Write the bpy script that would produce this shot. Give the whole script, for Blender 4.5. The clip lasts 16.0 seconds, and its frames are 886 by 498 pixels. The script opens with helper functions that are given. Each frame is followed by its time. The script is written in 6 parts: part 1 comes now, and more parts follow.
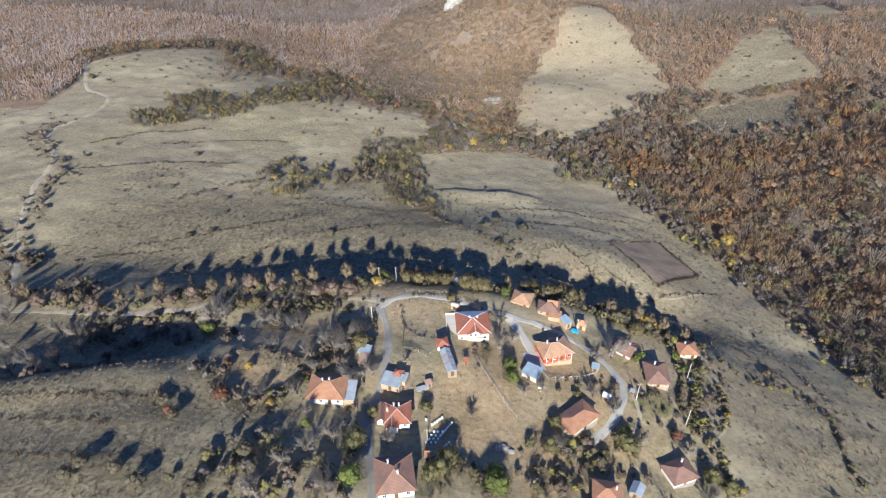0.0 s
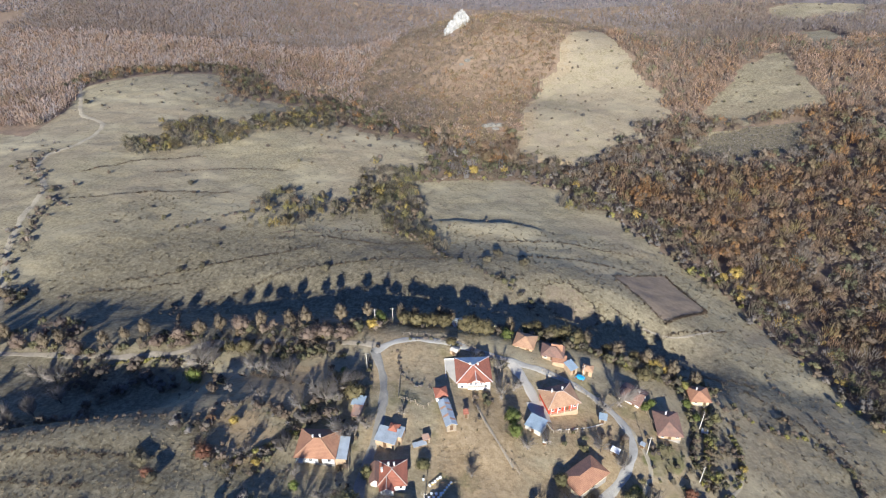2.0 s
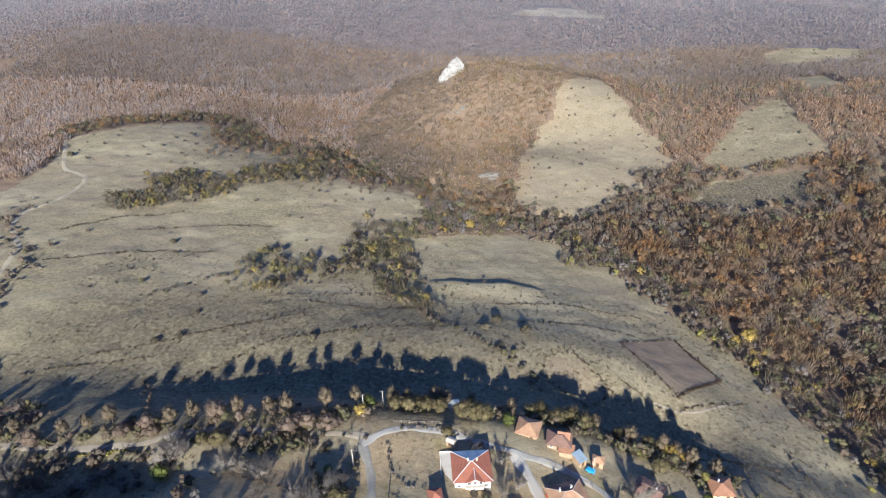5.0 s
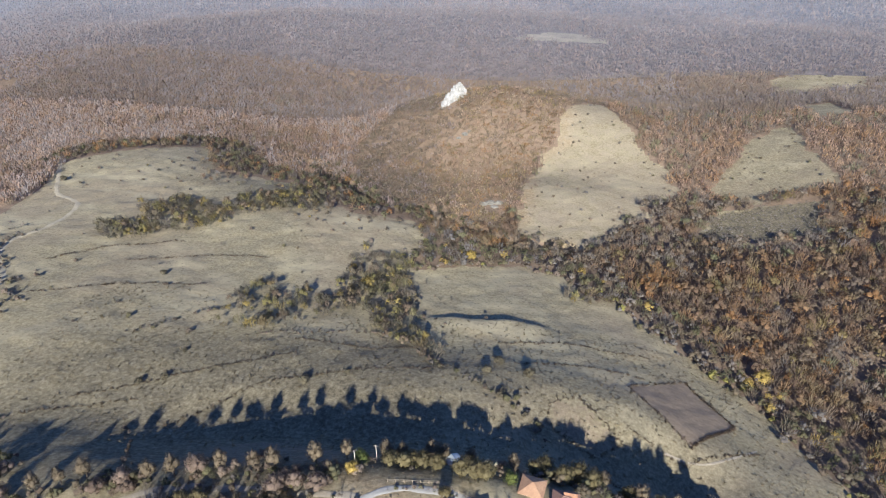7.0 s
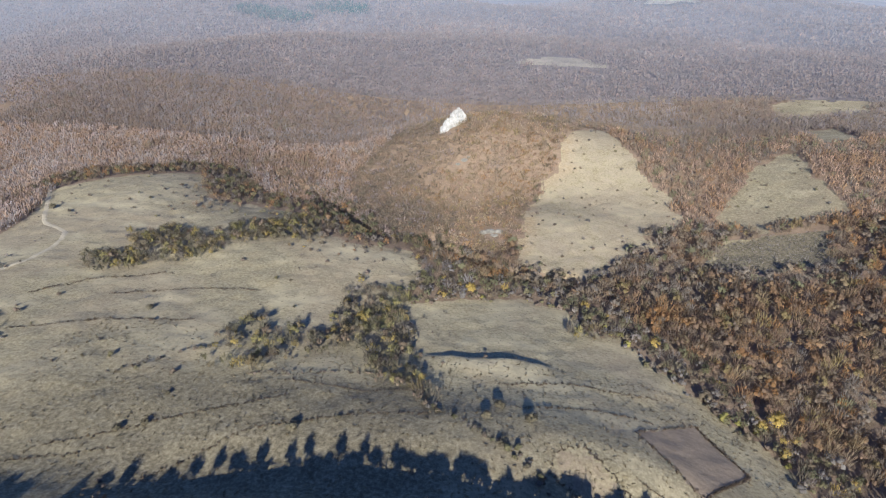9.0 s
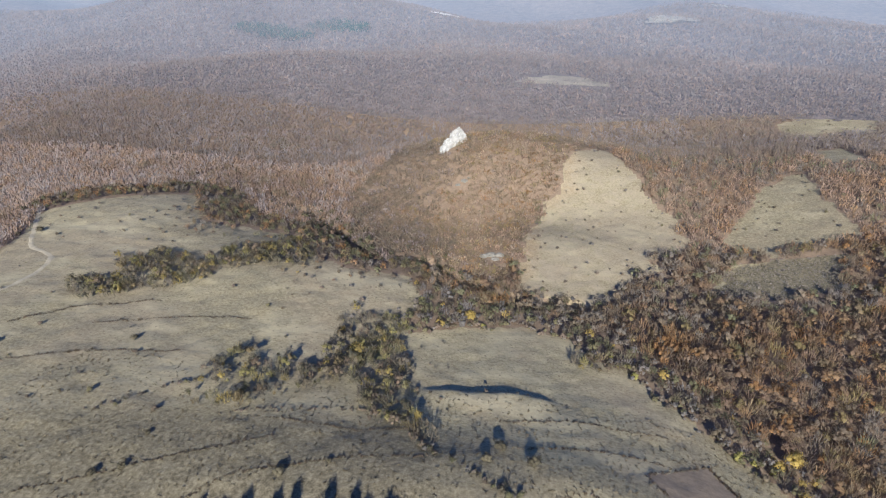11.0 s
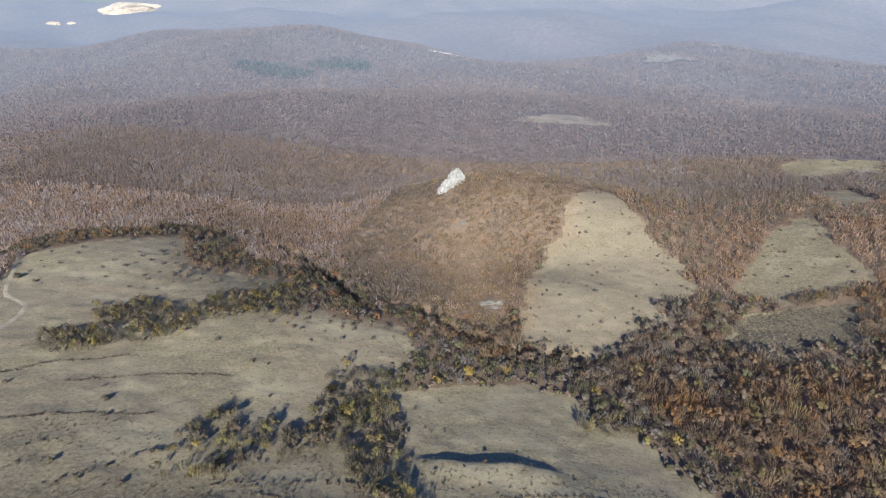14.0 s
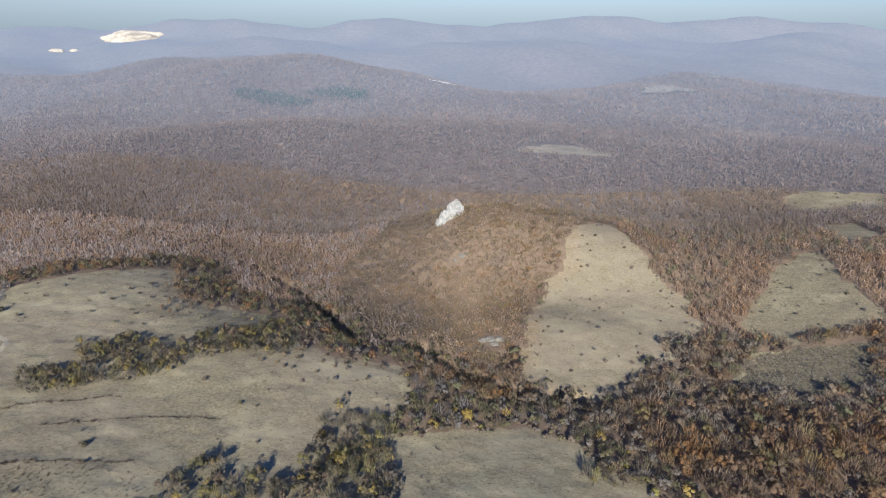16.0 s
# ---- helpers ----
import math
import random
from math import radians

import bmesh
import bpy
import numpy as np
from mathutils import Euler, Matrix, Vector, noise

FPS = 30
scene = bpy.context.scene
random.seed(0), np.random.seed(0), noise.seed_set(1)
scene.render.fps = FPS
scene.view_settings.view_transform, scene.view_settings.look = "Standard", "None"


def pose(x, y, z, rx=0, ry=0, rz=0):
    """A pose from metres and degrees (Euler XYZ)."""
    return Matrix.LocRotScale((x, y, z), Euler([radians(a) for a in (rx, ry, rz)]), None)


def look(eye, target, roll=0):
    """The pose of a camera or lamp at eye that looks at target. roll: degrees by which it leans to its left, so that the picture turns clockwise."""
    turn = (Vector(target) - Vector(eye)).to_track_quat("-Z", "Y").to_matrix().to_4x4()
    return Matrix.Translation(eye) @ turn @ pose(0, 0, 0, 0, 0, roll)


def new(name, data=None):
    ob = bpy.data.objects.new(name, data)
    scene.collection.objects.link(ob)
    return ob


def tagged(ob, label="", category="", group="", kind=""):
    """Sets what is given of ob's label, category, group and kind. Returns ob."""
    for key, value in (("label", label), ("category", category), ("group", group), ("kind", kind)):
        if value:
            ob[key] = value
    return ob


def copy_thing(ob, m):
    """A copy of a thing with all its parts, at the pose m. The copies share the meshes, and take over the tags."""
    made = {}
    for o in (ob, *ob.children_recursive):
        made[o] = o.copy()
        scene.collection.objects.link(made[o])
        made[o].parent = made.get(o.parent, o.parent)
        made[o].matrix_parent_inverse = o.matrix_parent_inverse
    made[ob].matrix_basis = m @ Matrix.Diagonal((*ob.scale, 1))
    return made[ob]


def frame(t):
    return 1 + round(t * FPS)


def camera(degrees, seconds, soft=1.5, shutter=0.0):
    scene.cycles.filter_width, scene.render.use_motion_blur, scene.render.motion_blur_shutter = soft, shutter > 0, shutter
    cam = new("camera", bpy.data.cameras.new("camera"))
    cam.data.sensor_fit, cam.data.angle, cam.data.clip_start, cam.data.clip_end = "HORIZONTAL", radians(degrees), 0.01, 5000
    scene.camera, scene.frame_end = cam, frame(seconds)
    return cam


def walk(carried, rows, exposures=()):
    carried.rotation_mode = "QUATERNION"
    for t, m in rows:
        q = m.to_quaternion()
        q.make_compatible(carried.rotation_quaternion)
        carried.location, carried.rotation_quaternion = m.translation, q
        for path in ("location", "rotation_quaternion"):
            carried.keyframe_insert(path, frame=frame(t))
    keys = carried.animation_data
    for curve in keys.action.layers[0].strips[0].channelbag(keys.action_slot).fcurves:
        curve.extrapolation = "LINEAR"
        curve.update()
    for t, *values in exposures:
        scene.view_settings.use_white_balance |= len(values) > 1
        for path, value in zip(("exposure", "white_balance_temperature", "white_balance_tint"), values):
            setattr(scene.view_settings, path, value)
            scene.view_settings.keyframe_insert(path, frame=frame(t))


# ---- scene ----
cam = camera(70.0, 16.0, 1.15)
PATH = [
    (0, (2.243, -7.625, 135.598), (2.044, -5.541, 134.053), -0.5),
    (0.5, (2.049, -4.697, 135.662), (1.849, -2.603, 134.134), -0.4),
    (1, (1.830, -1.668, 135.755), (1.630, 0.437, 134.242), -0.5),
    (1.5, (1.624, 1.538, 135.870), (1.422, 3.652, 134.371), -0.4),
    (2, (1.429, 4.844, 135.987), (1.227, 6.969, 134.503), -0.4),
    (2.5, (1.223, 8.207, 136.130), (1.022, 10.344, 134.663), -0.4),
    (3, (0.975, 11.658, 136.262), (0.773, 13.806, 134.811), -0.3),
    (3.5, (0.750, 15.171, 136.374), (0.549, 17.329, 134.937), -0.3),
    (4, (0.572, 18.734, 136.435), (0.370, 20.903, 135.015), -0.2),
    (4.2, (0.511, 20.155, 136.443), (0.321, 22.337, 135.039), -0.7),
    (6.5, (-0.090, 36.366, 136.591), (-0.295, 38.601, 135.281), -0.1),
    (7, (-0.208, 39.835, 136.608), (-0.413, 42.084, 135.320), -0.1),
    (7.5, (-0.325, 43.329, 136.616), (-0.530, 45.590, 135.350), -0.0),
    (8, (-0.445, 46.807, 136.583), (-0.651, 49.079, 135.337), -0.0),
    (8.5, (-0.516, 50.327, 136.512), (-0.724, 52.610, 135.283), 0.0),
    (9, (-0.539, 53.914, 136.395), (-0.747, 56.203, 135.180), 0.0),
    (11.5, (-0.438, 71.872, 134.711), (-0.655, 74.199, 133.572), 0.0),
    (12, (-0.355, 75.408, 134.549), (-0.572, 77.744, 133.429), 0.0),
    (12.5, (-0.303, 78.906, 134.415), (-0.523, 81.254, 133.318), -0.0),
    (13, (-0.415, 82.371, 134.326), (-0.634, 84.728, 133.251), 0.0),
    (13.5, (-0.641, 85.808, 134.289), (-0.861, 88.175, 133.237), 0.1),
    (14, (-0.954, 89.148, 134.287), (-1.173, 91.525, 133.259), 0.1),
    (14.5, (-1.269, 92.339, 134.310), (-1.487, 94.728, 133.306), 0.2),
    (15, (-1.599, 95.468, 134.349), (-1.817, 97.868, 133.371), 0.3),
    (15.5, (-1.992, 98.623, 134.402), (-2.206, 101.033, 133.450), 0.3),
    (16, (-2.349, 101.832, 134.454), (-2.564, 104.251, 133.527), 0.5),
]
walk(cam, [(t, look(eye, goal, roll)) for t, eye, goal, roll in PATH], ((0, 0.87, 6250, 10), (8, 0.85, 6250, 10), (12, 0.68, 6270, 10), (16, 0.51, 6300, 10)))

# ---- light ----
SUN_EL, SUN_AZ = 26.5, -2.5  # height of the sun; degrees by which the shadows swing west of +y
world = bpy.data.worlds.new("sky")
scene.world = world
world.use_nodes = True
wn = world.node_tree
sky = wn.nodes.new("ShaderNodeTexSky")
sky.sky_type, sky.sun_disc = "NISHITA", False
sky.sun_elevation, sky.sun_rotation = radians(SUN_EL), radians(180 + SUN_AZ)
sky.dust_density, sky.air_density, sky.ozone_density = 0.2, 1.0, 2.5
tone = wn.nodes.new("ShaderNodeMix")
tone.data_type, tone.blend_type = "RGBA", "MULTIPLY"
tone.inputs[0].default_value, tone.inputs[7].default_value = 1.0, (0.71, 0.95, 1.58, 1)
wn.links.new(sky.outputs[0], tone.inputs[6])
wn.links.new(tone.outputs[2], wn.nodes["Background"].inputs[0])
wn.nodes["Background"].inputs[1].default_value = 0.056
sun_data = bpy.data.lights.new("sun", "SUN")
sun_data.energy, sun_data.angle, sun_data.color = 5.0, radians(0.6), (1.0, 0.975, 0.905)
sun = new("sun", sun_data)
sun.matrix_world = look((0, 0, 300), (-math.sin(radians(-SUN_AZ)) * 300, math.cos(radians(SUN_AZ)) * 300, 300 - 300 * math.tan(radians(SUN_EL))))


# ---- materials ----
def material(name, rough=0.8, metal=0.0):
    m = bpy.data.materials.new(name)
    m.use_nodes = True
    b = m.node_tree.nodes["Principled BSDF"]
    b.inputs["Roughness"].default_value, b.inputs["Metallic"].default_value = rough, metal
    b.inputs["Specular IOR Level"].default_value = 0.25
    return m, m.node_tree, b


def noise_node(nt, scale, detail=4.0, rough=0.55, vec=None):
    n = nt.nodes.new("ShaderNodeTexNoise")
    n.inputs["Scale"].default_value, n.inputs["Detail"].default_value, n.inputs["Roughness"].default_value = scale, detail, rough
    if vec is not None:
        nt.links.new(vec, n.inputs["Vector"])
    return n.outputs["Fac"]


def ramp(nt, fac, stops):
    r = nt.nodes.new("ShaderNodeValToRGB")
    while len(r.color_ramp.elements) < len(stops):
        r.color_ramp.elements.new(0.5)
    for e, (p, c) in zip(r.color_ramp.elements, stops):
        e.position, e.color = p, (c if len(c) == 4 else (*c, 1))
    nt.links.new(fac, r.inputs[0])
    return r.outputs[0]


def mix(nt, fac, a, b, mode="MIX"):
    n = nt.nodes.new("ShaderNodeMix")
    n.data_type, n.blend_type = "RGBA", mode
    for sock, v in ((n.inputs[0], fac), (n.inputs[6], a), (n.inputs[7], b)):
        if isinstance(v, bpy.types.NodeSocket):
            nt.links.new(v, sock)
        elif isinstance(v, (int, float)):
            sock.default_value = v
        else:
            sock.default_value = (*v, 1)
    return n.outputs[2]


def maths(nt, op, a, b=0.0):
    n = nt.nodes.new("ShaderNodeMath")
    n.operation = op
    for sock, v in zip(n.inputs, (a, b)):
        if isinstance(v, bpy.types.NodeSocket):
            nt.links.new(v, sock)
        else:
            sock.default_value = v
    return n.outputs[0]


def coords(nt, scale=(1, 1, 1), turn=0.0):
    tc, mp = nt.nodes.new("ShaderNodeTexCoord"), nt.nodes.new("ShaderNodeMapping")
    mp.inputs["Scale"].default_value, mp.inputs["Rotation"].default_value = scale, (0, 0, radians(turn))
    nt.links.new(tc.outputs["Object"], mp.inputs["Vector"])
    return mp.outputs[0]


def bump(nt, bsdf, fac, strength, dist):
    n = nt.nodes.new("ShaderNodeBump")
    n.inputs["Strength"].default_value, n.inputs["Distance"].default_value = strength, dist
    nt.links.new(fac, n.inputs["Height"])
    nt.links.new(n.outputs[0], bsdf.inputs["Normal"])


def attribute(nt, name):
    n = nt.nodes.new("ShaderNodeAttribute")
    n.attribute_name = name
    return n


def plain(name, colour, rough=0.8, metal=0.0, vary=0.25, scale=2.0, relief=0.0, second=None):
    """A surface of one colour with grain and stains."""
    m, nt, b = material(name, rough, metal)
    v = coords(nt)
    fine, wide = noise_node(nt, scale * 8, 5, 0.6, v), noise_node(nt, scale, 3, 0.5, v)
    dark = tuple(c * (1 - vary) for c in colour)
    light = tuple(min(1, c * (1 + vary)) for c in (second or colour))
    base = mix(nt, 0.45, ramp(nt, fine, [(0.3, dark), (0.7, light)]), ramp(nt, wide, [(0.35, dark), (0.65, light)]))
    nt.links.new(base, b.inputs["Base Color"])
    if relief:
        bump(nt, b, fine, 0.6, relief)
    return m


def ground_material():
    m, nt, b = material("ground", 0.95)
    v = coords(nt)
    c = attribute(nt, "cover")
    sep = nt.nodes.new("ShaderNodeSeparateColor")
    nt.links.new(c.outputs["Color"], sep.inputs[0])
    wood, pale, tilled, green = sep.outputs[0], sep.outputs[1], sep.outputs[2], c.outputs["Alpha"]
    wide, mid, fine = noise_node(nt, 0.017, 5, 0.6, v), noise_node(nt, 0.13, 6, 0.7, v), noise_node(nt, 0.62, 6, 0.8, v)
    streak = noise_node(nt, 0.5, 5, 0.65, coords(nt, (0.30, 0.9, 1), 7))
    furrow = noise_node(nt, 0.9, 4, 0.6, coords(nt, (0.22, 1.2, 1), -12))
    grass = mix(nt, 0.45, ramp(nt, mid, [(0.36, (0.220, 0.179, 0.102)), (0.5, (0.304, 0.257, 0.152)), (0.64, (0.380, 0.326, 0.198))]),
                ramp(nt, fine, [(0.38, (0.125, 0.098, 0.055)), (0.49, (0.295, 0.246, 0.148)), (0.62, (0.450, 0.386, 0.245))]))
    grass = mix(nt, ramp(nt, wide, [(0.42, (0, 0, 0)), (0.58, (0.60, 0.60, 0.60))]), grass, mix(nt, fine, (0.150, 0.112, 0.074), (0.390, 0.318, 0.212)))
    faded = noise_node(nt, 0.045, 4, 0.55, coords(nt, (0.6, 1.2, 1), 15))
    grass = mix(nt, ramp(nt, faded, [(0.50, (0, 0, 0)), (0.64, (0.55, 0.55, 0.55))]), grass, (0.425, 0.365, 0.232))
    lines = maths(nt, "MAXIMUM", streak, maths(nt, "SUBTRACT", furrow, 0.02))
    grass = mix(nt, ramp(nt, lines, [(0.52, (0, 0, 0)), (0.64, (0.24, 0.24, 0.24))]), grass, (0.170, 0.130, 0.085))
    spot = nt.nodes.new("ShaderNodeTexVoronoi")
    spot.inputs["Scale"].default_value = 0.42
    nt.links.new(v, spot.inputs["Vector"])
    tuft = maths(nt, "MULTIPLY", maths(nt, "LESS_THAN", spot.outputs["Distance"], 0.22), maths(nt, "GREATER_THAN", mid, 0.47))
    grass = mix(nt, maths(nt, "MULTIPLY", tuft, 0.55), grass, (0.120, 0.090, 0.062))
    sward_shade = attribute(nt, "sward_shade").outputs["Fac"]
    rank = mix(nt, 0.6, ramp(nt, mid, [(0.36, (0.105, 0.085, 0.048)), (0.64, (0.222, 0.186, 0.112))]), ramp(nt, fine, [(0.40, (0.048, 0.040, 0.026)), (0.50, (0.150, 0.126, 0.082)), (0.62, (0.300, 0.258, 0.174))]))
    grass = mix(nt, ramp(nt, maths(nt, "ADD", sward_shade, maths(nt, "MULTIPLY", maths(nt, "SUBTRACT", mid, 0.5), 1.3)), [(0.25, (0, 0, 0)), (0.75, (0.9, 0.9, 0.9))]), grass, rank)
    earth = mix(nt, 0.5, ramp(nt, mid, [(0.36, (0.275, 0.192, 0.098)), (0.64, (0.430, 0.316, 0.172))]), ramp(nt, fine, [(0.38, (0.160, 0.112, 0.062)), (0.62, (0.450, 0.342, 0.210))]))
    bald = attribute(nt, "trodden").outputs["Fac"]
    grass = mix(nt, ramp(nt, maths(nt, "ADD", bald, maths(nt, "MULTIPLY", maths(nt, "SUBTRACT", mid, 0.5), 1.4)), [(0.30, (0, 0, 0)), (0.75, (1, 1, 1))]), grass, earth)
    soil = mix(nt, 0.4, ramp(nt, streak, [(0.3, (0.160, 0.118, 0.082)), (0.7, (0.290, 0.222, 0.154))]),
               ramp(nt, fine, [(0.3, (0.130, 0.096, 0.066)), (0.7, (0.310, 0.240, 0.166))]))
    litter = mix(nt, 0.5, ramp(nt, mid, [(0.38, (0.180, 0.128, 0.086)), (0.62, (0.275, 0.196, 0.130))]),
                 ramp(nt, fine, [(0.38, (0.150, 0.106, 0.070)), (0.62, (0.300, 0.214, 0.142))]))
    stone = mix(nt, 0.5, ramp(nt, mid, [(0.3, (0.200, 0.156, 0.100)), (0.7, (0.370, 0.306, 0.205))]),
                ramp(nt, fine, [(0.3, (0.150, 0.116, 0.074)), (0.7, (0.400, 0.332, 0.225))]))
    lush = ramp(nt, fine, [(0.3, (0.080, 0.085, 0.028)), (0.7, (0.190, 0.180, 0.066))])
    ragged = maths(nt, "MULTIPLY", maths(nt, "SUBTRACT", mid, 0.5), 0.9)
    edge = lambda s: ramp(nt, maths(nt, "ADD", s, ragged), [(0.36, (0, 0, 0)), (0.64, (1, 1, 1))])
    col = mix(nt, edge(tilled), grass, soil)
    col = mix(nt, edge(pale), col, stone)
    col = mix(nt, edge(green), col, lush)
    col = mix(nt, edge(wood), col, litter)
    nt.links.new(col, b.inputs["Base Color"])
    bump(nt, b, maths(nt, "ADD", maths(nt, "MULTIPLY", fine, 0.5), mid), 0.65, 0.65)
    return m


def leaf_material(name):
    m, nt, b = material(name, 0.85)
    v = coords(nt)
    tint = attribute(nt, "tint").outputs["Color"]
    f, g = noise_node(nt, 0.9, 4, 0.6, v), noise_node(nt, 2.6, 4, 0.7, v)
    bump(nt, b, g, 0.9, 0.55)
    f = maths(nt, "ADD", maths(nt, "MULTIPLY", f, 0.4), maths(nt, "MULTIPLY", g, 0.6))
    info = nt.nodes.new("ShaderNodeObjectInfo")
    tint = mix(nt, 1.0, tint, ramp(nt, info.outputs["Random"], [(0.0, (0.85, 0.82, 0.80)), (1.0, (1.18, 1.15, 1.12))]), "MULTIPLY")
    col = mix(nt, 1.0, tint, ramp(nt, f, [(0.36, (1.05, 1.04, 1.03)), (0.5, (1.35, 1.34, 1.33)), (0.64, (1.58, 1.57, 1.56))]), "MULTIPLY")
    nt.links.new(col, b.inputs["Base Color"])
    see_through(nt, b, col, 0.38)
    return m


def see_through(nt, b, col, share):
    """Thin leaves pass some of the light on."""
    thin, both = nt.nodes.new("ShaderNodeBsdfTranslucent"), nt.nodes.new("ShaderNodeMixShader")
    nt.links.new(col, thin.inputs["Color"])
    both.inputs[0].default_value = share
    nt.links.new(b.outputs[0], both.inputs[1])
    nt.links.new(thin.outputs[0], both.inputs[2])
    out = [n for n in nt.nodes if n.type == "OUTPUT_MATERIAL"][0]
    nt.links.new(both.outputs[0], out.inputs["Surface"])


def backdrop_material(name, own, leafy=False):
    """Far hills and woods, their haze painted as a blue glow growing with y."""
    m, nt, b = material(name, 1.0)
    v = coords(nt)
    f, g = noise_node(nt, 0.055, 6, 0.7, v), noise_node(nt, 0.0045, 4, 0.6, v)
    own = own or attribute(nt, "tint").outputs["Color"]
    col = mix(nt, ramp(nt, g, [(0.4, (0, 0, 0)), (0.6, (0.45, 0.45, 0.45))]), own, (0.150, 0.116, 0.098))
    col = mix(nt, 1.0, col, ramp(nt, f, [(0.34, (0.72, 0.72, 0.72)), (0.66, (1.12, 1.12, 1.12))]), "MULTIPLY")
    nt.links.new(col, b.inputs["Base Color"])
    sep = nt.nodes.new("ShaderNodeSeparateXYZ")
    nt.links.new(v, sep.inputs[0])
    # painted haze: emission starts at y = 640 and strengthens with distance
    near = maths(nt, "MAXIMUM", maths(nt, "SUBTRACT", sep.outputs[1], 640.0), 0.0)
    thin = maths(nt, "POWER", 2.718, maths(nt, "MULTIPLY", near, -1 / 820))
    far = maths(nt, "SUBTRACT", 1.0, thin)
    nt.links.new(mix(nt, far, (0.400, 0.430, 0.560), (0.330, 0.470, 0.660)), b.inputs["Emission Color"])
    if leafy:
        see_through(nt, b, col, 0.3)
    else:
        bump(nt, b, f, 0.9, 9.0)
    nt.links.new(maths(nt, "MULTIPLY", far, HAZE_GLOW), b.inputs["Emission Strength"])
    return m


HAZE_GLOW = 0.40
M_GROUND, M_LEAF = ground_material(), leaf_material("foliage")
M_LANE = plain("dull_asphalt", (0.265, 0.245, 0.205), 0.9, 0, 0.22, 0.5, 0.01)
M_ROAD = plain("asphalt_worn", (0.37, 0.345, 0.295), 0.9, 0, 0.2, 0.5, 0.01)
M_DRIVE = plain("pale_concrete_drive", (0.44, 0.40, 0.335), 0.9, 0, 0.12, 0.4)
# dirt darkened in its base colour, standing in for tree shade on the track
M_TRACK = plain("shaded_track", (0.30, 0.255, 0.19), 0.95, 0, 0.25, 0.4, 0.03)
M_DIRT = plain("dirt_track", (0.37, 0.315, 0.22), 0.95, 0, 0.2, 0.4, 0.03)


# ---- shape of the land ----
RISES = []


def rise(x, y, across, along, high):
    RISES.append((x, y, across, along, high))


rise(-26, 110.5, 71.5, 54.6, 15.2)  # village knoll
rise(-91, 65, 78, 65, 30.6)  # west shoulder
rise(52, 123.5, 58.5, 49.4, 10.4)  # east village spur
rise(-149.5, 143, 71.5, 58.5, 8.2)  # north-west slope
rise(-97.5, 234, 78, 54.6, 12.5)  # west pasture
rise(-195, 292.5, 84.5, 71.5, 14.3)  # far west pasture
rise(-26, 279.5, 71.5, 58.5, 9.5)  # middle field
rise(0, 214.5, 58.5, 32.5, 13.3)  # shaded bank
rise(78, 240.5, 58.5, 52, 12.5)  # east field
rise(32.5, 344.5, 65, 52, 0)  # gully end field
rise(208, 331.5, 78, 78, 0.4)  # oak wood hill
rise(136.5, 247, 52, 52, -16.2)  # stream hollow east
rise(123.5, 136.5, 65, 65, 9.2)  # south-east field
rise(-247, 487.5, 91, 65, 16.8)  # west knoll
rise(-97.5, 396.5, 65, 49.4, 16.4)  # round knoll
rise(-26, 611, 91, 78, 34.1)  # crag hill
rise(84.5, 624, 71.5, 78, 8.8)  # bare slope hill
rise(26, 520, 78, 45.5, -26)  # crag foot
rise(-143, 572, 78, 71.5, -22.2)  # hollow behind
rise(273, 585, 104, 91, 14)  # east ridge
rise(169, 468, 78, 71.5, -6.2)  # wood saddle
rise(-299, 364, 91, 91, 16)  # track rise
rise(-338, 182, 104, 104, 17.6)  # west side
rise(338, 260, 117, 117, 16.4)  # east side
rise(39, 435.5, 91, 39, -8.3)  # stream hollow
rise(-429, 546, 130, 130, 3.9)  # far west
rise(468, 546, 143, 143, 20.7)  # far east
rise(-78, 780, 169, 104, -19.6)  # back wood
rise(234, 780, 169, 104, -3)  # back wood east
rise(0, -52, 117, 104, 51.1)  # south
rise(-32.5, 158.6, 49.4, 20.8, 10.4)  # north crest
rise(26, 169, 45.5, 23.4, 5.3)  # crest east
rise(-260, 26, 117, 117, 42.2)  # south-west
rise(45.5, 487.5, 52, 36.4, 16.4)  # slope foot
rise(-49.4, 165.1, 71.5, 11.7, 4.5)  # lip of the village crest
rise(-26, 193.7, 97.5, 14.3, -5.9)  # steep bank behind it
rise(-119.6, 110.5, 54.6, 13, 3.9)  # lip of the west pasture
rise(-110.5, 133.9, 65, 13, -5.2)  # bank over the farm track
rise(-19.5, 650, 84.5, 41.6, 10.4)  # brow of the crag hill
rise(-26, 760.5, 169, 52, -13)  # hollow behind it
rise(-546, 936, 221, 156, 29)  # west spur
rise(-195, 988, 260, 143, 24)  # wood behind the crag
rise(429, 1040, 299, 156, 24)  # east wood
rise(-260, 1625, 620, 300, 27)  # broad hill
rise(650, 1690, 455, 260, 18)
rise(-780, 1950, 546, 338, 34)
rise(195, 2990, 910, 455, 55)  # far ridges
rise(-1170, 3250, 650, 455, 24)
rise(1560, 3120, 780, 520, 62)
rise(-300, 4500, 1300, 320, 104)  # skyline
rise(1700, 4500, 1200, 320, 112)
rise(-2600, 4500, 900, 300, 70)
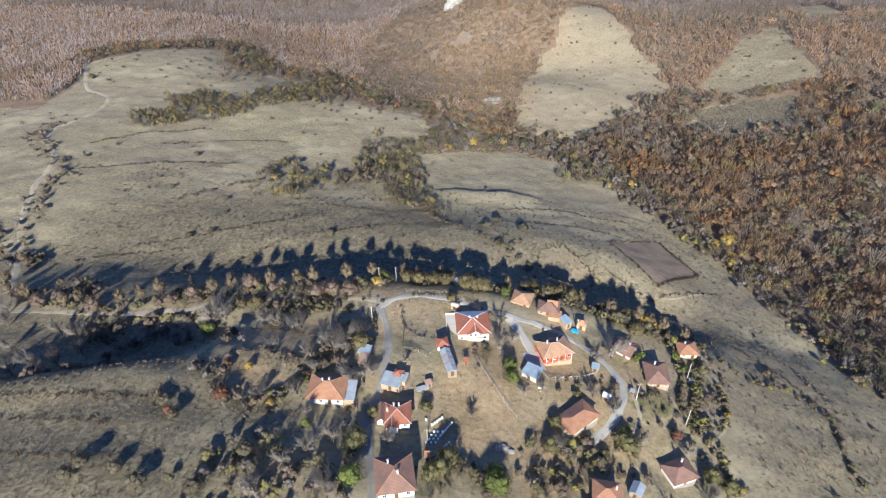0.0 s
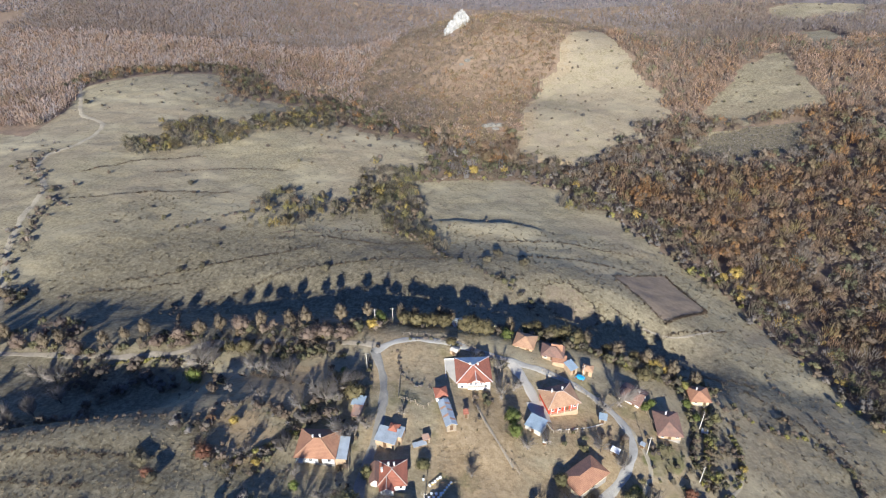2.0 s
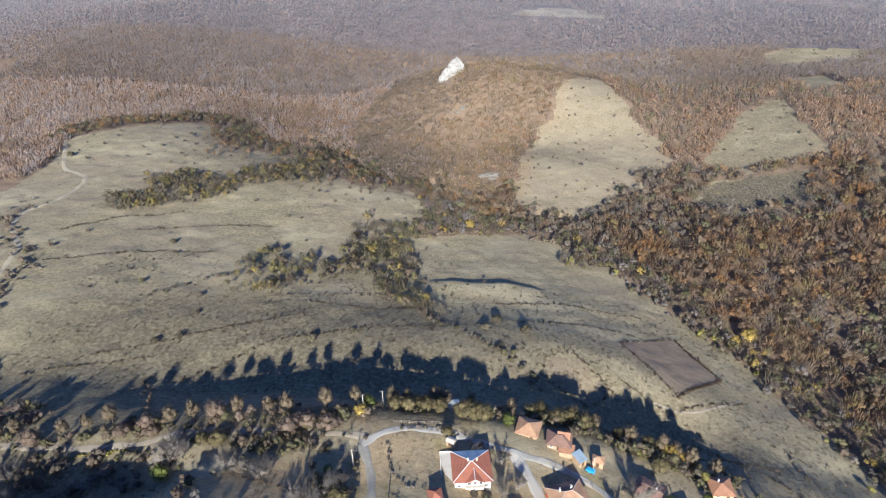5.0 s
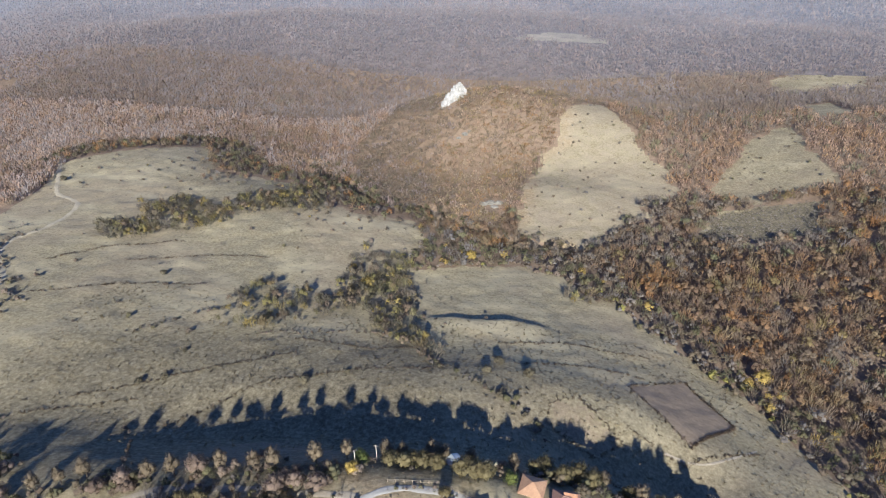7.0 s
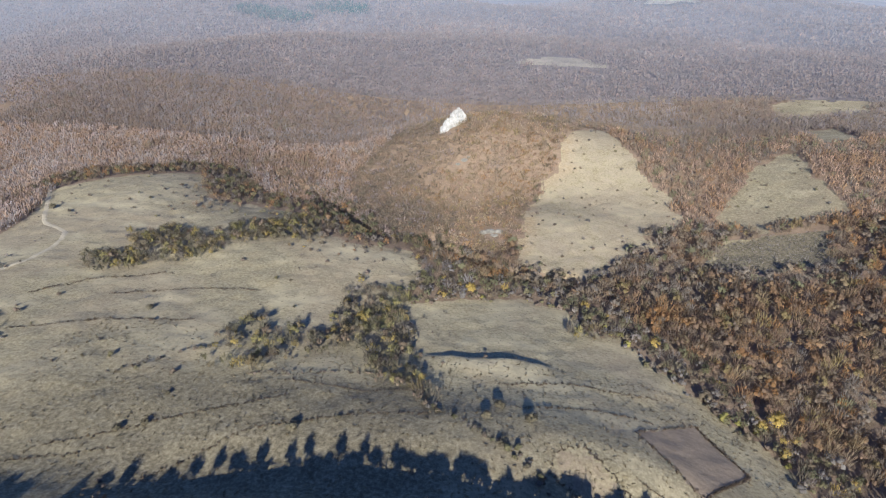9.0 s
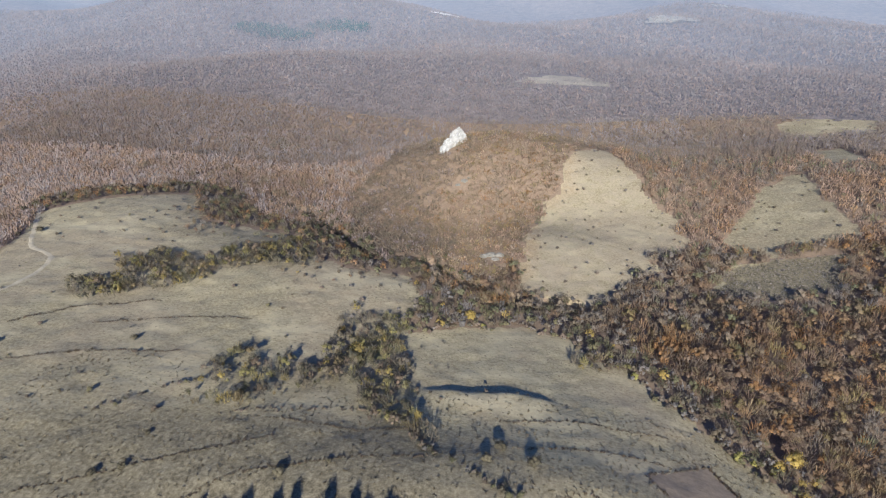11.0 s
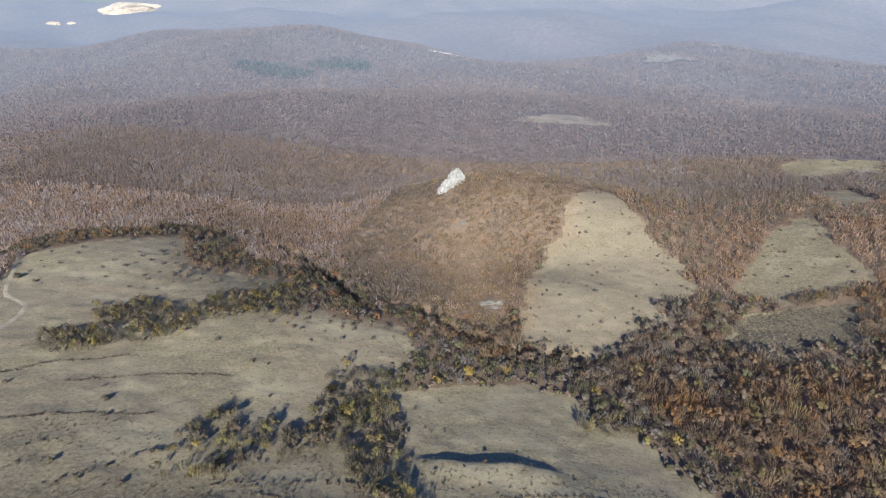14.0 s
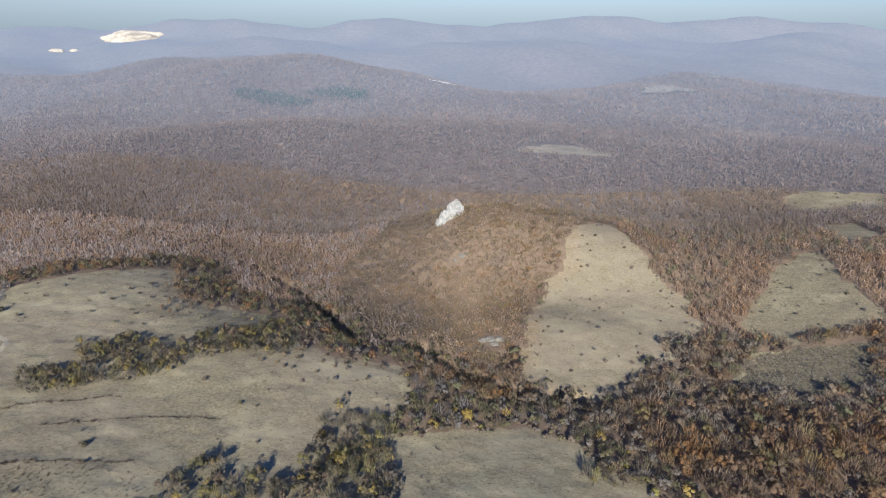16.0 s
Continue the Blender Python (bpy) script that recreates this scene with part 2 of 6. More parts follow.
# terraces of the village
rise(-66, 104, 17, 13, -0.8)
rise(-66, 128, 17, 13, 5.9)
rise(-40, 104, 17, 13, -1.6)
rise(-40, 128, 17, 13, 3.2)
rise(-14, 104, 17, 13, -0.8)
rise(-14, 128, 17, 13, 5.1)
rise(12, 104, 17, 13, 0.1)
rise(12, 128, 17, 13, 1.6)
rise(38, 104, 17, 13, -0.5)
rise(38, 128, 17, 13, 2.2)
rise(60, 104, 17, 13, 0.3)
rise(60, 128, 17, 13, 2.8)
rise(-40, 149, 18, 9, 1.0)
rise(-5, 149, 18, 9, -0.6)
rise(30, 149, 18, 9, 0.6)
rise(60, 149, 18, 9, 1.5)


def lumps(x, y, size):
    """Smooth random unevenness of about that size, from -1 to 1."""
    u, v = x / size, y / size
    i, j = np.floor(u), np.floor(v)
    f, g = u - i, v - j
    f, g = f * f * (3 - 2 * f), g * g * (3 - 2 * g)
    rnd = lambda a, b: np.modf(np.abs(np.sin(a * 12.9898 + b * 78.233) * 43758.5453))[0] * 2 - 1
    return (rnd(i, j) * (1 - f) + rnd(i + 1, j) * f) * (1 - g) + (rnd(i, j + 1) * (1 - f) + rnd(i + 1, j + 1) * f) * g


STREAM = [(-185.9, 553.8), (-156, 535.6), (-123.5, 497.9), (-89.7, 443.3), (-65, 439.4), (-48.1, 444.6), (-24.7, 416), (-1.3, 404.3), (27.3, 406.9), (52, 406.9)]


LIP_X, LIP_Y = (-215, -160, -128.7, -101.4, -84.5, -72.8), (92, 93, 96.2, 105.3, 112, 112)


def height(x, y):
    """Height of the land over the plan; x and y may be arrays."""
    x, y = np.asarray(x, float), np.asarray(y, float)
    z = np.full(np.broadcast(x, y).shape, -65.0)
    for a, b, c, d, h in RISES:
        z = z + h * np.exp(-(((x - a) / c) ** 2 + ((y - b) / d) ** 2) / 2)
    u = np.clip((np.hypot(x, y - 195) - 585) / 780, 0, 1)
    u = u * u * (3 - 2 * u)
    z = z + u * (12 * np.sin(x / 221 + y / 403) + 9 * np.sin(x / 124 - y / 182 + 2) + 5 * np.sin(x / 61 + y / 79) - 21)
    far = np.clip((np.hypot(x, y - 195) - 850) / 800, 0, 1)
    z = z + far * (15 * np.sin(x / 190 + 1.5 * np.sin(y / 370)) + 15 * np.sin(y / 190 + x / 500))
    # the stream's ravine
    z = z - 8.5 * np.exp(-(near_line(STREAM, x, y) / 7.5) ** 2)
    # a field bank that breaks off to the north
    brink = 289 + 0.02 * x + 1.2 * np.sin(x / 9)
    z = z + 4.0 * np.exp(-((x + 1) / 27) ** 4) * (0.5 - 0.5 * np.tanh((y - brink) / 1.1)) * np.exp(-((np.minimum(y, brink) - brink) / 16) ** 2)
    # the west pasture breaks off behind its lip
    d = y - np.interp(x, LIP_X, LIP_Y)
    fall = np.clip((d - 1) / 15, 0, 1)
    back = np.clip((d - 16) / 26, 0, 1)
    edge = np.clip((x + 240) / 40, 0, 1) * np.clip((-82 - x) / 18, 0, 1)
    z = z - 6.5 * edge * fall * fall * (3 - 2 * fall) * (1 - back * back * (3 - 2 * back)) + 1.2 * edge * np.exp(-((d + 2) / 7) ** 2)
    # the bank behind the east end of the village
    d = y - np.interp(x, (10, 40, 80), (177, 172, 166))
    fall, back = np.clip(d / 24, 0, 1), np.clip((d - 24) / 36, 0, 1)
    edge = np.clip((x - 8) / 22, 0, 1) * np.clip((98 - x) / 24, 0, 1)
    deep = np.interp(x, (10, 40, 65, 98), (4, 7.5, 10, 6))
    z = z - deep * edge * fall * fall * (3 - 2 * fall) * (1 - back * back * (3 - 2 * back)) + 1.3 * edge * np.exp(-((d + 3) / 8) ** 2)
    return z + 0.4 * lumps(x, y, 8.0) + 0.5 * lumps(x + 400, y, 31.0) + 0.34 * lumps(x, y + 700, 4.6)


def at(x, y):
    return float(height(x, y))


def inside(poly, x, y):
    """Which of the places lie in the outline."""
    res = np.zeros(np.shape(x), bool)
    for (x0, y0), (x1, y1) in zip(poly, poly[1:] + poly[:1]):
        if y0 != y1:
            res ^= ((y0 > y) != (y1 > y)) & (x < (x1 - x0) * (y - y0) / (y1 - y0) + x0)
    return res


def near_line(line, x, y):
    """Distance of the places from a line on the plan."""
    best = np.full(np.shape(x), 1e9)
    for (x0, y0), (x1, y1) in zip(line, line[1:]):
        dx, dy = x1 - x0, y1 - y0
        t = np.clip(((x - x0) * dx + (y - y0) * dy) / (dx * dx + dy * dy + 1e-9), 0, 1)
        best = np.minimum(best, np.hypot(x - x0 - t * dx, y - y0 - t * dy))
    return best


# outlines on the plan
OPEN_LAND = [(-336.7, 369.2), (-304.2, 358.8), (-306.8, 408.2), (-323.7, 458.9), (-297.7, 483.6), (-243.1, 523.9), (-208, 460.2), (-178.1, 462.8), (-132.6, 460.2), (-113.1, 417.3),
             (-92.3, 397.8), (-53.3, 404.3), (-39, 374.4), (-46.8, 349.7), (-44.2, 338), (-15.6, 353.6), (18.2, 366.6), (46.8, 356.2), (48.1, 339.3), (68.9, 332.8), (76.7, 314.6),
             (98.8, 283.4), (120.9, 258.7), (128.7, 231.4), (141.7, 206.7), (144.3, 178.1), (152.1, 163.8), (195, 78), (325, -78), (390, -520), (-780, -520), (-780, 260)]
WOOD_BAND = [(-223.6, 332.8), (-224.9, 348.4), (-209.3, 362.7), (-222.3, 382.2), (-208, 396.5), (-178.1, 391.3), (-172.9, 410.8), (-148.2, 425.1), (-132.6, 444.6), (-110.5, 409.5),
             (-122.2, 390), (-161.2, 377), (-174.2, 360.1), (-197.6, 344.5)]
GULLY_WOOD = [(-119.6, 258.7), (-127.4, 271.7), (-122.2, 292.5), (-104, 297.7), (-87.1, 302.9), (-79.3, 334.1), (-68.9, 349.7), (-46.8, 345.8), (-37.7, 291.2), (-24.7, 258.7), (-16.9, 237.9),
              (-27.3, 240.5), (-48.1, 261.3), (-68.9, 282.1), (-89.7, 267.8), (-104, 257.4)]
THICKET = [(37.7, 336.7), (45.5, 347.1), (66.3, 344.5), (65, 331.5), (39, 326.3)]
BARE_SLOPE = [(57.2, 609.7), (75.4, 624), (102.7, 638.3), (113.1, 588.9), (130, 544.7), (139.1, 495.3), (135.2, 483.6), (113.1, 470.6), (85.8, 440.7), (65, 412.1), (46.8, 412.1), (7.8, 418.6),
              (19.5, 460.2), (29.9, 536.9), (48.1, 557.7), (57.2, 566.8)]
EAST_MEADOW = [(158.6, 491.4), (184.6, 529.1), (232.7, 595.4), (256.1, 600.6), (249.6, 542.1), (252.2, 496.6), (248.3, 486.2), (222.3, 487.5), (188.5, 478.4)]
HIGH_MEADOW = [(308.1, 804.7), (364, 839.8), (430.3, 826.8), (404.3, 778.7), (347.1, 763.1), (309.4, 751.4)]
SIDE_MEADOW = [(322.4, 630.5), (287.3, 621.4), (297.7, 690.3), (338, 703.3)]
FAR_PATCH = [(36.4, 972.4), (87.1, 981.5), (143, 936), (136.5, 917.8), (40.3, 936)]
GREY_SCRUB = [(133.9, 427.7), (161.2, 468), (192.4, 470.6), (240.5, 471.9), (219.7, 430.3), (180.7, 421.2)]
DARK_PLOT = [(57.3, 246.1), (87.3, 264.3), (101.4, 238.0), (76.4, 215.5), (65.1, 234.2)]
CRAG_HILL = [(-97.5, 448.5), (-52, 429), (0, 418.6), (19.5, 460.2), (29.9, 536.9), (48.1, 557.7), (57.2, 609.7), (104, 643.5), (52, 689), (-78, 689), (-130, 572)]
PLOTS = [[(-10.1, 114.6), (-2.5, 118.9), (6.0, 115.3), (11.7, 106.8), (6.6, 97.2), (-0.8, 89.4), (-6, 99.8)], [(-78.2, 137.4), (-62.7, 134.5), (-57.8, 141.4), (-46.6, 143.4), (-45.2, 133.9), (-46.3, 123.8), (-51.6, 116.8), (-60.7, 120.7), (-69.6, 120.7)],
         [(-71.7, 115.8), (-63.2, 117.2), (-55.2, 112.5), (-52.8, 109.7), (-54.3, 103.1), (-58.3, 98.8), (-65.9, 100.3), (-69.9, 107.9)], [(23.7, 222.7), (35.4, 226.8), (50.0, 210.8), (39.6, 203.0), (22.2, 211.5)],
         [(-98.4, 180.3), (-69.4, 190.7), (-39.6, 182), (-40.6, 166.4), (-66.8, 162.1), (-87, 165.1)]]
EAST_PLOT = [(88.9, 156.7), (110.9, 153.1), (116.1, 128.4), (114.1, 110.6), (75.0, 100.6), (70.8, 114.6), (78.9, 130.5)]
GREENS = [[(48.2, 128.7), (54.5, 133.1), (62.3, 130.5), (61.9, 124.0), (51.8, 118.5), (46.2, 121.4)], [(-68.8, 317.1), (-53.7, 335), (-46.7, 330.5), (-49.5, 309.3), (-62.8, 302.1)]]
MEADOWS = [BARE_SLOPE, EAST_MEADOW, HIGH_MEADOW, SIDE_MEADOW, FAR_PATCH]


def ragged(x, y):
    """The places pushed about a little, for uneven edges."""
    return x + 6 * lumps(x, y, 19.0) + 3 * lumps(x, y + 33, 7.0), y + 6 * lumps(x + 77, y, 19.0) + 3 * lumps(x + 55, y, 7.0)


def is_wood(x, y):
    w = ~inside(OPEN_LAND, x, y)
    x, y = ragged(x, y)
    for p in MEADOWS:
        w &= ~inside(p, x, y)
    for p in (WOOD_BAND, GULLY_WOOD, THICKET):
        w |= inside(p, x, y)
    return w


def part(name, bm, mat, parent, label=""):
    me = bpy.data.meshes.new(name)
    bm.to_mesh(me)
    bm.free()
    me.materials.append(mat)
    ob = new(name, me)
    ob.parent = parent
    if label:
        ob["label"] = label
    return ob


def arrays_mesh(name, verts, faces, mat, smooth=False):
    """A mesh from arrays of places and of equal-sided faces."""
    me = bpy.data.meshes.new(name)
    n, k = faces.shape
    me.vertices.add(len(verts))
    me.vertices.foreach_set("co", verts.astype(np.float32).ravel())
    me.loops.add(n * k)
    me.loops.foreach_set("vertex_index", faces.astype(np.int32).ravel())
    me.polygons.add(n)
    me.polygons.foreach_set("loop_start", np.arange(0, n * k, k, dtype=np.int32))
    if smooth:
        me.polygons.foreach_set("use_smooth", np.ones(n, bool))
    me.update(calc_edges=True)
    me.materials.append(mat)
    return me


def spaced(inner, step, outer, grow):
    a, s = [inner], step
    while a[-1] < outer:
        s *= grow
        a.append(a[-1] + s)
    return a[1:]


def sheet(name, xs, ys, mat, lift=0.0):
    X, Y = np.meshgrid(xs, ys)
    nx, ny = len(xs), len(ys)
    i = (np.arange(ny - 1)[:, None] * nx + np.arange(nx - 1)[None, :]).ravel()
    f = np.stack([i, i + 1, i + nx + 1, i + nx], 1)
    Z = height(X, Y) + lift
    me = arrays_mesh(name, np.stack([X.ravel(), Y.ravel(), Z.ravel()], 1), f, mat, True)
    return me, X.ravel(), Y.ravel()


core = list(np.arange(-310, 310.1, 2.5))
side = spaced(310, 2.2, 2400, 1.07)
xs = [-v for v in reversed(side)] + core + side
ys = [-v for v in reversed(spaced(60, 4, 1100, 1.25))] + list(np.arange(-60, 832, 2.5))
me, gx, gy = sheet("ground", xs, ys, M_GROUND)
GROUND_END = ys[-1]
cov = np.zeros((len(gx), 4), np.float32)
cov[:, 0] = is_wood(gx, gy) & ~inside(OPEN_LAND, gx, gy) & ~inside(GREY_SCRUB, gx, gy)
cov[:, 1] = 0.50 * inside(BARE_SLOPE, *ragged(gx, gy))
cov[:, 2] = inside(DARK_PLOT, gx, gy)
cov[:, 2] = np.maximum(cov[:, 2], 0.50 * (inside(PLOTS[3], gx, gy) | inside(PLOTS[4], gx, gy)))
bald = np.exp(-((gx - 8) / 62) ** 4 - ((gy - 122) / 46) ** 4) * (0.68 + 0.24 * lumps(gx + 31, gy, 17.0) + 0.2 * lumps(gx, gy + 13, 7.0))
bald = np.maximum(bald, 0.95 * np.exp(-((gx - 1) / 14) ** 4 - ((gy - 112) / 21) ** 4))
bald = np.maximum(bald, 0.78 * (inside(PLOTS[1], gx, gy) | inside(PLOTS[2], gx, gy)))
bald = np.maximum(bald, 0.28 * inside(EAST_PLOT, gx, gy))
rim = np.exp(-(near_line(BARE_SLOPE[-6:] + BARE_SLOPE[:1], gx, gy) / 10) ** 2)
bald = np.maximum(bald, inside(BARE_SLOPE, *ragged(gx, gy)) * (0.22 + 0.5 * rim + 0.25 * lumps(gx, gy, 12.0)))
me.attributes.new("trodden", "FLOAT", "POINT").data.foreach_set("value", np.clip(bald, 0, 1).astype(np.float32))
damp = np.exp(-((gx - 5) / 75) ** 4 - ((gy - 118) / 55) ** 4) * (0.22 + 0.5 * lumps(gx + 90, gy, 11.0) + 0.2 * lumps(gx, gy, 5.0))
cov[:, 3] = np.clip(damp, 0, 0.4)
for p in GREENS:
    cov[:, 3] = np.maximum(cov[:, 3], 0.52 * inside(p, gx, gy))
for x, y, r in ((-2.6, 462.8, 13), (39, 447.2, 12), (-31.2, 569.4, 9)):
    cov[:, 1] = np.maximum(cov[:, 1], np.clip(1.4 - np.hypot(gx - x, gy - y) / r, 0, 1))
me.attributes.new("cover", "FLOAT_COLOR", "POINT").data.foreach_set("color", cov.ravel())
# dark rank grass on the lower fields, partly standing in for shadows
sw = np.clip(0.95 * np.exp(-((gx + 95) / 105) ** 4 - ((gy - 205) / 58) ** 4) + 0.55 * np.exp(-((gx - 70) / 60) ** 4 - ((gy - 205) / 40) ** 4), 0, 1)
sw = np.maximum(sw, 0.42 * np.exp(-((gx + 210) / 90) ** 4 - ((gy - 250) / 95) ** 4))
sw = np.maximum(sw, 0.8 * np.exp(-((gx + 130) / 85) ** 4 - ((gy - 80) / 38) ** 4))
# dark green-brown grass below the lip, with the bank's shade painted in
sw = np.maximum(sw, 0.95 * np.exp(-((gx + 150) / 55) ** 4 - ((gy - 128) / 26) ** 4))
sw = np.maximum(sw, 0.55 * np.exp(-((gx - 130) / 60) ** 4 - ((gy - 130) / 60) ** 4))
meads = inside(EAST_MEADOW, *ragged(gx, gy)) | inside(SIDE_MEADOW, gx, gy)
sw = np.maximum(sw, np.maximum(0.5 * meads, 1.0 * inside(GREY_SCRUB, *ragged(gx, gy))))
sw = np.maximum(sw, np.where(gy > 235, np.clip(0.22 + 0.28 * lumps(gx, gy, 44.0) + 0.18 * lumps(gx, gy + 90, 17.0), 0, 0.6), 0))
me.attributes.new("sward_shade", "FLOAT", "POINT").data.foreach_set("value", sw.astype(np.float32))
tagged(new("ground", me), "dry autumn grass, leaf litter and bare soil over rolling hills", "ground", kind="structure")

# the far sheet emits its own haze colour
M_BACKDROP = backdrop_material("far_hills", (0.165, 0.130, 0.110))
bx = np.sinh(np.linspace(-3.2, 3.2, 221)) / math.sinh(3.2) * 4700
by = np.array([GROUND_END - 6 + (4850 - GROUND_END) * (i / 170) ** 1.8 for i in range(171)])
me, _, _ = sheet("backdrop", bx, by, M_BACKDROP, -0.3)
tagged(new("backdrop", me), "wooded hills rolling to the horizon, haze painted as a glow", "hills", kind="structure")


def ribbon(name, line, width, mat, lift, label):
    """A road or track that follows the land."""
    pts = []
    for (x0, y0), (x1, y1) in zip(line, line[1:]):
        n = max(2, int(math.hypot(x1 - x0, y1 - y0) / 1.0))
        pts += [(x0 + (x1 - x0) * k / n, y0 + (y1 - y0) * k / n) for k in range(n)]
    p = np.array(pts + [line[-1]], float)
    for _ in range(60):
        p[1:-1] = (p[:-2] + 2 * p[1:-1] + p[2:]) / 4
    d = np.gradient(p, axis=0)
    d /= np.linalg.norm(d, axis=1)[:, None] + 1e-9
    nrm = np.stack([-d[:, 1], d[:, 0]], 1)
    cols = np.linspace(-1, 1, 7)
    wob = 1 + 0.14 * np.sin(np.arange(len(p)) * 0.7) + 0.1 * np.sin(np.arange(len(p)) * 0.23 + 2)
    rows = []
    for k, c in enumerate(cols):
        q = p + nrm * (c * width / 2 * wob)[:, None]
        z = height(q[:, 0], q[:, 1]) + lift * (1 - 2.2 * (abs(c) > 0.9)) 
        rows.append(np.stack([q[:, 0], q[:, 1], z], 1))
    v = np.stack(rows, 1).reshape(-1, 3)
    i = (np.arange(len(p) - 1)[:, None] * 7 + np.arange(6)[None, :]).ravel()
    me = arrays_mesh(name, v, np.stack([i, i + 7, i + 8, i + 1], 1), mat, True)
    return tagged(new(name, me), label, "road", kind="structure")


MAIN_ROAD = [(-34.4, 148.7), (-31.6, 154.3), (-24.5, 157.5), (-16.2, 158.7), (-7.6, 157.3), (0.9, 156.7), (9.3, 154.5), (17.7, 154.4), (24.4, 152.9), (29.8, 150.8), (34.2, 147.5), (39.1, 143.2), (43.3, 138.4), (46.3, 132.4),
             (47.0, 128.8), (45.1, 124.1), (42.2, 119.0), (39.5, 114.2), (35.4, 109.9), (30.2, 105.1)]
LANE = [(-34.4, 149.3), (-31.9, 145.1), (-29.5, 138.6), (-27.8, 128.6), (-27.1, 119.8), (-27.7, 112.6), (-28.4, 105.0), (-29.6, 100.3), (-29.6, 96.1), (-27.2, 90.9), (-23.4, 80.5), (-22, 66)]
DRIVE = [(9.3, 153.8), (12.7, 150.9), (15.1, 146.6), (16.1, 141.4), (17.2, 136.9), (19.0, 133.1)]
APRON = [(16.7, 139.2), (18.3, 134.8), (19.4, 131.3)]
WEST_TRACK = [(-33.6, 151.9), (-41.2, 152.6), (-50.4, 151.9), (-61.3, 153.9), (-71.2, 154.5), (-82.2, 155.4), (-90.1, 156.0), (-95.4, 154.6), (-100.6, 151.7), (-112.5, 149.9), (-125.3, 149.6), (-138.3, 149.5), (-150.8, 150.3), (-163.4, 150.8), (-176.2, 149.9), (-195, 153.4)]
HILL_TRACK = [(-182, 162.5), (-191.1, 178.1), (-208, 205.4), (-219.7, 222.3), (-232.7, 252.2), (-237.9, 276.9), (-245.7, 291.2), (-261.3, 305.5), (-270.4, 327.6), (-260, 338), (-258.7, 364), (-263.9, 383.5),
              (-288.6, 395.2), (-312, 432.9), (-328.9, 460.2)]
ribbon("road", MAIN_ROAD, 3.0, M_ROAD, 0.12, "worn pale asphalt road winding round the village")
ribbon("road", LANE, 3.0, M_LANE, 0.10, "dull grey village lane running down between the yards")
ribbon("road", APRON, 6.4, M_DRIVE, 0.19, "pale concrete apron before the garage")
ribbon("road", DRIVE, 4.2, M_DRIVE, 0.16, "pale concrete drive down to a tin-roofed garage")
ribbon("road", WEST_TRACK, 2.8, M_TRACK, 0.10, "dirt farm track along the hill")
ribbon("road", HILL_TRACK, 3.4, M_DIRT, 0.10, "pale dirt track climbing the pasture")


# ---- trees ----
ICO = [(math.cos(k * 1.2566) * 0.894, math.sin(k * 1.2566) * 0.894, 0.447) for k in range(5)] + [(math.cos(k * 1.2566 + 0.628) * 0.894, math.sin(k * 1.2566 + 0.628) * 0.894, -0.447) for k in range(5)]
ICO = np.array(ICO + [(0, 0, 1), (0, 0, -1)])
ICO_FACES = np.array([(k, (k + 1) % 5, 10) for k in range(5)] + [((k + 1) % 5, k, k + 5) for k in range(5)] + [(k + 5, (k + 1) % 5 + 5, (k + 1) % 5) for k in range(5)] + [((k + 1) % 5 + 5, k + 5, 11) for k in range(5)])


def unit(v):
    return v / (np.linalg.norm(v, axis=1)[:, None] + 1e-9)


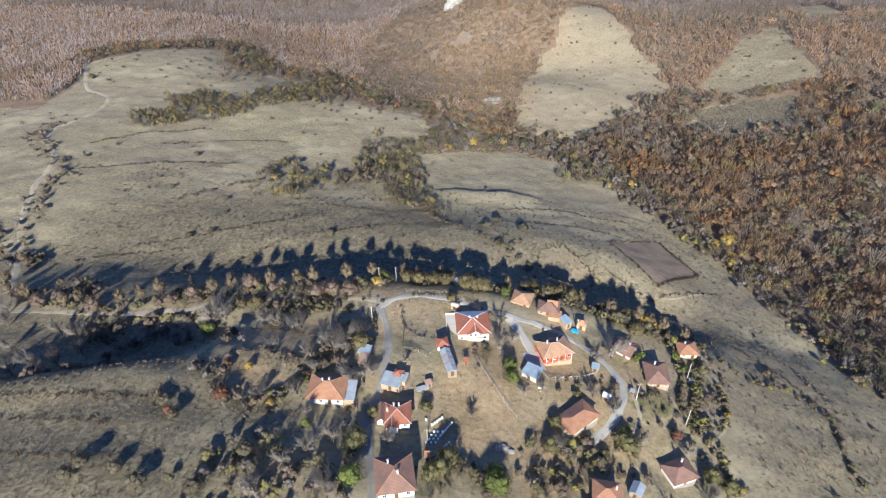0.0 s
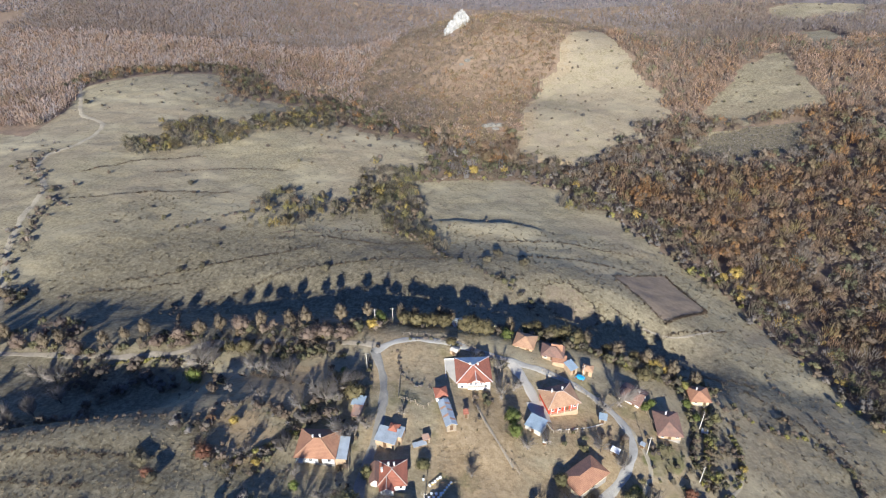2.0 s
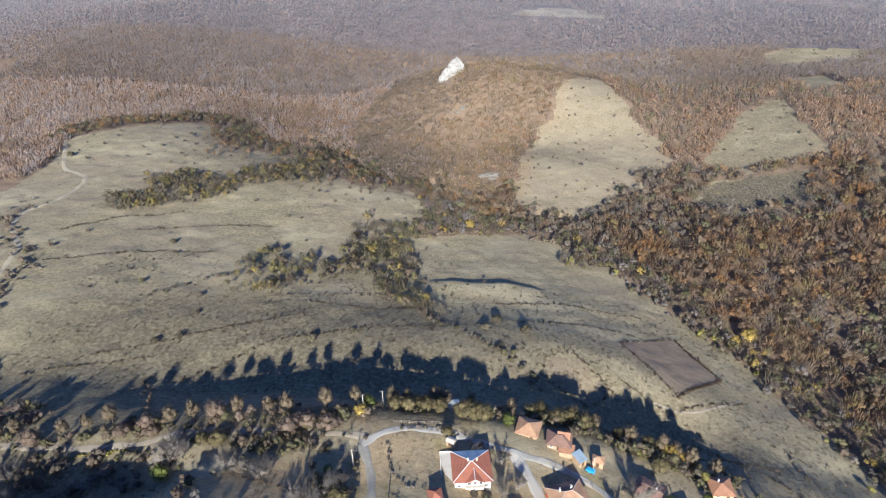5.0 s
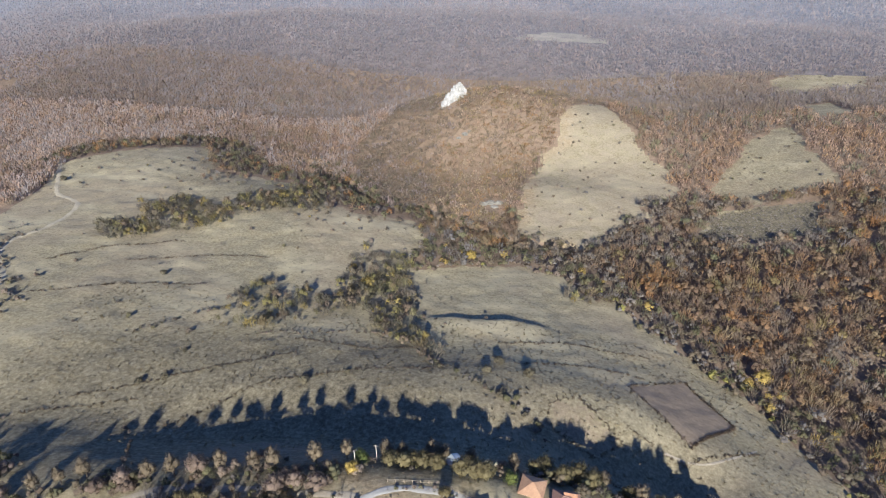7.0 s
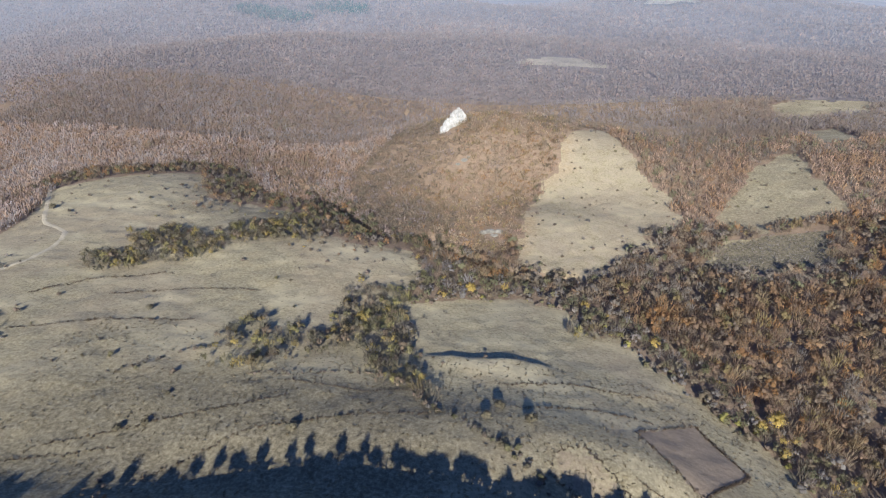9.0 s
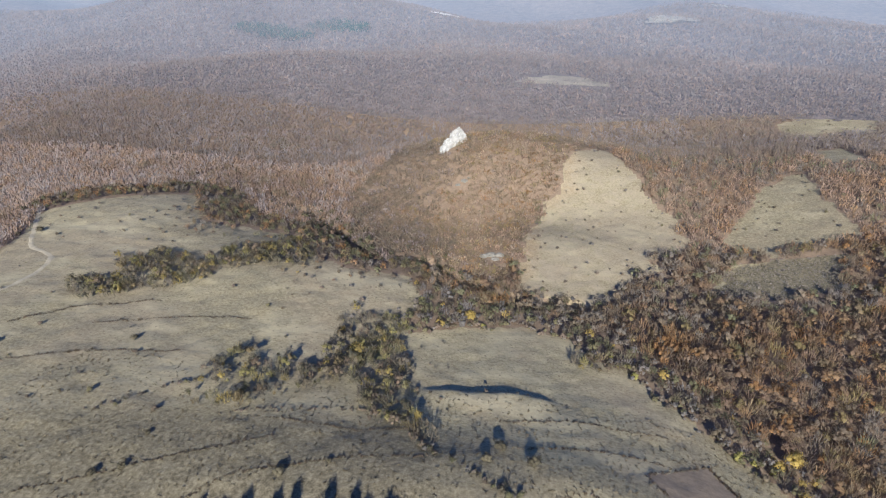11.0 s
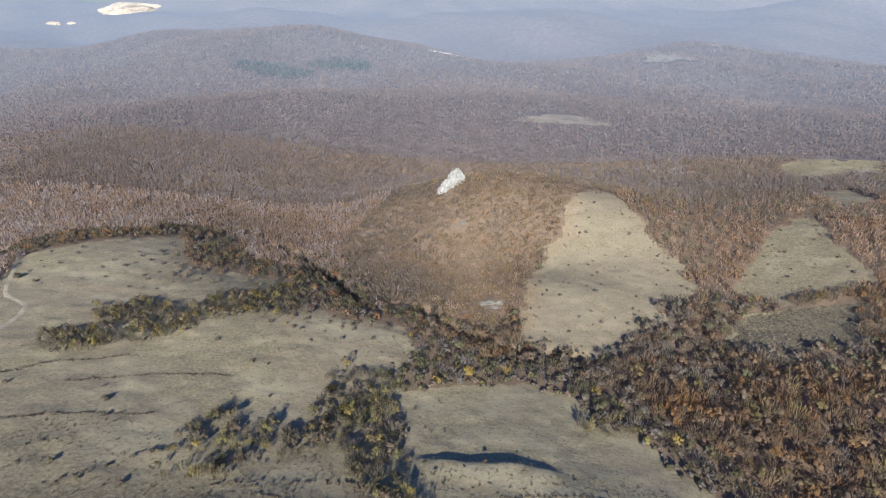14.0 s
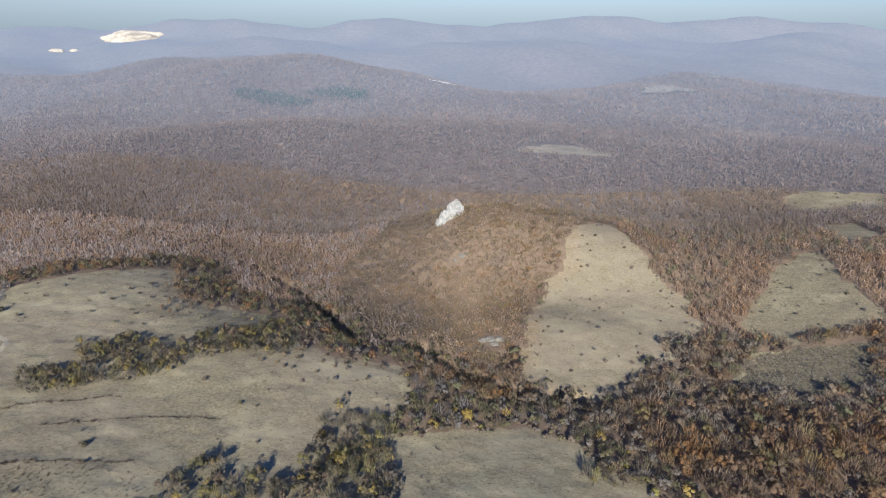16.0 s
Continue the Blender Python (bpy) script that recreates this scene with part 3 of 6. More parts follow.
def blob(rng, cards, size, wide, high, low, trunk=True, lobes=5, twig=0.4, solid=0.80, lift=0.0):
    """Crown of leafy boughs on a tapered trunk, one unit high: each bough is a dense heart under loose leaf clumps and twig tips.
    Gives places, triangles, 1 for bark, and the way each bough's leaves face."""
    a = np.arange(lobes) * 2.4 + rng.uniform(0, 6)
    out = wide * 0.23 * rng.uniform(0.75, 1.2, lobes)
    mid = np.stack([np.cos(a) * out, np.sin(a) * out, low + high * rng.uniform(0.38, 0.60, lobes)], 1)
    mid[0] = (0, 0, low + high * rng.uniform(0.60, 0.72))
    reach = np.array((wide * 0.25, wide * 0.25, high * 0.27)) * rng.uniform(0.75, 1.15, (lobes, 1))
    heart = (0, 0, low + high * 0.4)
    sky = np.array((0, 0, lift))
    V, N, F = np.zeros((0, 3)), np.zeros((0, 3)), np.zeros((0, 3), int)
    if solid:
        for c, r in zip(mid, reach):
            p = c + ICO * r * solid * rng.uniform(0.62, 1.22, (12, 1))
            F = np.vstack([F, ICO_FACES[:15] + len(V)])
            V, N = np.vstack([V, p]), np.vstack([N, unit(unit(p - c) + 0.5 * unit(p - heart) + sky)])
    pick = rng.integers(0, lobes, cards)
    d = rng.normal(0, 1, (cards, 3)) + 0.35 * unit(mid[pick] - heart)
    d[:, 2] += 0.25
    d = unit(d)
    c = mid[pick] + d * reach[pick] * rng.uniform(0.80, 1.12, (cards, 1))
    c[:, 2] = np.maximum(c[:, 2], low * 0.8)
    n = unit(d + rng.normal(0, 0.45, (cards, 3)))
    u = unit(np.cross(n, rng.normal(0, 1, (cards, 3))))
    w = np.cross(n, u)
    s = size * rng.uniform(0.6, 1.35, (cards, 1))
    q = np.stack([u * s * rng.uniform(0.7, 1.2, (cards, 1)), (-0.5 * u + 0.87 * w) * s, (-0.5 * u - 0.87 * w) * s * rng.uniform(0.7, 1.2, (cards, 1))], 1)
    k = int(cards * twig)
    up = unit(d[:k] + (0, 0, 0.3))
    q[:k, 0], q[:k, 1], q[:k, 2] = up * s[:k] * 2.5, (u * s * 0.36)[:k], (-u * s * 0.36)[:k]
    geo = np.cross(q[:, 1] - q[:, 0], q[:, 2] - q[:, 0])
    back = (geo * d).sum(1) < 0
    q[back] = q[back][:, ::-1]
    F = np.vstack([F, np.arange(cards * 3).reshape(-1, 3) + len(V)])
    face = unit(d + 0.5 * unit(c - heart) + sky + rng.normal(0, 0.28, (cards, 3)))
    V, N = np.vstack([V, (c[:, None, :] + q).reshape(-1, 3)]), np.vstack([N, np.repeat(face, 3, 0)])
    bark = np.zeros(len(V))
    if trunk:
        tv = np.array([(0.022 * math.cos(q * 2.094), 0.022 * math.sin(q * 2.094), -0.05) for q in range(3)] + [(0, 0, low + high * 0.55)])
        F = np.vstack([F, np.array([(0, 1, 3), (1, 2, 3), (2, 0, 3)]) + len(V)])
        V, bark = np.vstack([V, tv]), np.concatenate([bark, np.ones(4)])
        N = np.vstack([N, unit(tv * (1, 1, 0) + (0.001, 0, 0))])
    return V, F, bark, N


def twigs(rng, count, wide, high, low, thick):
    """Bare crown: trunk, rising limbs and fine twigs as slim three-sided spikes."""
    segs = [((0, 0, -0.05), (0, 0, low + high * 0.5), 0.024)]
    limbs = []
    for _ in range(9):
        a, z = rng.uniform(0, 6.283), low + rng.uniform(0, high * 0.35)
        tip = np.array((math.cos(a) * wide * 0.38, math.sin(a) * wide * 0.38, z + high * rng.uniform(0.3, 0.6)))
        limbs.append((np.array((0, 0, z)), tip))
        segs.append(((0, 0, z), tip, 0.012))
    for _ in range(count):
        s, e = limbs[rng.integers(0, len(limbs))]
        p = s + (e - s) * rng.uniform(0.25, 1)
        d = (e - s) * 0.5 + rng.normal(0, 1, 3) * wide * 0.17 + np.array((0, 0, 0.06))
        segs.append((p, p + d * rng.uniform(0.5, 1.1), thick))
    V, Fc = [], []
    for s, e, r in segs:
        s, e = np.array(s, float), np.array(e, float)
        ax = e - s
        u = np.cross(ax, (0.3, 0.9, 0.2))
        u /= np.linalg.norm(u) + 1e-9
        w = np.cross(ax, u)
        w /= np.linalg.norm(w) + 1e-9
        o = len(V)
        V += [s + r * u, s - 0.5 * r * u + 0.87 * r * w, s - 0.5 * r * u - 0.87 * r * w, e]
        Fc += [(o, o + 1, o + 3), (o + 1, o + 2, o + 3), (o + 2, o, o + 3)]
    V = np.array(V)
    return V, np.array(Fc), np.zeros(len(V)), unit(V * (1, 1, 0.5) + (0, 0, 0.35))


def broom(rng, count, wide, high, slim, low=0.02):
    """Upright leafless crown: a thicket of slim rising sprays round a thin stem, one unit high."""
    a, r = rng.uniform(0, 6.283, count), np.sqrt(rng.uniform(0, 1, count))
    z0 = rng.uniform(low, 0.60, count) * high
    tall = rng.uniform(0.26, 0.44, count) * high * (1.1 - 0.40 * r)
    out = np.stack([np.cos(a), np.sin(a), np.zeros(count)], 1)
    up = np.array((0.0, 0.0, 1.0))
    foot = out * (wide * 0.36 * r)[:, None] + up * z0[:, None]
    tip = out * (wide * 0.52 * r)[:, None] + up * (z0 + tall)[:, None]
    b = rng.uniform(0, 6.283, count)
    u = np.stack([np.cos(b), np.sin(b), np.zeros(count)], 1) * (slim * rng.uniform(0.6, 1.4, count))[:, None]
    mid = foot + (tip - foot) * rng.uniform(0.35, 0.6, (count, 1))
    n = unit(np.cross(mid + u - foot, tip - foot))
    V = np.stack([foot, mid + u, tip, mid - u], 1).reshape(-1, 3)
    i = np.arange(count)[:, None] * 4
    F = np.vstack([i + (0, 1, 2), i + (0, 2, 3)])
    return V, F, np.zeros(len(V)), np.repeat(n, 4, 0)


RNG = np.random.default_rng(7)
FOREST = [broom(RNG, 84, 0.86, 1.0, 0.017, 0.15) for _ in range(4)] + [broom(RNG, 76, 0.66, 1.0, 0.016, 0.12) for _ in range(2)]
FOREST += [blob(RNG, 110, 0.043, 0.86, 0.96, 0.03, True, 5, 0.55, 0.56, 0.55) for _ in range(6)] + [blob(RNG, 110, 0.042, 0.68, 0.98, 0.03, True, 4, 0.60, 0.54, 0.55) for _ in range(3)]
WOODS = [broom(RNG, 24, 0.90, 1.0, 0.040) for _ in range(12)]
SCRUB = [broom(RNG, 18, 1.25, 1.0, 0.060) for _ in range(12)]
CLUMP = [broom(RNG, 9, 1.05, 1.0, 0.085) for _ in range(10)]
BARE = [twigs(RNG, 70, 0.8, 0.75, 0.22, 0.009) for _ in range(4)]
BARK = np.array((0.10, 0.085, 0.07))
RUST = [(0.215, 0.139, 0.080), (0.191, 0.132, 0.086), (0.229, 0.155, 0.089), (0.163, 0.128, 0.095), (0.174, 0.137, 0.096), (0.206, 0.160, 0.096), (0.175, 0.123, 0.086), (0.258, 0.151, 0.071), (0.206, 0.165, 0.080)]
# grey-mauve of bare twigs, lightened further in the colour as haze
MAUVE_HAZED = [(0.258, 0.218, 0.196), (0.266, 0.210, 0.175), (0.248, 0.220, 0.204), (0.276, 0.210, 0.166), (0.254, 0.222, 0.198)]
AMBER = [(0.270, 0.186, 0.114), (0.250, 0.186, 0.126), (0.236, 0.190, 0.142), (0.258, 0.206, 0.142), (0.270, 0.202, 0.122)]
OLIVE = [(0.116, 0.114, 0.066), (0.138, 0.132, 0.074), (0.165, 0.150, 0.084), (0.132, 0.116, 0.082), (0.150, 0.124, 0.086)]
# rust leaves made paler for distant slopes, haze put into the colour
RUST_HAZED = [(0.250, 0.174, 0.122), (0.228, 0.168, 0.126), (0.262, 0.190, 0.130)]
ASH = [(0.165, 0.143, 0.116), (0.151, 0.132, 0.111), (0.175, 0.148, 0.118), (0.186, 0.148, 0.104), (0.148, 0.144, 0.084), (0.186, 0.128, 0.082)]
GREY = [(0.185, 0.170, 0.152), (0.165, 0.152, 0.138), (0.200, 0.178, 0.154)]
GOLD = [(0.340, 0.255, 0.085), (0.300, 0.225, 0.090)]


def facing(me, normals):
    """Leaves face as their bough does."""
    me.attributes.new("custom_normal", "FLOAT_VECTOR", "POINT").data.foreach_set("vector", normals.astype(np.float32).ravel())


def strew(name, x, y, tall, kinds, palette, label, category, mat=None, sink=0.0, seed=1, vary=0.2):
    """Uncountable plants as one mesh: at each place one of the kinds, turned and scaled."""
    rng = np.random.default_rng(seed)
    z = height(x, y) - sink
    n = len(x)
    which, hue = rng.integers(0, len(kinds), n), rng.integers(0, len(palette), n)
    ang, fat = rng.uniform(0, 6.283, n), rng.uniform(0.85, 1.2, n)
    pal = np.array(palette)
    VV, FF, TT, NN, off = [], [], [], [], 0
    for k, (v, f, bark, face) in enumerate(kinds):
        s = np.where(which == k)[0]
        if not len(s):
            continue
        ca, sa = np.cos(ang[s])[:, None], np.sin(ang[s])[:, None]
        h, w = tall[s][:, None], (tall[s] * fat[s])[:, None]
        X = (v[None, :, 0] * ca - v[None, :, 1] * sa) * w + x[s][:, None]
        Y = (v[None, :, 0] * sa + v[None, :, 1] * ca) * w + y[s][:, None]
        Z = v[None, :, 2] * h + z[s][:, None]
        VV.append(np.stack([X, Y, Z], 2).reshape(-1, 3))
        NN.append(np.stack([face[None, :, 0] * ca - face[None, :, 1] * sa, face[None, :, 0] * sa + face[None, :, 1] * ca, np.repeat(face[None, :, 2], len(s), 0)], 2).reshape(-1, 3))
        FF.append((f[None] + (np.arange(len(s)) * len(v))[:, None, None]).reshape(-1, 3) + off)
        t = pal[hue[s]] * rng.uniform(1 - vary, 1 + vary, (len(s), 1))
        fleck = np.repeat(rng.uniform(0.82, 1.18, (len(s), (len(v) + 3) // 4, 1)), 4, 1)[:, :len(v)]
        t = np.where(bark[None, :, None] > 0, BARK, t[:, None, :] * fleck).reshape(-1, 3)
        TT.append(np.hstack([t, np.ones((len(t), 1))]))
        off += len(s) * len(v)
    me = arrays_mesh(name, np.vstack(VV), np.vstack(FF), mat or M_LEAF, True)
    facing(me, np.vstack(NN))
    me.attributes.new("tint", "FLOAT_COLOR", "POINT").data.foreach_set("color", np.vstack(TT).astype(np.float32).ravel())
    return tagged(new(name, me), label, category, kind="stuff")


def grid_places(x0, x1, y0, y1, step, seed):
    rng = np.random.default_rng(seed)
    X, Y = np.meshgrid(np.arange(x0, x1, step), np.arange(y0, y1, step))
    x = X.ravel() + rng.uniform(-0.48, 0.48, X.size) * step
    y = Y.ravel() + rng.uniform(-0.48, 0.48, X.size) * step
    return x, y, rng


# woods from y = 650 on carry the same painted haze glow
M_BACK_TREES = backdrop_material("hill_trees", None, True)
# the woods near the fields
x, y, rng = grid_places(-540, 540, 156, 832, 5.0, 3)
m = is_wood(x, y) & (np.abs(x) < 150 + 0.72 * y)
crag = inside(CRAG_HILL, x, y)
grey = inside(GREY_SCRUB, *ragged(x, y))
inner = inside(OPEN_LAND, x, y)
edge = near_line(OPEN_LAND[12:28], x, y) < 20 + 9 * lumps(x, y, 21.0)
west = x < -40
patchy = lumps(x, y, 46.0) + 0.5 * lumps(x, y, 19.0)
pick = patchy + rng.normal(0, 0.22, len(x))
oak = m & ~crag & ~grey & ~inner & ~edge & ~west & ((y > 470) | (rng.uniform(0, 1, len(x)) > 0.55 * np.clip(lumps(x, y, 11.0), 0, 1)))
for here, kinds, mat in ((oak & (y < 480), FOREST, None), (oak & (y >= 480) & (y < 650), WOODS, None), (oak & (y >= 650), WOODS, M_BACK_TREES)):
    s = here & (pick > 0.05)
    strew("oak_wood", x[s], y[s], rng.uniform(*((6.0, 12.0) if kinds is FOREST else (6.0, 9.0)), s.sum()), kinds, RUST if kinds is FOREST else RUST_HAZED + (AMBER if mat else RUST[:3]), "dense oak wood in rusty autumn leaf", "forest", mat, seed=11, vary=0.14)
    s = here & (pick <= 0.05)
    strew("ash_wood", x[s], y[s], rng.uniform(*((5.6, 11.0) if kinds is FOREST else (5.8, 8.8)), s.sum()), kinds, ASH if kinds is FOREST else (MAUVE_HAZED + AMBER[1:4] if mat else ASH + RUST_HAZED), "leafless grey-brown trees among the oaks", "forest", mat, seed=19, vary=0.12)
s = m & edge & ~crag & ~inner
strew("wood_edge", x[s], y[s], rng.uniform(4.5, 9.0, s.sum()), FOREST, OLIVE + OLIVE + GREY + GOLD[:1], "mixed green and yellow trees along the wood's edge", "trees", seed=12)
x, y, rng = grid_places(-540, -40, 380, 832, 4.3, 33)
m = is_wood(x, y) & (np.abs(x) < 150 + 0.72 * y) & ~inside(CRAG_HILL, x, y) & ~inside(OPEN_LAND, x, y) & (near_line(OPEN_LAND[12:28], x, y) > 20)
pick = lumps(x, y, 60.0) + 0.6 * lumps(x, y, 23.0) + rng.normal(0, 0.2, len(x))
ravine = near_line(OPEN_LAND[4:14], x, y) < 34 + 16 * lumps(x, y, 24.0)
s = m & ravine & (rng.uniform(0, 1, len(x)) < 0.8)
strew("ravine_wood", x[s], y[s], rng.uniform(4.0, 8.4, s.sum()), FOREST, OLIVE + RUST + OLIVE[:3] + ASH[:3], "mixed oak and olive-green trees above the ravine", "forest", seed=46)
m &= ~ravine
for here, mat in ((m & (y < 650), None), (m & (y >= 650), M_BACK_TREES)):
    s = here & (pick <= 0.3)
    strew("beech_wood", x[s], y[s], rng.uniform(6.0, 9.5, s.sum()), WOODS, MAUVE_HAZED + RUST_HAZED, "bare and russet wood on the far slopes", "forest", mat, seed=13, vary=0.09)
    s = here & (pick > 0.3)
    strew("beech_wood", x[s], y[s], rng.uniform(5.2, 9.0, s.sum()), WOODS, RUST_HAZED + MAUVE_HAZED[:2] + [(0.205, 0.172, 0.120)], "browner patches in the wood on the far slopes", "forest", mat, seed=23, vary=0.1)
x, y, rng = grid_places(-240, 70, 232, 450, 3.7, 4)
s = is_wood(x, y) & inside(OPEN_LAND, x, y) & (rng.uniform(0, 1, len(x)) < np.where((x < -72) & (y < 320), 0.60, 0.88) + 0.35 * lumps(x, y, 9.0))
strew("gully_trees", x[s], y[s], rng.uniform(3.0, 8.8, s.sum()), FOREST + BARE[:2] + FOREST, [(0.105, 0.092, 0.058), (0.118, 0.100, 0.070), (0.124, 0.112, 0.060), (0.140, 0.108, 0.076), (0.092, 0.084, 0.058), (0.112, 0.098, 0.078), (0.158, 0.126, 0.070), (0.215, 0.170, 0.062), (0.185, 0.165, 0.070)],
      "mixed bushes and trees along the gully", "trees", seed=14)
# trees straying from the ravine over the knolls
x, y, rng = grid_places(-260, -60, 380, 540, 4.6, 44)
d = near_line(OPEN_LAND[4:14], x, y)
s = inside(OPEN_LAND, x, y) & (x > -225) & (d < 46) & (rng.uniform(0, 1, len(x)) < 0.62 - d / 60 + 0.4 * lumps(x, y, 14.0))
strew("knoll_trees", x[s], y[s], rng.uniform(2.0, 6.4, s.sum()), FOREST, OLIVE + RUST[:6] + GREY[:1] + GOLD[:1], "loose mixed trees and bushes over the knoll's edge", "trees", seed=45)
x, y, rng = grid_places(-143, 105, 410, 700, 2.75, 5)
s = inside(CRAG_HILL, x, y) & is_wood(x, y) & (rng.uniform(0, 1, len(x)) < 0.78)
for rx, ry, r in ((-31.2, 567.4, 7), (-2.6, 461, 9), (39, 447.2, 9), (-45, 613, 8)):
    s &= np.hypot(x - rx, y - ry) > r
warm = lumps(x, y, 38.0) + 0.5 * lumps(x, y, 15.0) + rng.normal(0, 0.25, len(x)) + np.clip((x + 45) / 60, -1, 0.5)
q = s & (warm > 0.12)
strew("hill_scrub", x[q], y[q], rng.uniform(2.2, 6.4, q.sum()), SCRUB, AMBER[1:4] + RUST_HAZED[:2] + [(0.215, 0.136, 0.068), (0.200, 0.160, 0.080), (0.150, 0.122, 0.078), (0.165, 0.128, 0.080)], "low orange-brown oak scrub on the crag hill", "scrub", seed=15, vary=0.22)
q = s & (warm <= 0.12)
strew("hill_scrub", x[q], y[q], rng.uniform(2.2, 6.4, q.sum()), SCRUB, MAUVE_HAZED[:1] + AMBER[1:3] + [(0.180, 0.150, 0.105), (0.150, 0.128, 0.096), (0.200, 0.168, 0.124)], "low grey-brown leafless scrub on the crag hill", "scrub", seed=35, vary=0.2)
x, y, rng = grid_places(120, 262, 405, 485, 2.8, 6)
s = inside(GREY_SCRUB, x, y)
strew("grey_scrub", x[s], y[s], rng.uniform(1.2, 2.8, s.sum()), SCRUB, GREY, "low grey leafless scrub", "scrub", seed=16)

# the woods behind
# bare-twig browns, paled and greyed towards haze on top of the glow
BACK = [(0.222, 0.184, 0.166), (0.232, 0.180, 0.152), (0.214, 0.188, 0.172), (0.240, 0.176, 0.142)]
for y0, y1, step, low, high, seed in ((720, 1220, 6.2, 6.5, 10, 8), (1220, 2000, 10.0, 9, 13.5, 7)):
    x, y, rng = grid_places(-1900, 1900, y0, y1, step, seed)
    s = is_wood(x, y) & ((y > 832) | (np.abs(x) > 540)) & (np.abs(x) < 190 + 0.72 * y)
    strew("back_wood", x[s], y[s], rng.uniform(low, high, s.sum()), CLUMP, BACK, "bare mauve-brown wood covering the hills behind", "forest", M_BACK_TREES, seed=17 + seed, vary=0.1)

# clearings and a conifer stand on the far hills
# far clearings get the haze emission too
M_CLEARING = backdrop_material("far_clearing", (0.28, 0.235, 0.165))
M_PALE = backdrop_material("far_pale_ground", (0.75, 0.68, 0.58))


def clearing(x, y, across, deep, mat, label, lift=7.0):
    """Open ground on a far hill: a ragged sheet that follows the slope."""
    n = 24
    u = np.arange(n) * 2 * math.pi / n
    rag = 1 + 0.18 * np.sin(3 * u + x) + 0.12 * np.sin(7 * u + y)
    rings = [np.stack([x + across * r * rag * np.cos(u), y + deep * r * rag * np.sin(u)], 1) for r in (0.05, 0.35, 0.7, 1.0)]
    p = np.vstack(rings)
    v = np.column_stack([p, height(p[:, 0], p[:, 1]) + lift])
    f = np.array([(k * n + i, k * n + (i + 1) % n, (k + 1) * n + (i + 1) % n, (k + 1) * n + i) for k in range(3) for i in range(n)])
    tagged(new("clearing", arrays_mesh("clearing", v, f, mat, True)), label, "clearing", kind="structure")


clearing(85, 956, 62, 20, M_CLEARING, "pale meadow in the back woods", 0.8)
clearing(373, 1622, 60, 50, M_CLEARING, "pale clearing on a far hill")
clearing(-154, 1778, 36, 22, M_PALE, "white stony clearing on a far hill")
clearing(640, 1900, 90, 50, M_CLEARING, "pale clearing on a far hill")
x, y, rng = grid_places(-560, -240, 1330, 1500, 9.0, 90)
s = (np.hypot((x + 470) / 80, (y - 1385) / 40) < 1) | (np.hypot((x + 350) / 70, (y - 1450) / 32) < 1)
M_CONIFER = backdrop_material("far_conifers", (0.030, 0.060, 0.038))
strew("conifer_stand", x[s], y[s], rng.uniform(12, 17, s.sum()), CLUMP, GREY, "dark green conifer plantation on the far hill", "forest", M_CONIFER, seed=91)

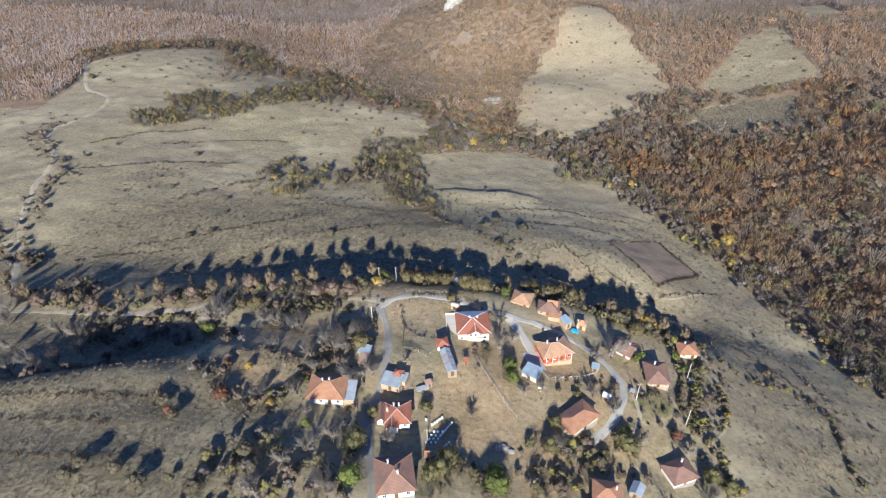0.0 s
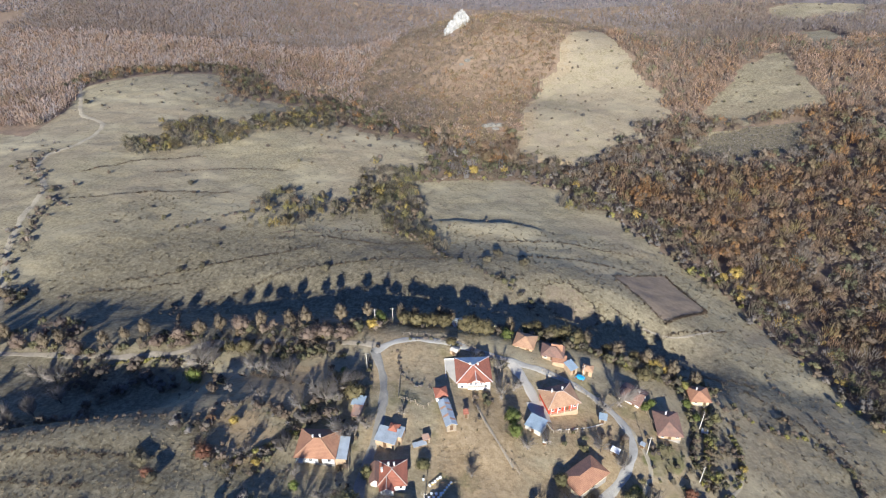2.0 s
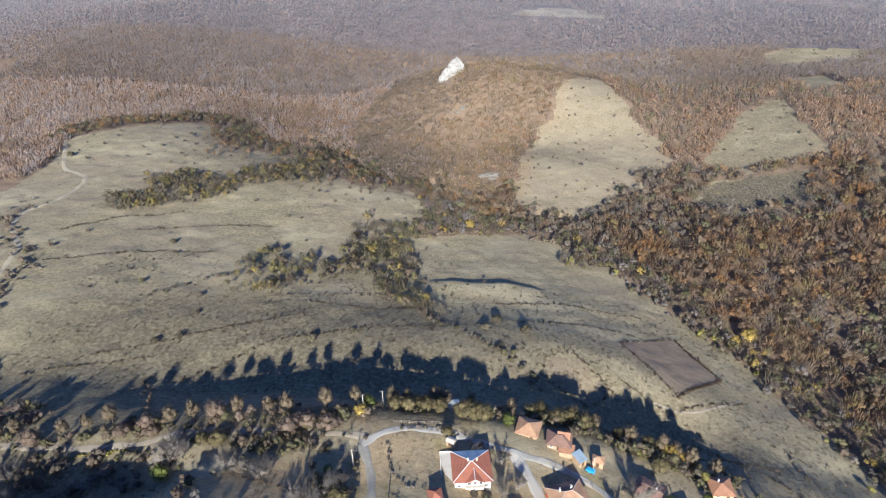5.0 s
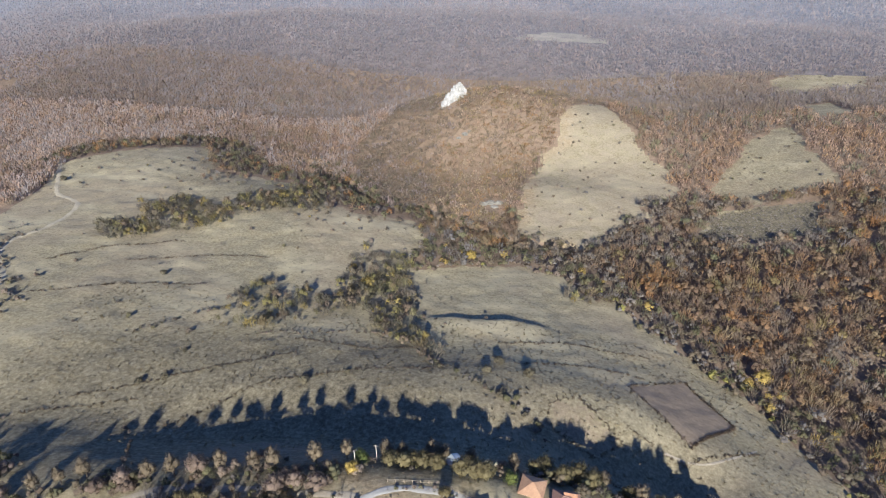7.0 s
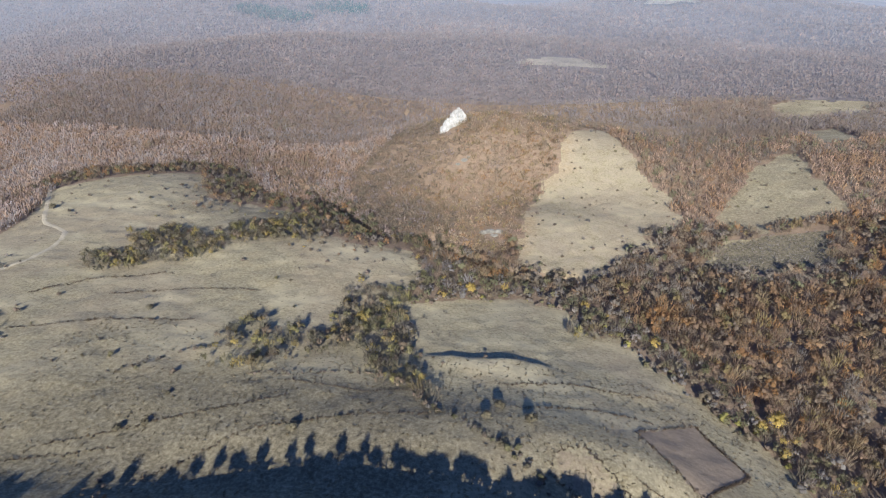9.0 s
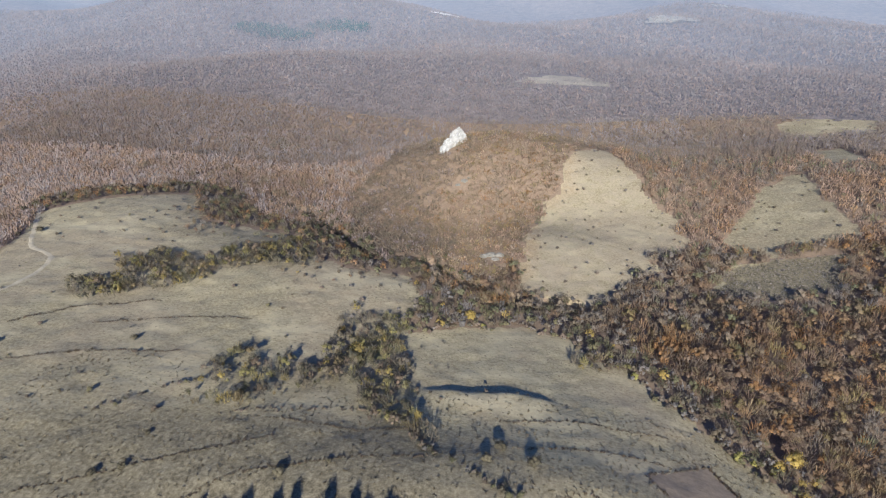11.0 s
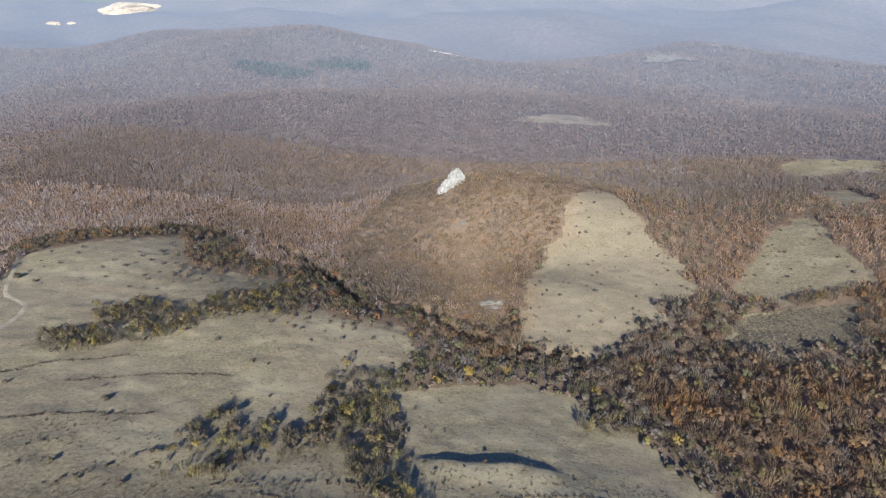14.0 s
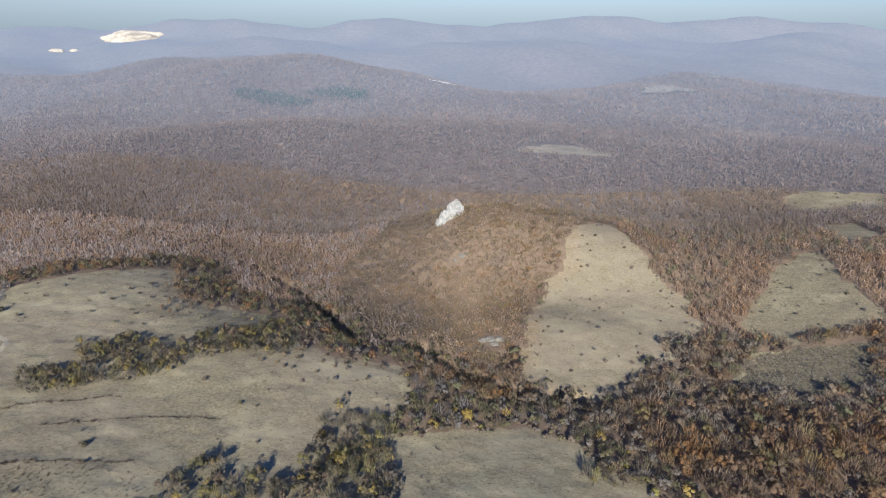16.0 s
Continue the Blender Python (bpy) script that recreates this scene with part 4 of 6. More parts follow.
# ---- more outlines ----
LINES = dict(
    lip=[(-128.7, 96.2), (-114.4, 100.1), (-101.4, 105.3), (-93.6, 109.2), (-83.5, 113.0), (-71.6, 111.2)],
    diagonal=[(-110.5, 140.4), (-117, 127.4), (-115.7, 113.1), (-119.6, 106.6), (-127.4, 102.7)],
    trackside=[(-178.1, 162.5), (-162.5, 156), (-140.4, 150.8), (-126.1, 152.1), (-114.4, 158.6), (-107.9, 162.5), (-94.9, 154.7)],
    lime=[(-127.4, 145.6), (-117, 146.9), (-106.6, 148.2), (-97.3, 147.9)],
    orchard=[(-86.9, 151.8), (-77.5, 152.5), (-65.5, 148.8), (-56.2, 148.0), (-47.3, 148.2)],
    arc=[(-71.2, 117.3), (-64.2, 120.5), (-58.5, 118.7), (-52.5, 115.1), (-48.9, 113.0)],
    hollow=[(-81.2, 112.1), (-71.5, 102.7), (-66.8, 99.6), (-57.9, 93.4), (-53.9, 98.7), (-50.7, 107.9), (-48.3, 113.0)],
    east=[(85.8, 162.5), (96.2, 153.4), (110.5, 156), (115.7, 150.8), (120.9, 141.7), (119.6, 131.3), (118.3, 122.2), (119.6, 114.4)],
    east_low=[(113.1, 197.6), (117, 176.8), (122.2, 159.9), (128.7, 146.9), (139.1, 143)],
    garden=[(75.1, 156.6), (71.7, 138.0), (70.1, 126.0), (67.9, 117.6), (72.1, 114.6), (72.5, 106.1), (72.6, 99.8)],
    yellow=[(80.8, 144.5), (81.0, 136.2), (79.2, 129.2), (75.4, 123.1)],
    crest=[(-83.2, 163.8), (-58.1, 156.3), (-45.0, 156.9), (-31.2, 169), (-22.1, 172.9), (-10.4, 175.5), (0, 172.9), (9.1, 171.6), (18.2, 174.2), (28.6, 174.2), (36.4, 170.3), (49.4, 167.7), (59.8, 167.7), (70.2, 166.4)],
    lane=[(-26.7, 150.3), (-24.8, 140.5), (-19.5, 135.2), (-14.4, 134.7)],
    lane_west=[(-32.7, 151.8), (-35.1, 144.1), (-33.0, 131.7), (-33.0, 121.5), (-34.5, 107.9), (-32.3, 96.2), (-29.4, 83.6)],
    bank=[(-25.8, 155.8), (-12.5, 158.6), (-0.5, 155.1), (7.3, 153.1)],
    field_east=[(31.3, 230.7), (45.2, 214.3), (50.2, 205.8)],
    gully=[(-48.1, 262.6), (-36.4, 262.6), (-19.5, 236.6), (-9.1, 231.4), (2.6, 223.6), (9.1, 218.4), (16.9, 210.6), (22.1, 205.4)],
    pasture=[(-158.6, 248.3), (-146.9, 253.5), (-137.8, 266.5), (-124.8, 273)],
    terrace=[(-104, 254.8), (-76.7, 261.3), (-48.1, 265.2)],
    ridge=[(-133.9, 188.5), (-126.1, 192.4), (-107.9, 163.8)],
    south_scrub=[(-62.4, 68.9), (-58.5, 71.5), (-54.8, 80.9), (-51.0, 83.7), (-44.2, 78), (-36.4, 75.4), (-28.6, 75.4)],
    east_scrub=[(15.6, 89.7), (22.1, 101.4), (32.4, 106.3), (33.8, 98.8), (24.7, 89.7), (18.2, 85.8)],
    middle_scrub=[(-10.4, 79.3), (-5.2, 90.1), (2.6, 87.1), (6.5, 84.5)],
    terrace_a=[(69.2, 152.9), (67.2, 144.2), (65.8, 137.2), (62.8, 126.0)],
    terrace_b=[(73.2, 149.2), (70.5, 136.5), (66.0, 125.0), (65.4, 119.7)],
    terrace_c=[(80.4, 146.5), (80.3, 139.5), (80.3, 132.1), (78.2, 126.4)],
    house_hedge=[(-48.7, 111.7), (-51.9, 107.9), (-55.8, 103.1), (-60.0, 98.4)],
    plot_foot=[(-73.4, 114.5), (-71.9, 111.2), (-71, 105), (-67.5, 100.2), (-60.5, 97.3)],
    east_bank=[(20, 173), (32, 171), (44, 168), (55.8, 164.4), (67.8, 162.4), (80, 163)],
    west_road=[(-195, 184.6), (-213.2, 215.8), (-222.3, 240.5), (-227.5, 278.2), (-250.9, 289.9), (-273, 313.3), (-270.4, 336.7)],
    stream=[(-185.9, 553.8), (-156, 535.6), (-123.5, 497.9), (-89.7, 443.3), (-65, 439.4), (-48.1, 444.6), (-24.7, 416), (-1.3, 404.3), (27.3, 406.9), (52, 406.9)],
)


def along(line, step, spread, seed):
    rng = np.random.default_rng(seed)
    out = []
    for (x0, y0), (x1, y1) in zip(line, line[1:]):
        n = max(1, int(math.hypot(x1 - x0, y1 - y0) / step))
        k = (np.arange(n) + rng.uniform(0, 1, n)) / n
        out.append(np.stack([x0 + (x1 - x0) * k, y0 + (y1 - y0) * k], 1))
    p = np.vstack(out)
    return p + rng.normal(0, spread, p.shape), rng


def hedge(line, step, spread, low, high, kinds, palette, label, seed):
    p, rng = along(LINES[line], step, spread, seed)
    return strew("hedgerow", p[:, 0], p[:, 1], rng.uniform(low, high, len(p)), kinds, palette, label, "hedge", sink=0.1, seed=seed)


YARDS = [(-2.0, 145.5, 10), (-40.2, 106.6, 10), (-20.2, 101.8, 9), (-16.1, 82.3, 10), (24.7, 141.7, 9), (14, 166, 7), (23, 164, 8), (48.3, 150.6, 7), (56.5, 138.9, 8), (72.7, 159.3, 6), (29.2, 113.3, 9), (55.8, 102.6, 8), (34, 90, 7), (16.6, 127.5, 6),
         (-11.5, 135.2, 5), (-8.5, 125.6, 6), (-24.5, 113.5, 7), (-34.2, 123.7, 5), (-10.1, 98.4, 8), (44, 94, 5)]
THORN = [(0.152, 0.122, 0.092), (0.176, 0.138, 0.104), (0.138, 0.118, 0.096), (0.195, 0.155, 0.120)]
LIME = [(0.230, 0.215, 0.070), (0.185, 0.180, 0.062), (0.250, 0.212, 0.080)]
FINE = [blob(RNG, 80, 0.056, 1.02, 0.94, 0.04, True, 5, 0.5) for _ in range(9)]
TWIGGY = [twigs(RNG, 52, 0.95, 0.9, 0.1, 0.0095) for _ in range(5)]
hedge("lip", 0.8, 0.9, 0.4, 1.5, FINE + TWIGGY, THORN, "low brown thorn hedge on the pasture's lip", 31)
hedge("diagonal", 0.8, 1.6, 1.5, 4.2, FINE + TWIGGY, GREY + THORN, "bare grey hedge running down the bank", 32)
hedge("trackside", 1.2, 1.8, 1.5, 4.2, FINE + TWIGGY, THORN + OLIVE, "bare brown bushes beside the farm track", 33)
hedge("lime", 0.9, 0.35, 0.9, 1.6, FINE, LIME, "yellow-green hedge strip beside the track", 34)
hedge("orchard", 0.7, 1.6, 1.6, 4.2, FINE + TWIGGY, OLIVE + THORN, "mixed olive hedge behind the orchard", 35)
hedge("arc", 0.55, 0.6, 0.9, 2.2, FINE + TWIGGY, GREY + THORN, "curved grey thorn hedge round a plot", 36)
hedge("hollow", 1.0, 1.2, 1.2, 3.4, FINE + TWIGGY, THORN + GREY + OLIVE[:2], "tangled hedge round the hollow plot", 37)
hedge("east", 1.1, 0.7, 0.9, 2.6, FINE, OLIVE + LIME[:1] + THORN, "olive and brown hedge on the east slope", 38)
hedge("terrace_a", 0.5, 0.7, 0.8, 2.6, FINE, OLIVE + THORN[:2], "dark olive hedge along a garden terrace", 138)
hedge("terrace_b", 0.5, 0.7, 0.8, 2.4, FINE, OLIVE + LIME + THORN[:1], "olive and yellow hedge along a garden terrace", 139)
hedge("terrace_c", 0.5, 0.6, 0.6, 2.0, FINE, LIME + OLIVE, "yellow-green hedge above the east plot", 140)
hedge("house_hedge", 0.45, 0.6, 0.8, 2.2, FINE, LIME + OLIVE + THORN[:2], "yellowing hedge between plot and house", 141)
hedge("plot_foot", 0.7, 1.5, 1.2, 4.2, TWIGGY + FINE, GREY + THORN + [(0.230, 0.140, 0.080)], "bare grey trees and russet brush below the plot", 142)
hedge("east_bank", 0.6, 2.0, 1.4, 5.0, FINE + TWIGGY[:2], OLIVE + OLIVE + THORN + LIME[:1], "overgrown bank behind the east houses", 143)
hedge("east_low", 1.3, 1.0, 0.7, 2.0, FINE + TWIGGY, THORN + GREY, "dark low scrub line on the east slope", 39)
hedge("garden", 0.7, 1.4, 1.0, 3.4, FINE, OLIVE + LIME, "green overgrown garden hedge", 40)
hedge("yellow", 0.8, 0.6, 0.9, 2.2, FINE, LIME + OLIVE[:2], "yellowing hedge along a footpath", 41)
hedge("crest", 1.25, 2.4, 1.4, 4.6, FINE + TWIGGY[:4], OLIVE + THORN + OLIVE + LIME[:1], "tall mixed hedge on the village crest", 42)
hedge("lane", 0.9, 0.3, 0.6, 1.4, FINE + TWIGGY, THORN + GREY, "low thorn hedge along the lane", 43)
hedge("lane_west", 1.5, 0.8, 0.8, 2.6, FINE + TWIGGY, OLIVE + THORN, "scrubby roadside hedge", 44)
hedge("bank", 0.9, 0.7, 0.8, 2.0, FINE + TWIGGY, THORN + OLIVE, "thorny bank over the lane", 45)
hedge("field_east", 1.4, 0.4, 0.5, 1.3, FINE + TWIGGY, THORN, "thin weeds along a field boundary", 46)
hedge("gully", 0.9, 1.4, 0.9, 3.6, FINE + TWIGGY, OLIVE + GREY + THORN, "bushes lining a dry gully", 47)
hedge("pasture", 1.5, 0.8, 1.0, 2.6, FINE + TWIGGY, THORN + OLIVE, "brown bushes along the pasture edge", 48)
hedge("terrace", 1.1, 0.8, 0.6, 1.7, FINE + TWIGGY, THORN, "low scrub on a field terrace", 49)
hedge("ridge", 1.4, 0.8, 0.8, 2.2, FINE + TWIGGY, THORN, "scrub along an old field boundary", 50)
hedge("south_scrub", 0.55, 3.2, 1.4, 4.6, FINE + TWIGGY + TWIGGY, OLIVE + THORN + [(0.235, 0.195, 0.150), (0.205, 0.185, 0.085)] + GREY, "dense scrub and saplings below the pasture", 51)
hedge("east_scrub", 0.5, 3.2, 1.2, 4.2, FINE + TWIGGY + TWIGGY, OLIVE + THORN + [(0.235, 0.195, 0.150), (0.205, 0.185, 0.085)] + LIME[:1], "dense garden scrub and saplings", 52)
hedge("middle_scrub", 0.5, 2.2, 1.2, 4.4, FINE + TWIGGY + TWIGGY, OLIVE + THORN + [(0.235, 0.195, 0.150), (0.205, 0.185, 0.085)] + OLIVE, "dense scrub beside the bee yard", 53)
hedge("west_road", 1.1, 4.2, 1.0, 4.2, FINE + TWIGGY, THORN + GREY + OLIVE[2:], "thorn bushes lining the hill track", 54)
hedge("stream", 0.8, 6.5, 3.5, 8.5, FOREST, OLIVE + GREY + OLIVE, "dark green trees along the stream", 55)

p, rng = along(OPEN_LAND[12:28], 1.9, 2.4, 56)
strew("hedgerow", p[:, 0], p[:, 1], rng.uniform(1.4, 5.0, len(p)), FINE, OLIVE + THORN + GREY + LIME[:1], "bushes and saplings where the wood meets the fields", "hedge", sink=0.1, seed=56)

# weeds that mark terraces and old field lines
FIELD_LINES = [[(-114.4, 195), (-85.8, 221), (-52, 231.4), (-19.5, 235.3)], [(-85.8, 253.5), (-49.4, 249.6), (-26, 254.8)], [(-156, 205.4), (-119.6, 223.6), (-78, 241.8)], [(-169, 195), (-130, 208)],
               [(10.4, 247), (39, 254.8), (67.6, 257.4)], [(2.6, 266.5), (39, 275.6), (75.4, 278.2)], [(52, 218.4), (72.8, 208), (106.6, 223.6)], [(28.6, 195), (67.6, 189.8), (104, 182)],
               [(-221, 273), (-182, 288.6), (-143, 296.4)], [(-195, 312), (-156, 327.6), (-123.5, 332.8)], [(-234, 305.5), (-214.5, 325), (-175.5, 340.6)], [(78, 195), (109.2, 166.4), (124.8, 143)],
               [(-156, 80.6), (-123.5, 85.8), (-91, 85.8)], [(-162.5, 91), (-117, 93.6), (-85.8, 96.2)], [(-143, 70.2), (-110.5, 74.1), (-83.2, 75.4)], [(-75.0, 137.4), (-55.4, 131.6), (-44.4, 128.1)]]
FIELD_LINES += [DARK_PLOT + DARK_PLOT[:1], DARK_PLOT[1:4], DARK_PLOT[1:4], PLOTS[3] + PLOTS[3][:1]]
ps = [along(l, 0.8, 0.35, 60 + k)[0] for k, l in enumerate(FIELD_LINES)]
p = np.vstack(ps)
strew("weed_lines", p[:, 0], p[:, 1], np.random.default_rng(5).uniform(0.35, 1.1, len(p)), [blob(RNG, 12, 0.3, 1.3, 0.8, 0.05, False, 5, 0.45, 0) for _ in range(4)],
      [(0.130, 0.098, 0.068), (0.160, 0.120, 0.082), (0.190, 0.146, 0.098)], "dry weeds along field terraces", "weeds", sink=0.05, seed=61)
# tussocks over the rough pastures
TUFT = [blob(RNG, 9, 0.30, 1.5, 0.7, 0.02, False, 5, 0.6, 0) for _ in range(6)]
x, y, rng = grid_places(-195, -45, 52, 117, 1.15, 70)
s = rng.uniform(0, 1, len(x)) < 0.75
strew("tussocks", x[s], y[s], rng.uniform(0.25, 0.65, s.sum()), TUFT, [(0.220, 0.176, 0.110), (0.260, 0.212, 0.136), (0.170, 0.134, 0.084), (0.300, 0.248, 0.160)],
      "dry straw-coloured grass tussocks", "grass", sink=0.04, seed=71)
x, y, rng = grid_places(-190, 190, 100, 290, 2.1, 77)
r = rng.uniform(0, 1, len(x))
field = inside(OPEN_LAND, x, y) & ~inside(DARK_PLOT, x, y) & ~inside(GULLY_WOOD, x, y) & ((y > 182) | (x > 84)) & (near_line(DRIVE, x, y) > 4)
s = field & (r < 0.55 + 0.35 * lumps(x, y, 15.0))
strew("tussocks", x[s], y[s], rng.uniform(0.3, 1.0, s.sum()), TUFT, [(0.150, 0.118, 0.070), (0.190, 0.152, 0.092), (0.120, 0.096, 0.060), (0.230, 0.186, 0.114)], "dry brown grass tussocks over the fields", "grass", sink=0.04, seed=78)
# single bushes over the pastures, the bare slope and the meadows
x, y, rng = grid_places(-430, 440, 182, 830, 6.5, 74)
r = rng.uniform(0, 1, len(x))
open_ = inside(OPEN_LAND, x, y) & ~inside(WOOD_BAND, x, y) & ~inside(GULLY_WOOD, x, y)
fringe = open_ & (near_line(OPEN_LAND[:14], x, y) < 34) & (r < 0.30)
loose = open_ & (y > 247) & (x < 0) & (r < 0.07)
bare = inside(BARE_SLOPE, x, y) & (r < 0.22)
mead = (inside(EAST_MEADOW, x, y) | inside(HIGH_MEADOW, x, y)) & (r < 0.25)
rim = np.zeros(len(x), bool)
for q in (BARE_SLOPE, EAST_MEADOW, HIGH_MEADOW):
    rim |= inside(q, x, y) & (near_line(q + q[:1], x, y) < 11) & (r < 0.6)
s = fringe | loose | bare | mead | rim
strew("pasture_bushes", x[s], y[s], rng.uniform(1.0, 3.2, s.sum()), FINE + TWIGGY, THORN + OLIVE[2:] + THORN + GREY, "scattered low thorn bushes on the dry pasture", "bushes", sink=0.1, seed=75)


# rough growth all through the village
x, y, rng = grid_places(-100, 110, 62, 176, 2.35, 80)
clear = (np.minimum(near_line(MAIN_ROAD, x, y), near_line(LANE, x, y)) > 3.2) & (near_line(DRIVE, x, y) > 4) & ~inside(PLOTS[0], x, y) & ~inside(EAST_PLOT, x, y) & ~inside(PLOTS[1], x, y) & ~inside(PLOTS[2], x, y) & ~((x < -58) & (y < 118)) & (x > -92)
for hx, hy, hr in YARDS:
    clear &= np.hypot(x - hx, y - hy) > hr
thick = lumps(x, y, 16.0) + 0.6 * lumps(x, y, 6.0)
r = rng.uniform(0, 1, len(x))
s = clear & (r < 0.16 + 0.85 * thick)
strew("rough_growth", x[s], y[s], rng.uniform(0.6, 3.2, s.sum()), TWIGGY + FINE, THORN + OLIVE + THORN + [(0.200, 0.150, 0.092), (0.150, 0.138, 0.070)], "brambles, weeds and bare shrubs between the gardens", "shrubs", sink=0.05, seed=81)
s = clear & (r > 0.3) & (r < 0.95)
strew("tussocks", x[s], y[s], rng.uniform(0.2, 0.6, s.sum()), TUFT, [(0.150, 0.112, 0.066), (0.220, 0.170, 0.104), (0.110, 0.096, 0.052), (0.270, 0.212, 0.132)], "dry grass tussocks between the gardens", "grass", sink=0.05, seed=82)


# dark thickets where the hill track leaves the farm track
x, y, rng = grid_places(-235, -142, 150, 214, 2.6, 190)
s = (rng.uniform(0, 1, len(x)) < 0.12 + 0.6 * lumps(x, y, 15.0) + 0.3 * lumps(x, y, 6.0)) & (near_line(HILL_TRACK, x, y) > 3) & (near_line(WEST_TRACK, x, y) > 2.5) & (y < 214 - 0.35 * (x + 235))
strew("track_thicket", x[s], y[s], rng.uniform(1.6, 6.0, s.sum()), FINE + TWIGGY, THORN + [(0.200, 0.140, 0.110), (0.185, 0.150, 0.125)] + OLIVE[:3], "pinkish-brown thickets beside the farm track", "shrubs", sink=0.1, seed=191)
# overgrown orchards west of the lane
x, y, rng = grid_places(-134, -36, 92, 160, 2.0, 180)
lip = np.interp(x, LIP_X, LIP_Y)
clear = (np.minimum(near_line(MAIN_ROAD, x, y), near_line(LANE, x, y)) > 3.5) & (near_line(WEST_TRACK, x, y) > 2.6) & (y > lip + 3) & ~((x < -84) & (y < 132))
for q in PLOTS[1:3]:
    clear &= ~inside(q, x, y)
for hx, hy, hr in YARDS:
    clear &= np.hypot(x - hx, y - hy) > hr
s = clear & (rng.uniform(0, 1, len(x)) < 0.40 + 0.55 * lumps(x, y, 13.0) + 0.2 * lumps(x, y, 5.0))
strew("orchard_scrub", x[s], y[s], rng.uniform(1.0, 4.6, s.sum()), TWIGGY + FINE, GREY + THORN + OLIVE[:2] + THORN, "grey bare saplings and brambles in old orchards", "shrubs", sink=0.05, seed=181)


# plough rows on the bare garden plot
rows = [along([(-12.0 + 0.25 * k, 114.5 - 1.0 * k), (2.0 + 0.25 * k, 117.6 - 1.0 * k)], 0.45, 0.12, 300 + k)[0] for k in range(17)]
p = np.vstack(rows)
p = p[np.hypot((p[:, 0] + 3) / 10, (p[:, 1] - 108) / 9) < 1]
strew("plough_rows", p[:, 0], p[:, 1], np.random.default_rng(9).uniform(0.14, 0.32, len(p)), TUFT, [(0.300, 0.215, 0.120), (0.360, 0.262, 0.150), (0.240, 0.172, 0.098)], "clods along plough rows on a bare plot", "soil", sink=0.03, seed=83)


# ---- single trees ----
def mesh_thing(name, v, f, colour, mat, parent, vary=0.2, seed=1, face=None):
    me = arrays_mesh(name, v, f, mat, face is not None)
    if face is not None:
        facing(me, face)
    rng = np.random.default_rng(seed)
    t = np.repeat(np.array(colour)[None] * rng.uniform(1 - vary, 1 + vary, (len(f) + 2, 1)), 3, 0)[:len(v)]
    if len(t) < len(v):
        t = np.vstack([t, np.repeat(np.array(colour)[None], len(v) - len(t), 0)])
    me.attributes.new("tint", "FLOAT_COLOR", "POINT").data.foreach_set("color", np.hstack([t, np.ones((len(v), 1))]).astype(np.float32).ravel())
    ob = new(name, me)
    ob.parent = parent
    return ob


def stem(rng, high, bough):
    """A tapered, slightly leaning trunk with limbs."""
    V, Fc = [], []

    def limb(p, q, r0, r1):
        n, o = 6, len(V)
        ax = (q - p) / (np.linalg.norm(q - p) + 1e-9)
        u = np.cross(ax, (0.2, 0.97, 0.1))
        u /= np.linalg.norm(u) + 1e-9
        w = np.cross(ax, u)
        for c, r in ((p, r0), ((p + q) / 2 + rng.normal(0, 0.012, 3), (r0 + r1) / 2), (q, r1)):
            for k in range(n):
                V.append(c + r * (math.cos(k * 1.0472) * u + math.sin(k * 1.0472) * w))
        for ring in (0, n):
            for k in range(n):
                a, b = o + ring + k, o + ring + (k + 1) % n
                Fc.append((a, b, b + n))
                Fc.append((a, b + n, a + n))
    top = np.array((rng.normal(0, 0.03), rng.normal(0, 0.03), high))
    limb(np.array((0, 0, -0.08)), top, 0.035, 0.014)
    for _ in range(bough):
        a, k = rng.uniform(0, 6.283), rng.uniform(0.35, 0.95)
        p = top * k
        limb(p, p + np.array((math.cos(a) * 0.2, math.sin(a) * 0.2, rng.uniform(0.12, 0.26))), 0.013, 0.004)
    return np.array(V), np.array(Fc)


def tree_kind(name, colour, label, leafy, seed, wide=0.85, group="", variants=3):
    out = []
    for k in range(variants):
        rng = np.random.default_rng(seed * 10 + k)
        base = tagged(new(name), label, "tree" if name != "bush" else "bush", group)
        v, f = stem(rng, 0.6, 5)
        mesh_thing("trunk", v, f, BARK, M_LEAF, base, 0.1, seed)
        if leafy:
            v, f, _, face = blob(rng, leafy, 0.034, wide, 0.94, 0.05, False, 9, 0.4, 0.72)
        else:
            v, f, _, face = twigs(rng, 420, wide, 0.88, 0.12, 0.0085)
        mesh_thing("crown", v, f, colour, M_LEAF, base, 0.18, seed + k, face)
        out.append(base)
    return out


def plant(kinds, places, seed):
    rng = random.Random(seed)
    for k, (x, y, h) in enumerate(places):
        m = pose(x, y, at(x, y) - 0.05, 0, 0, rng.uniform(0, 360)) @ Matrix.Diagonal((h * rng.uniform(0.9, 1.15), h * rng.uniform(0.9, 1.15), h, 1))
        if k < len(kinds):
            kinds[k].matrix_basis = m
        else:
            b = kinds[k % len(kinds)]
            keep = b.scale.copy()
            b.scale = (1, 1, 1)
            copy_thing(b, m)
            b.scale = keep


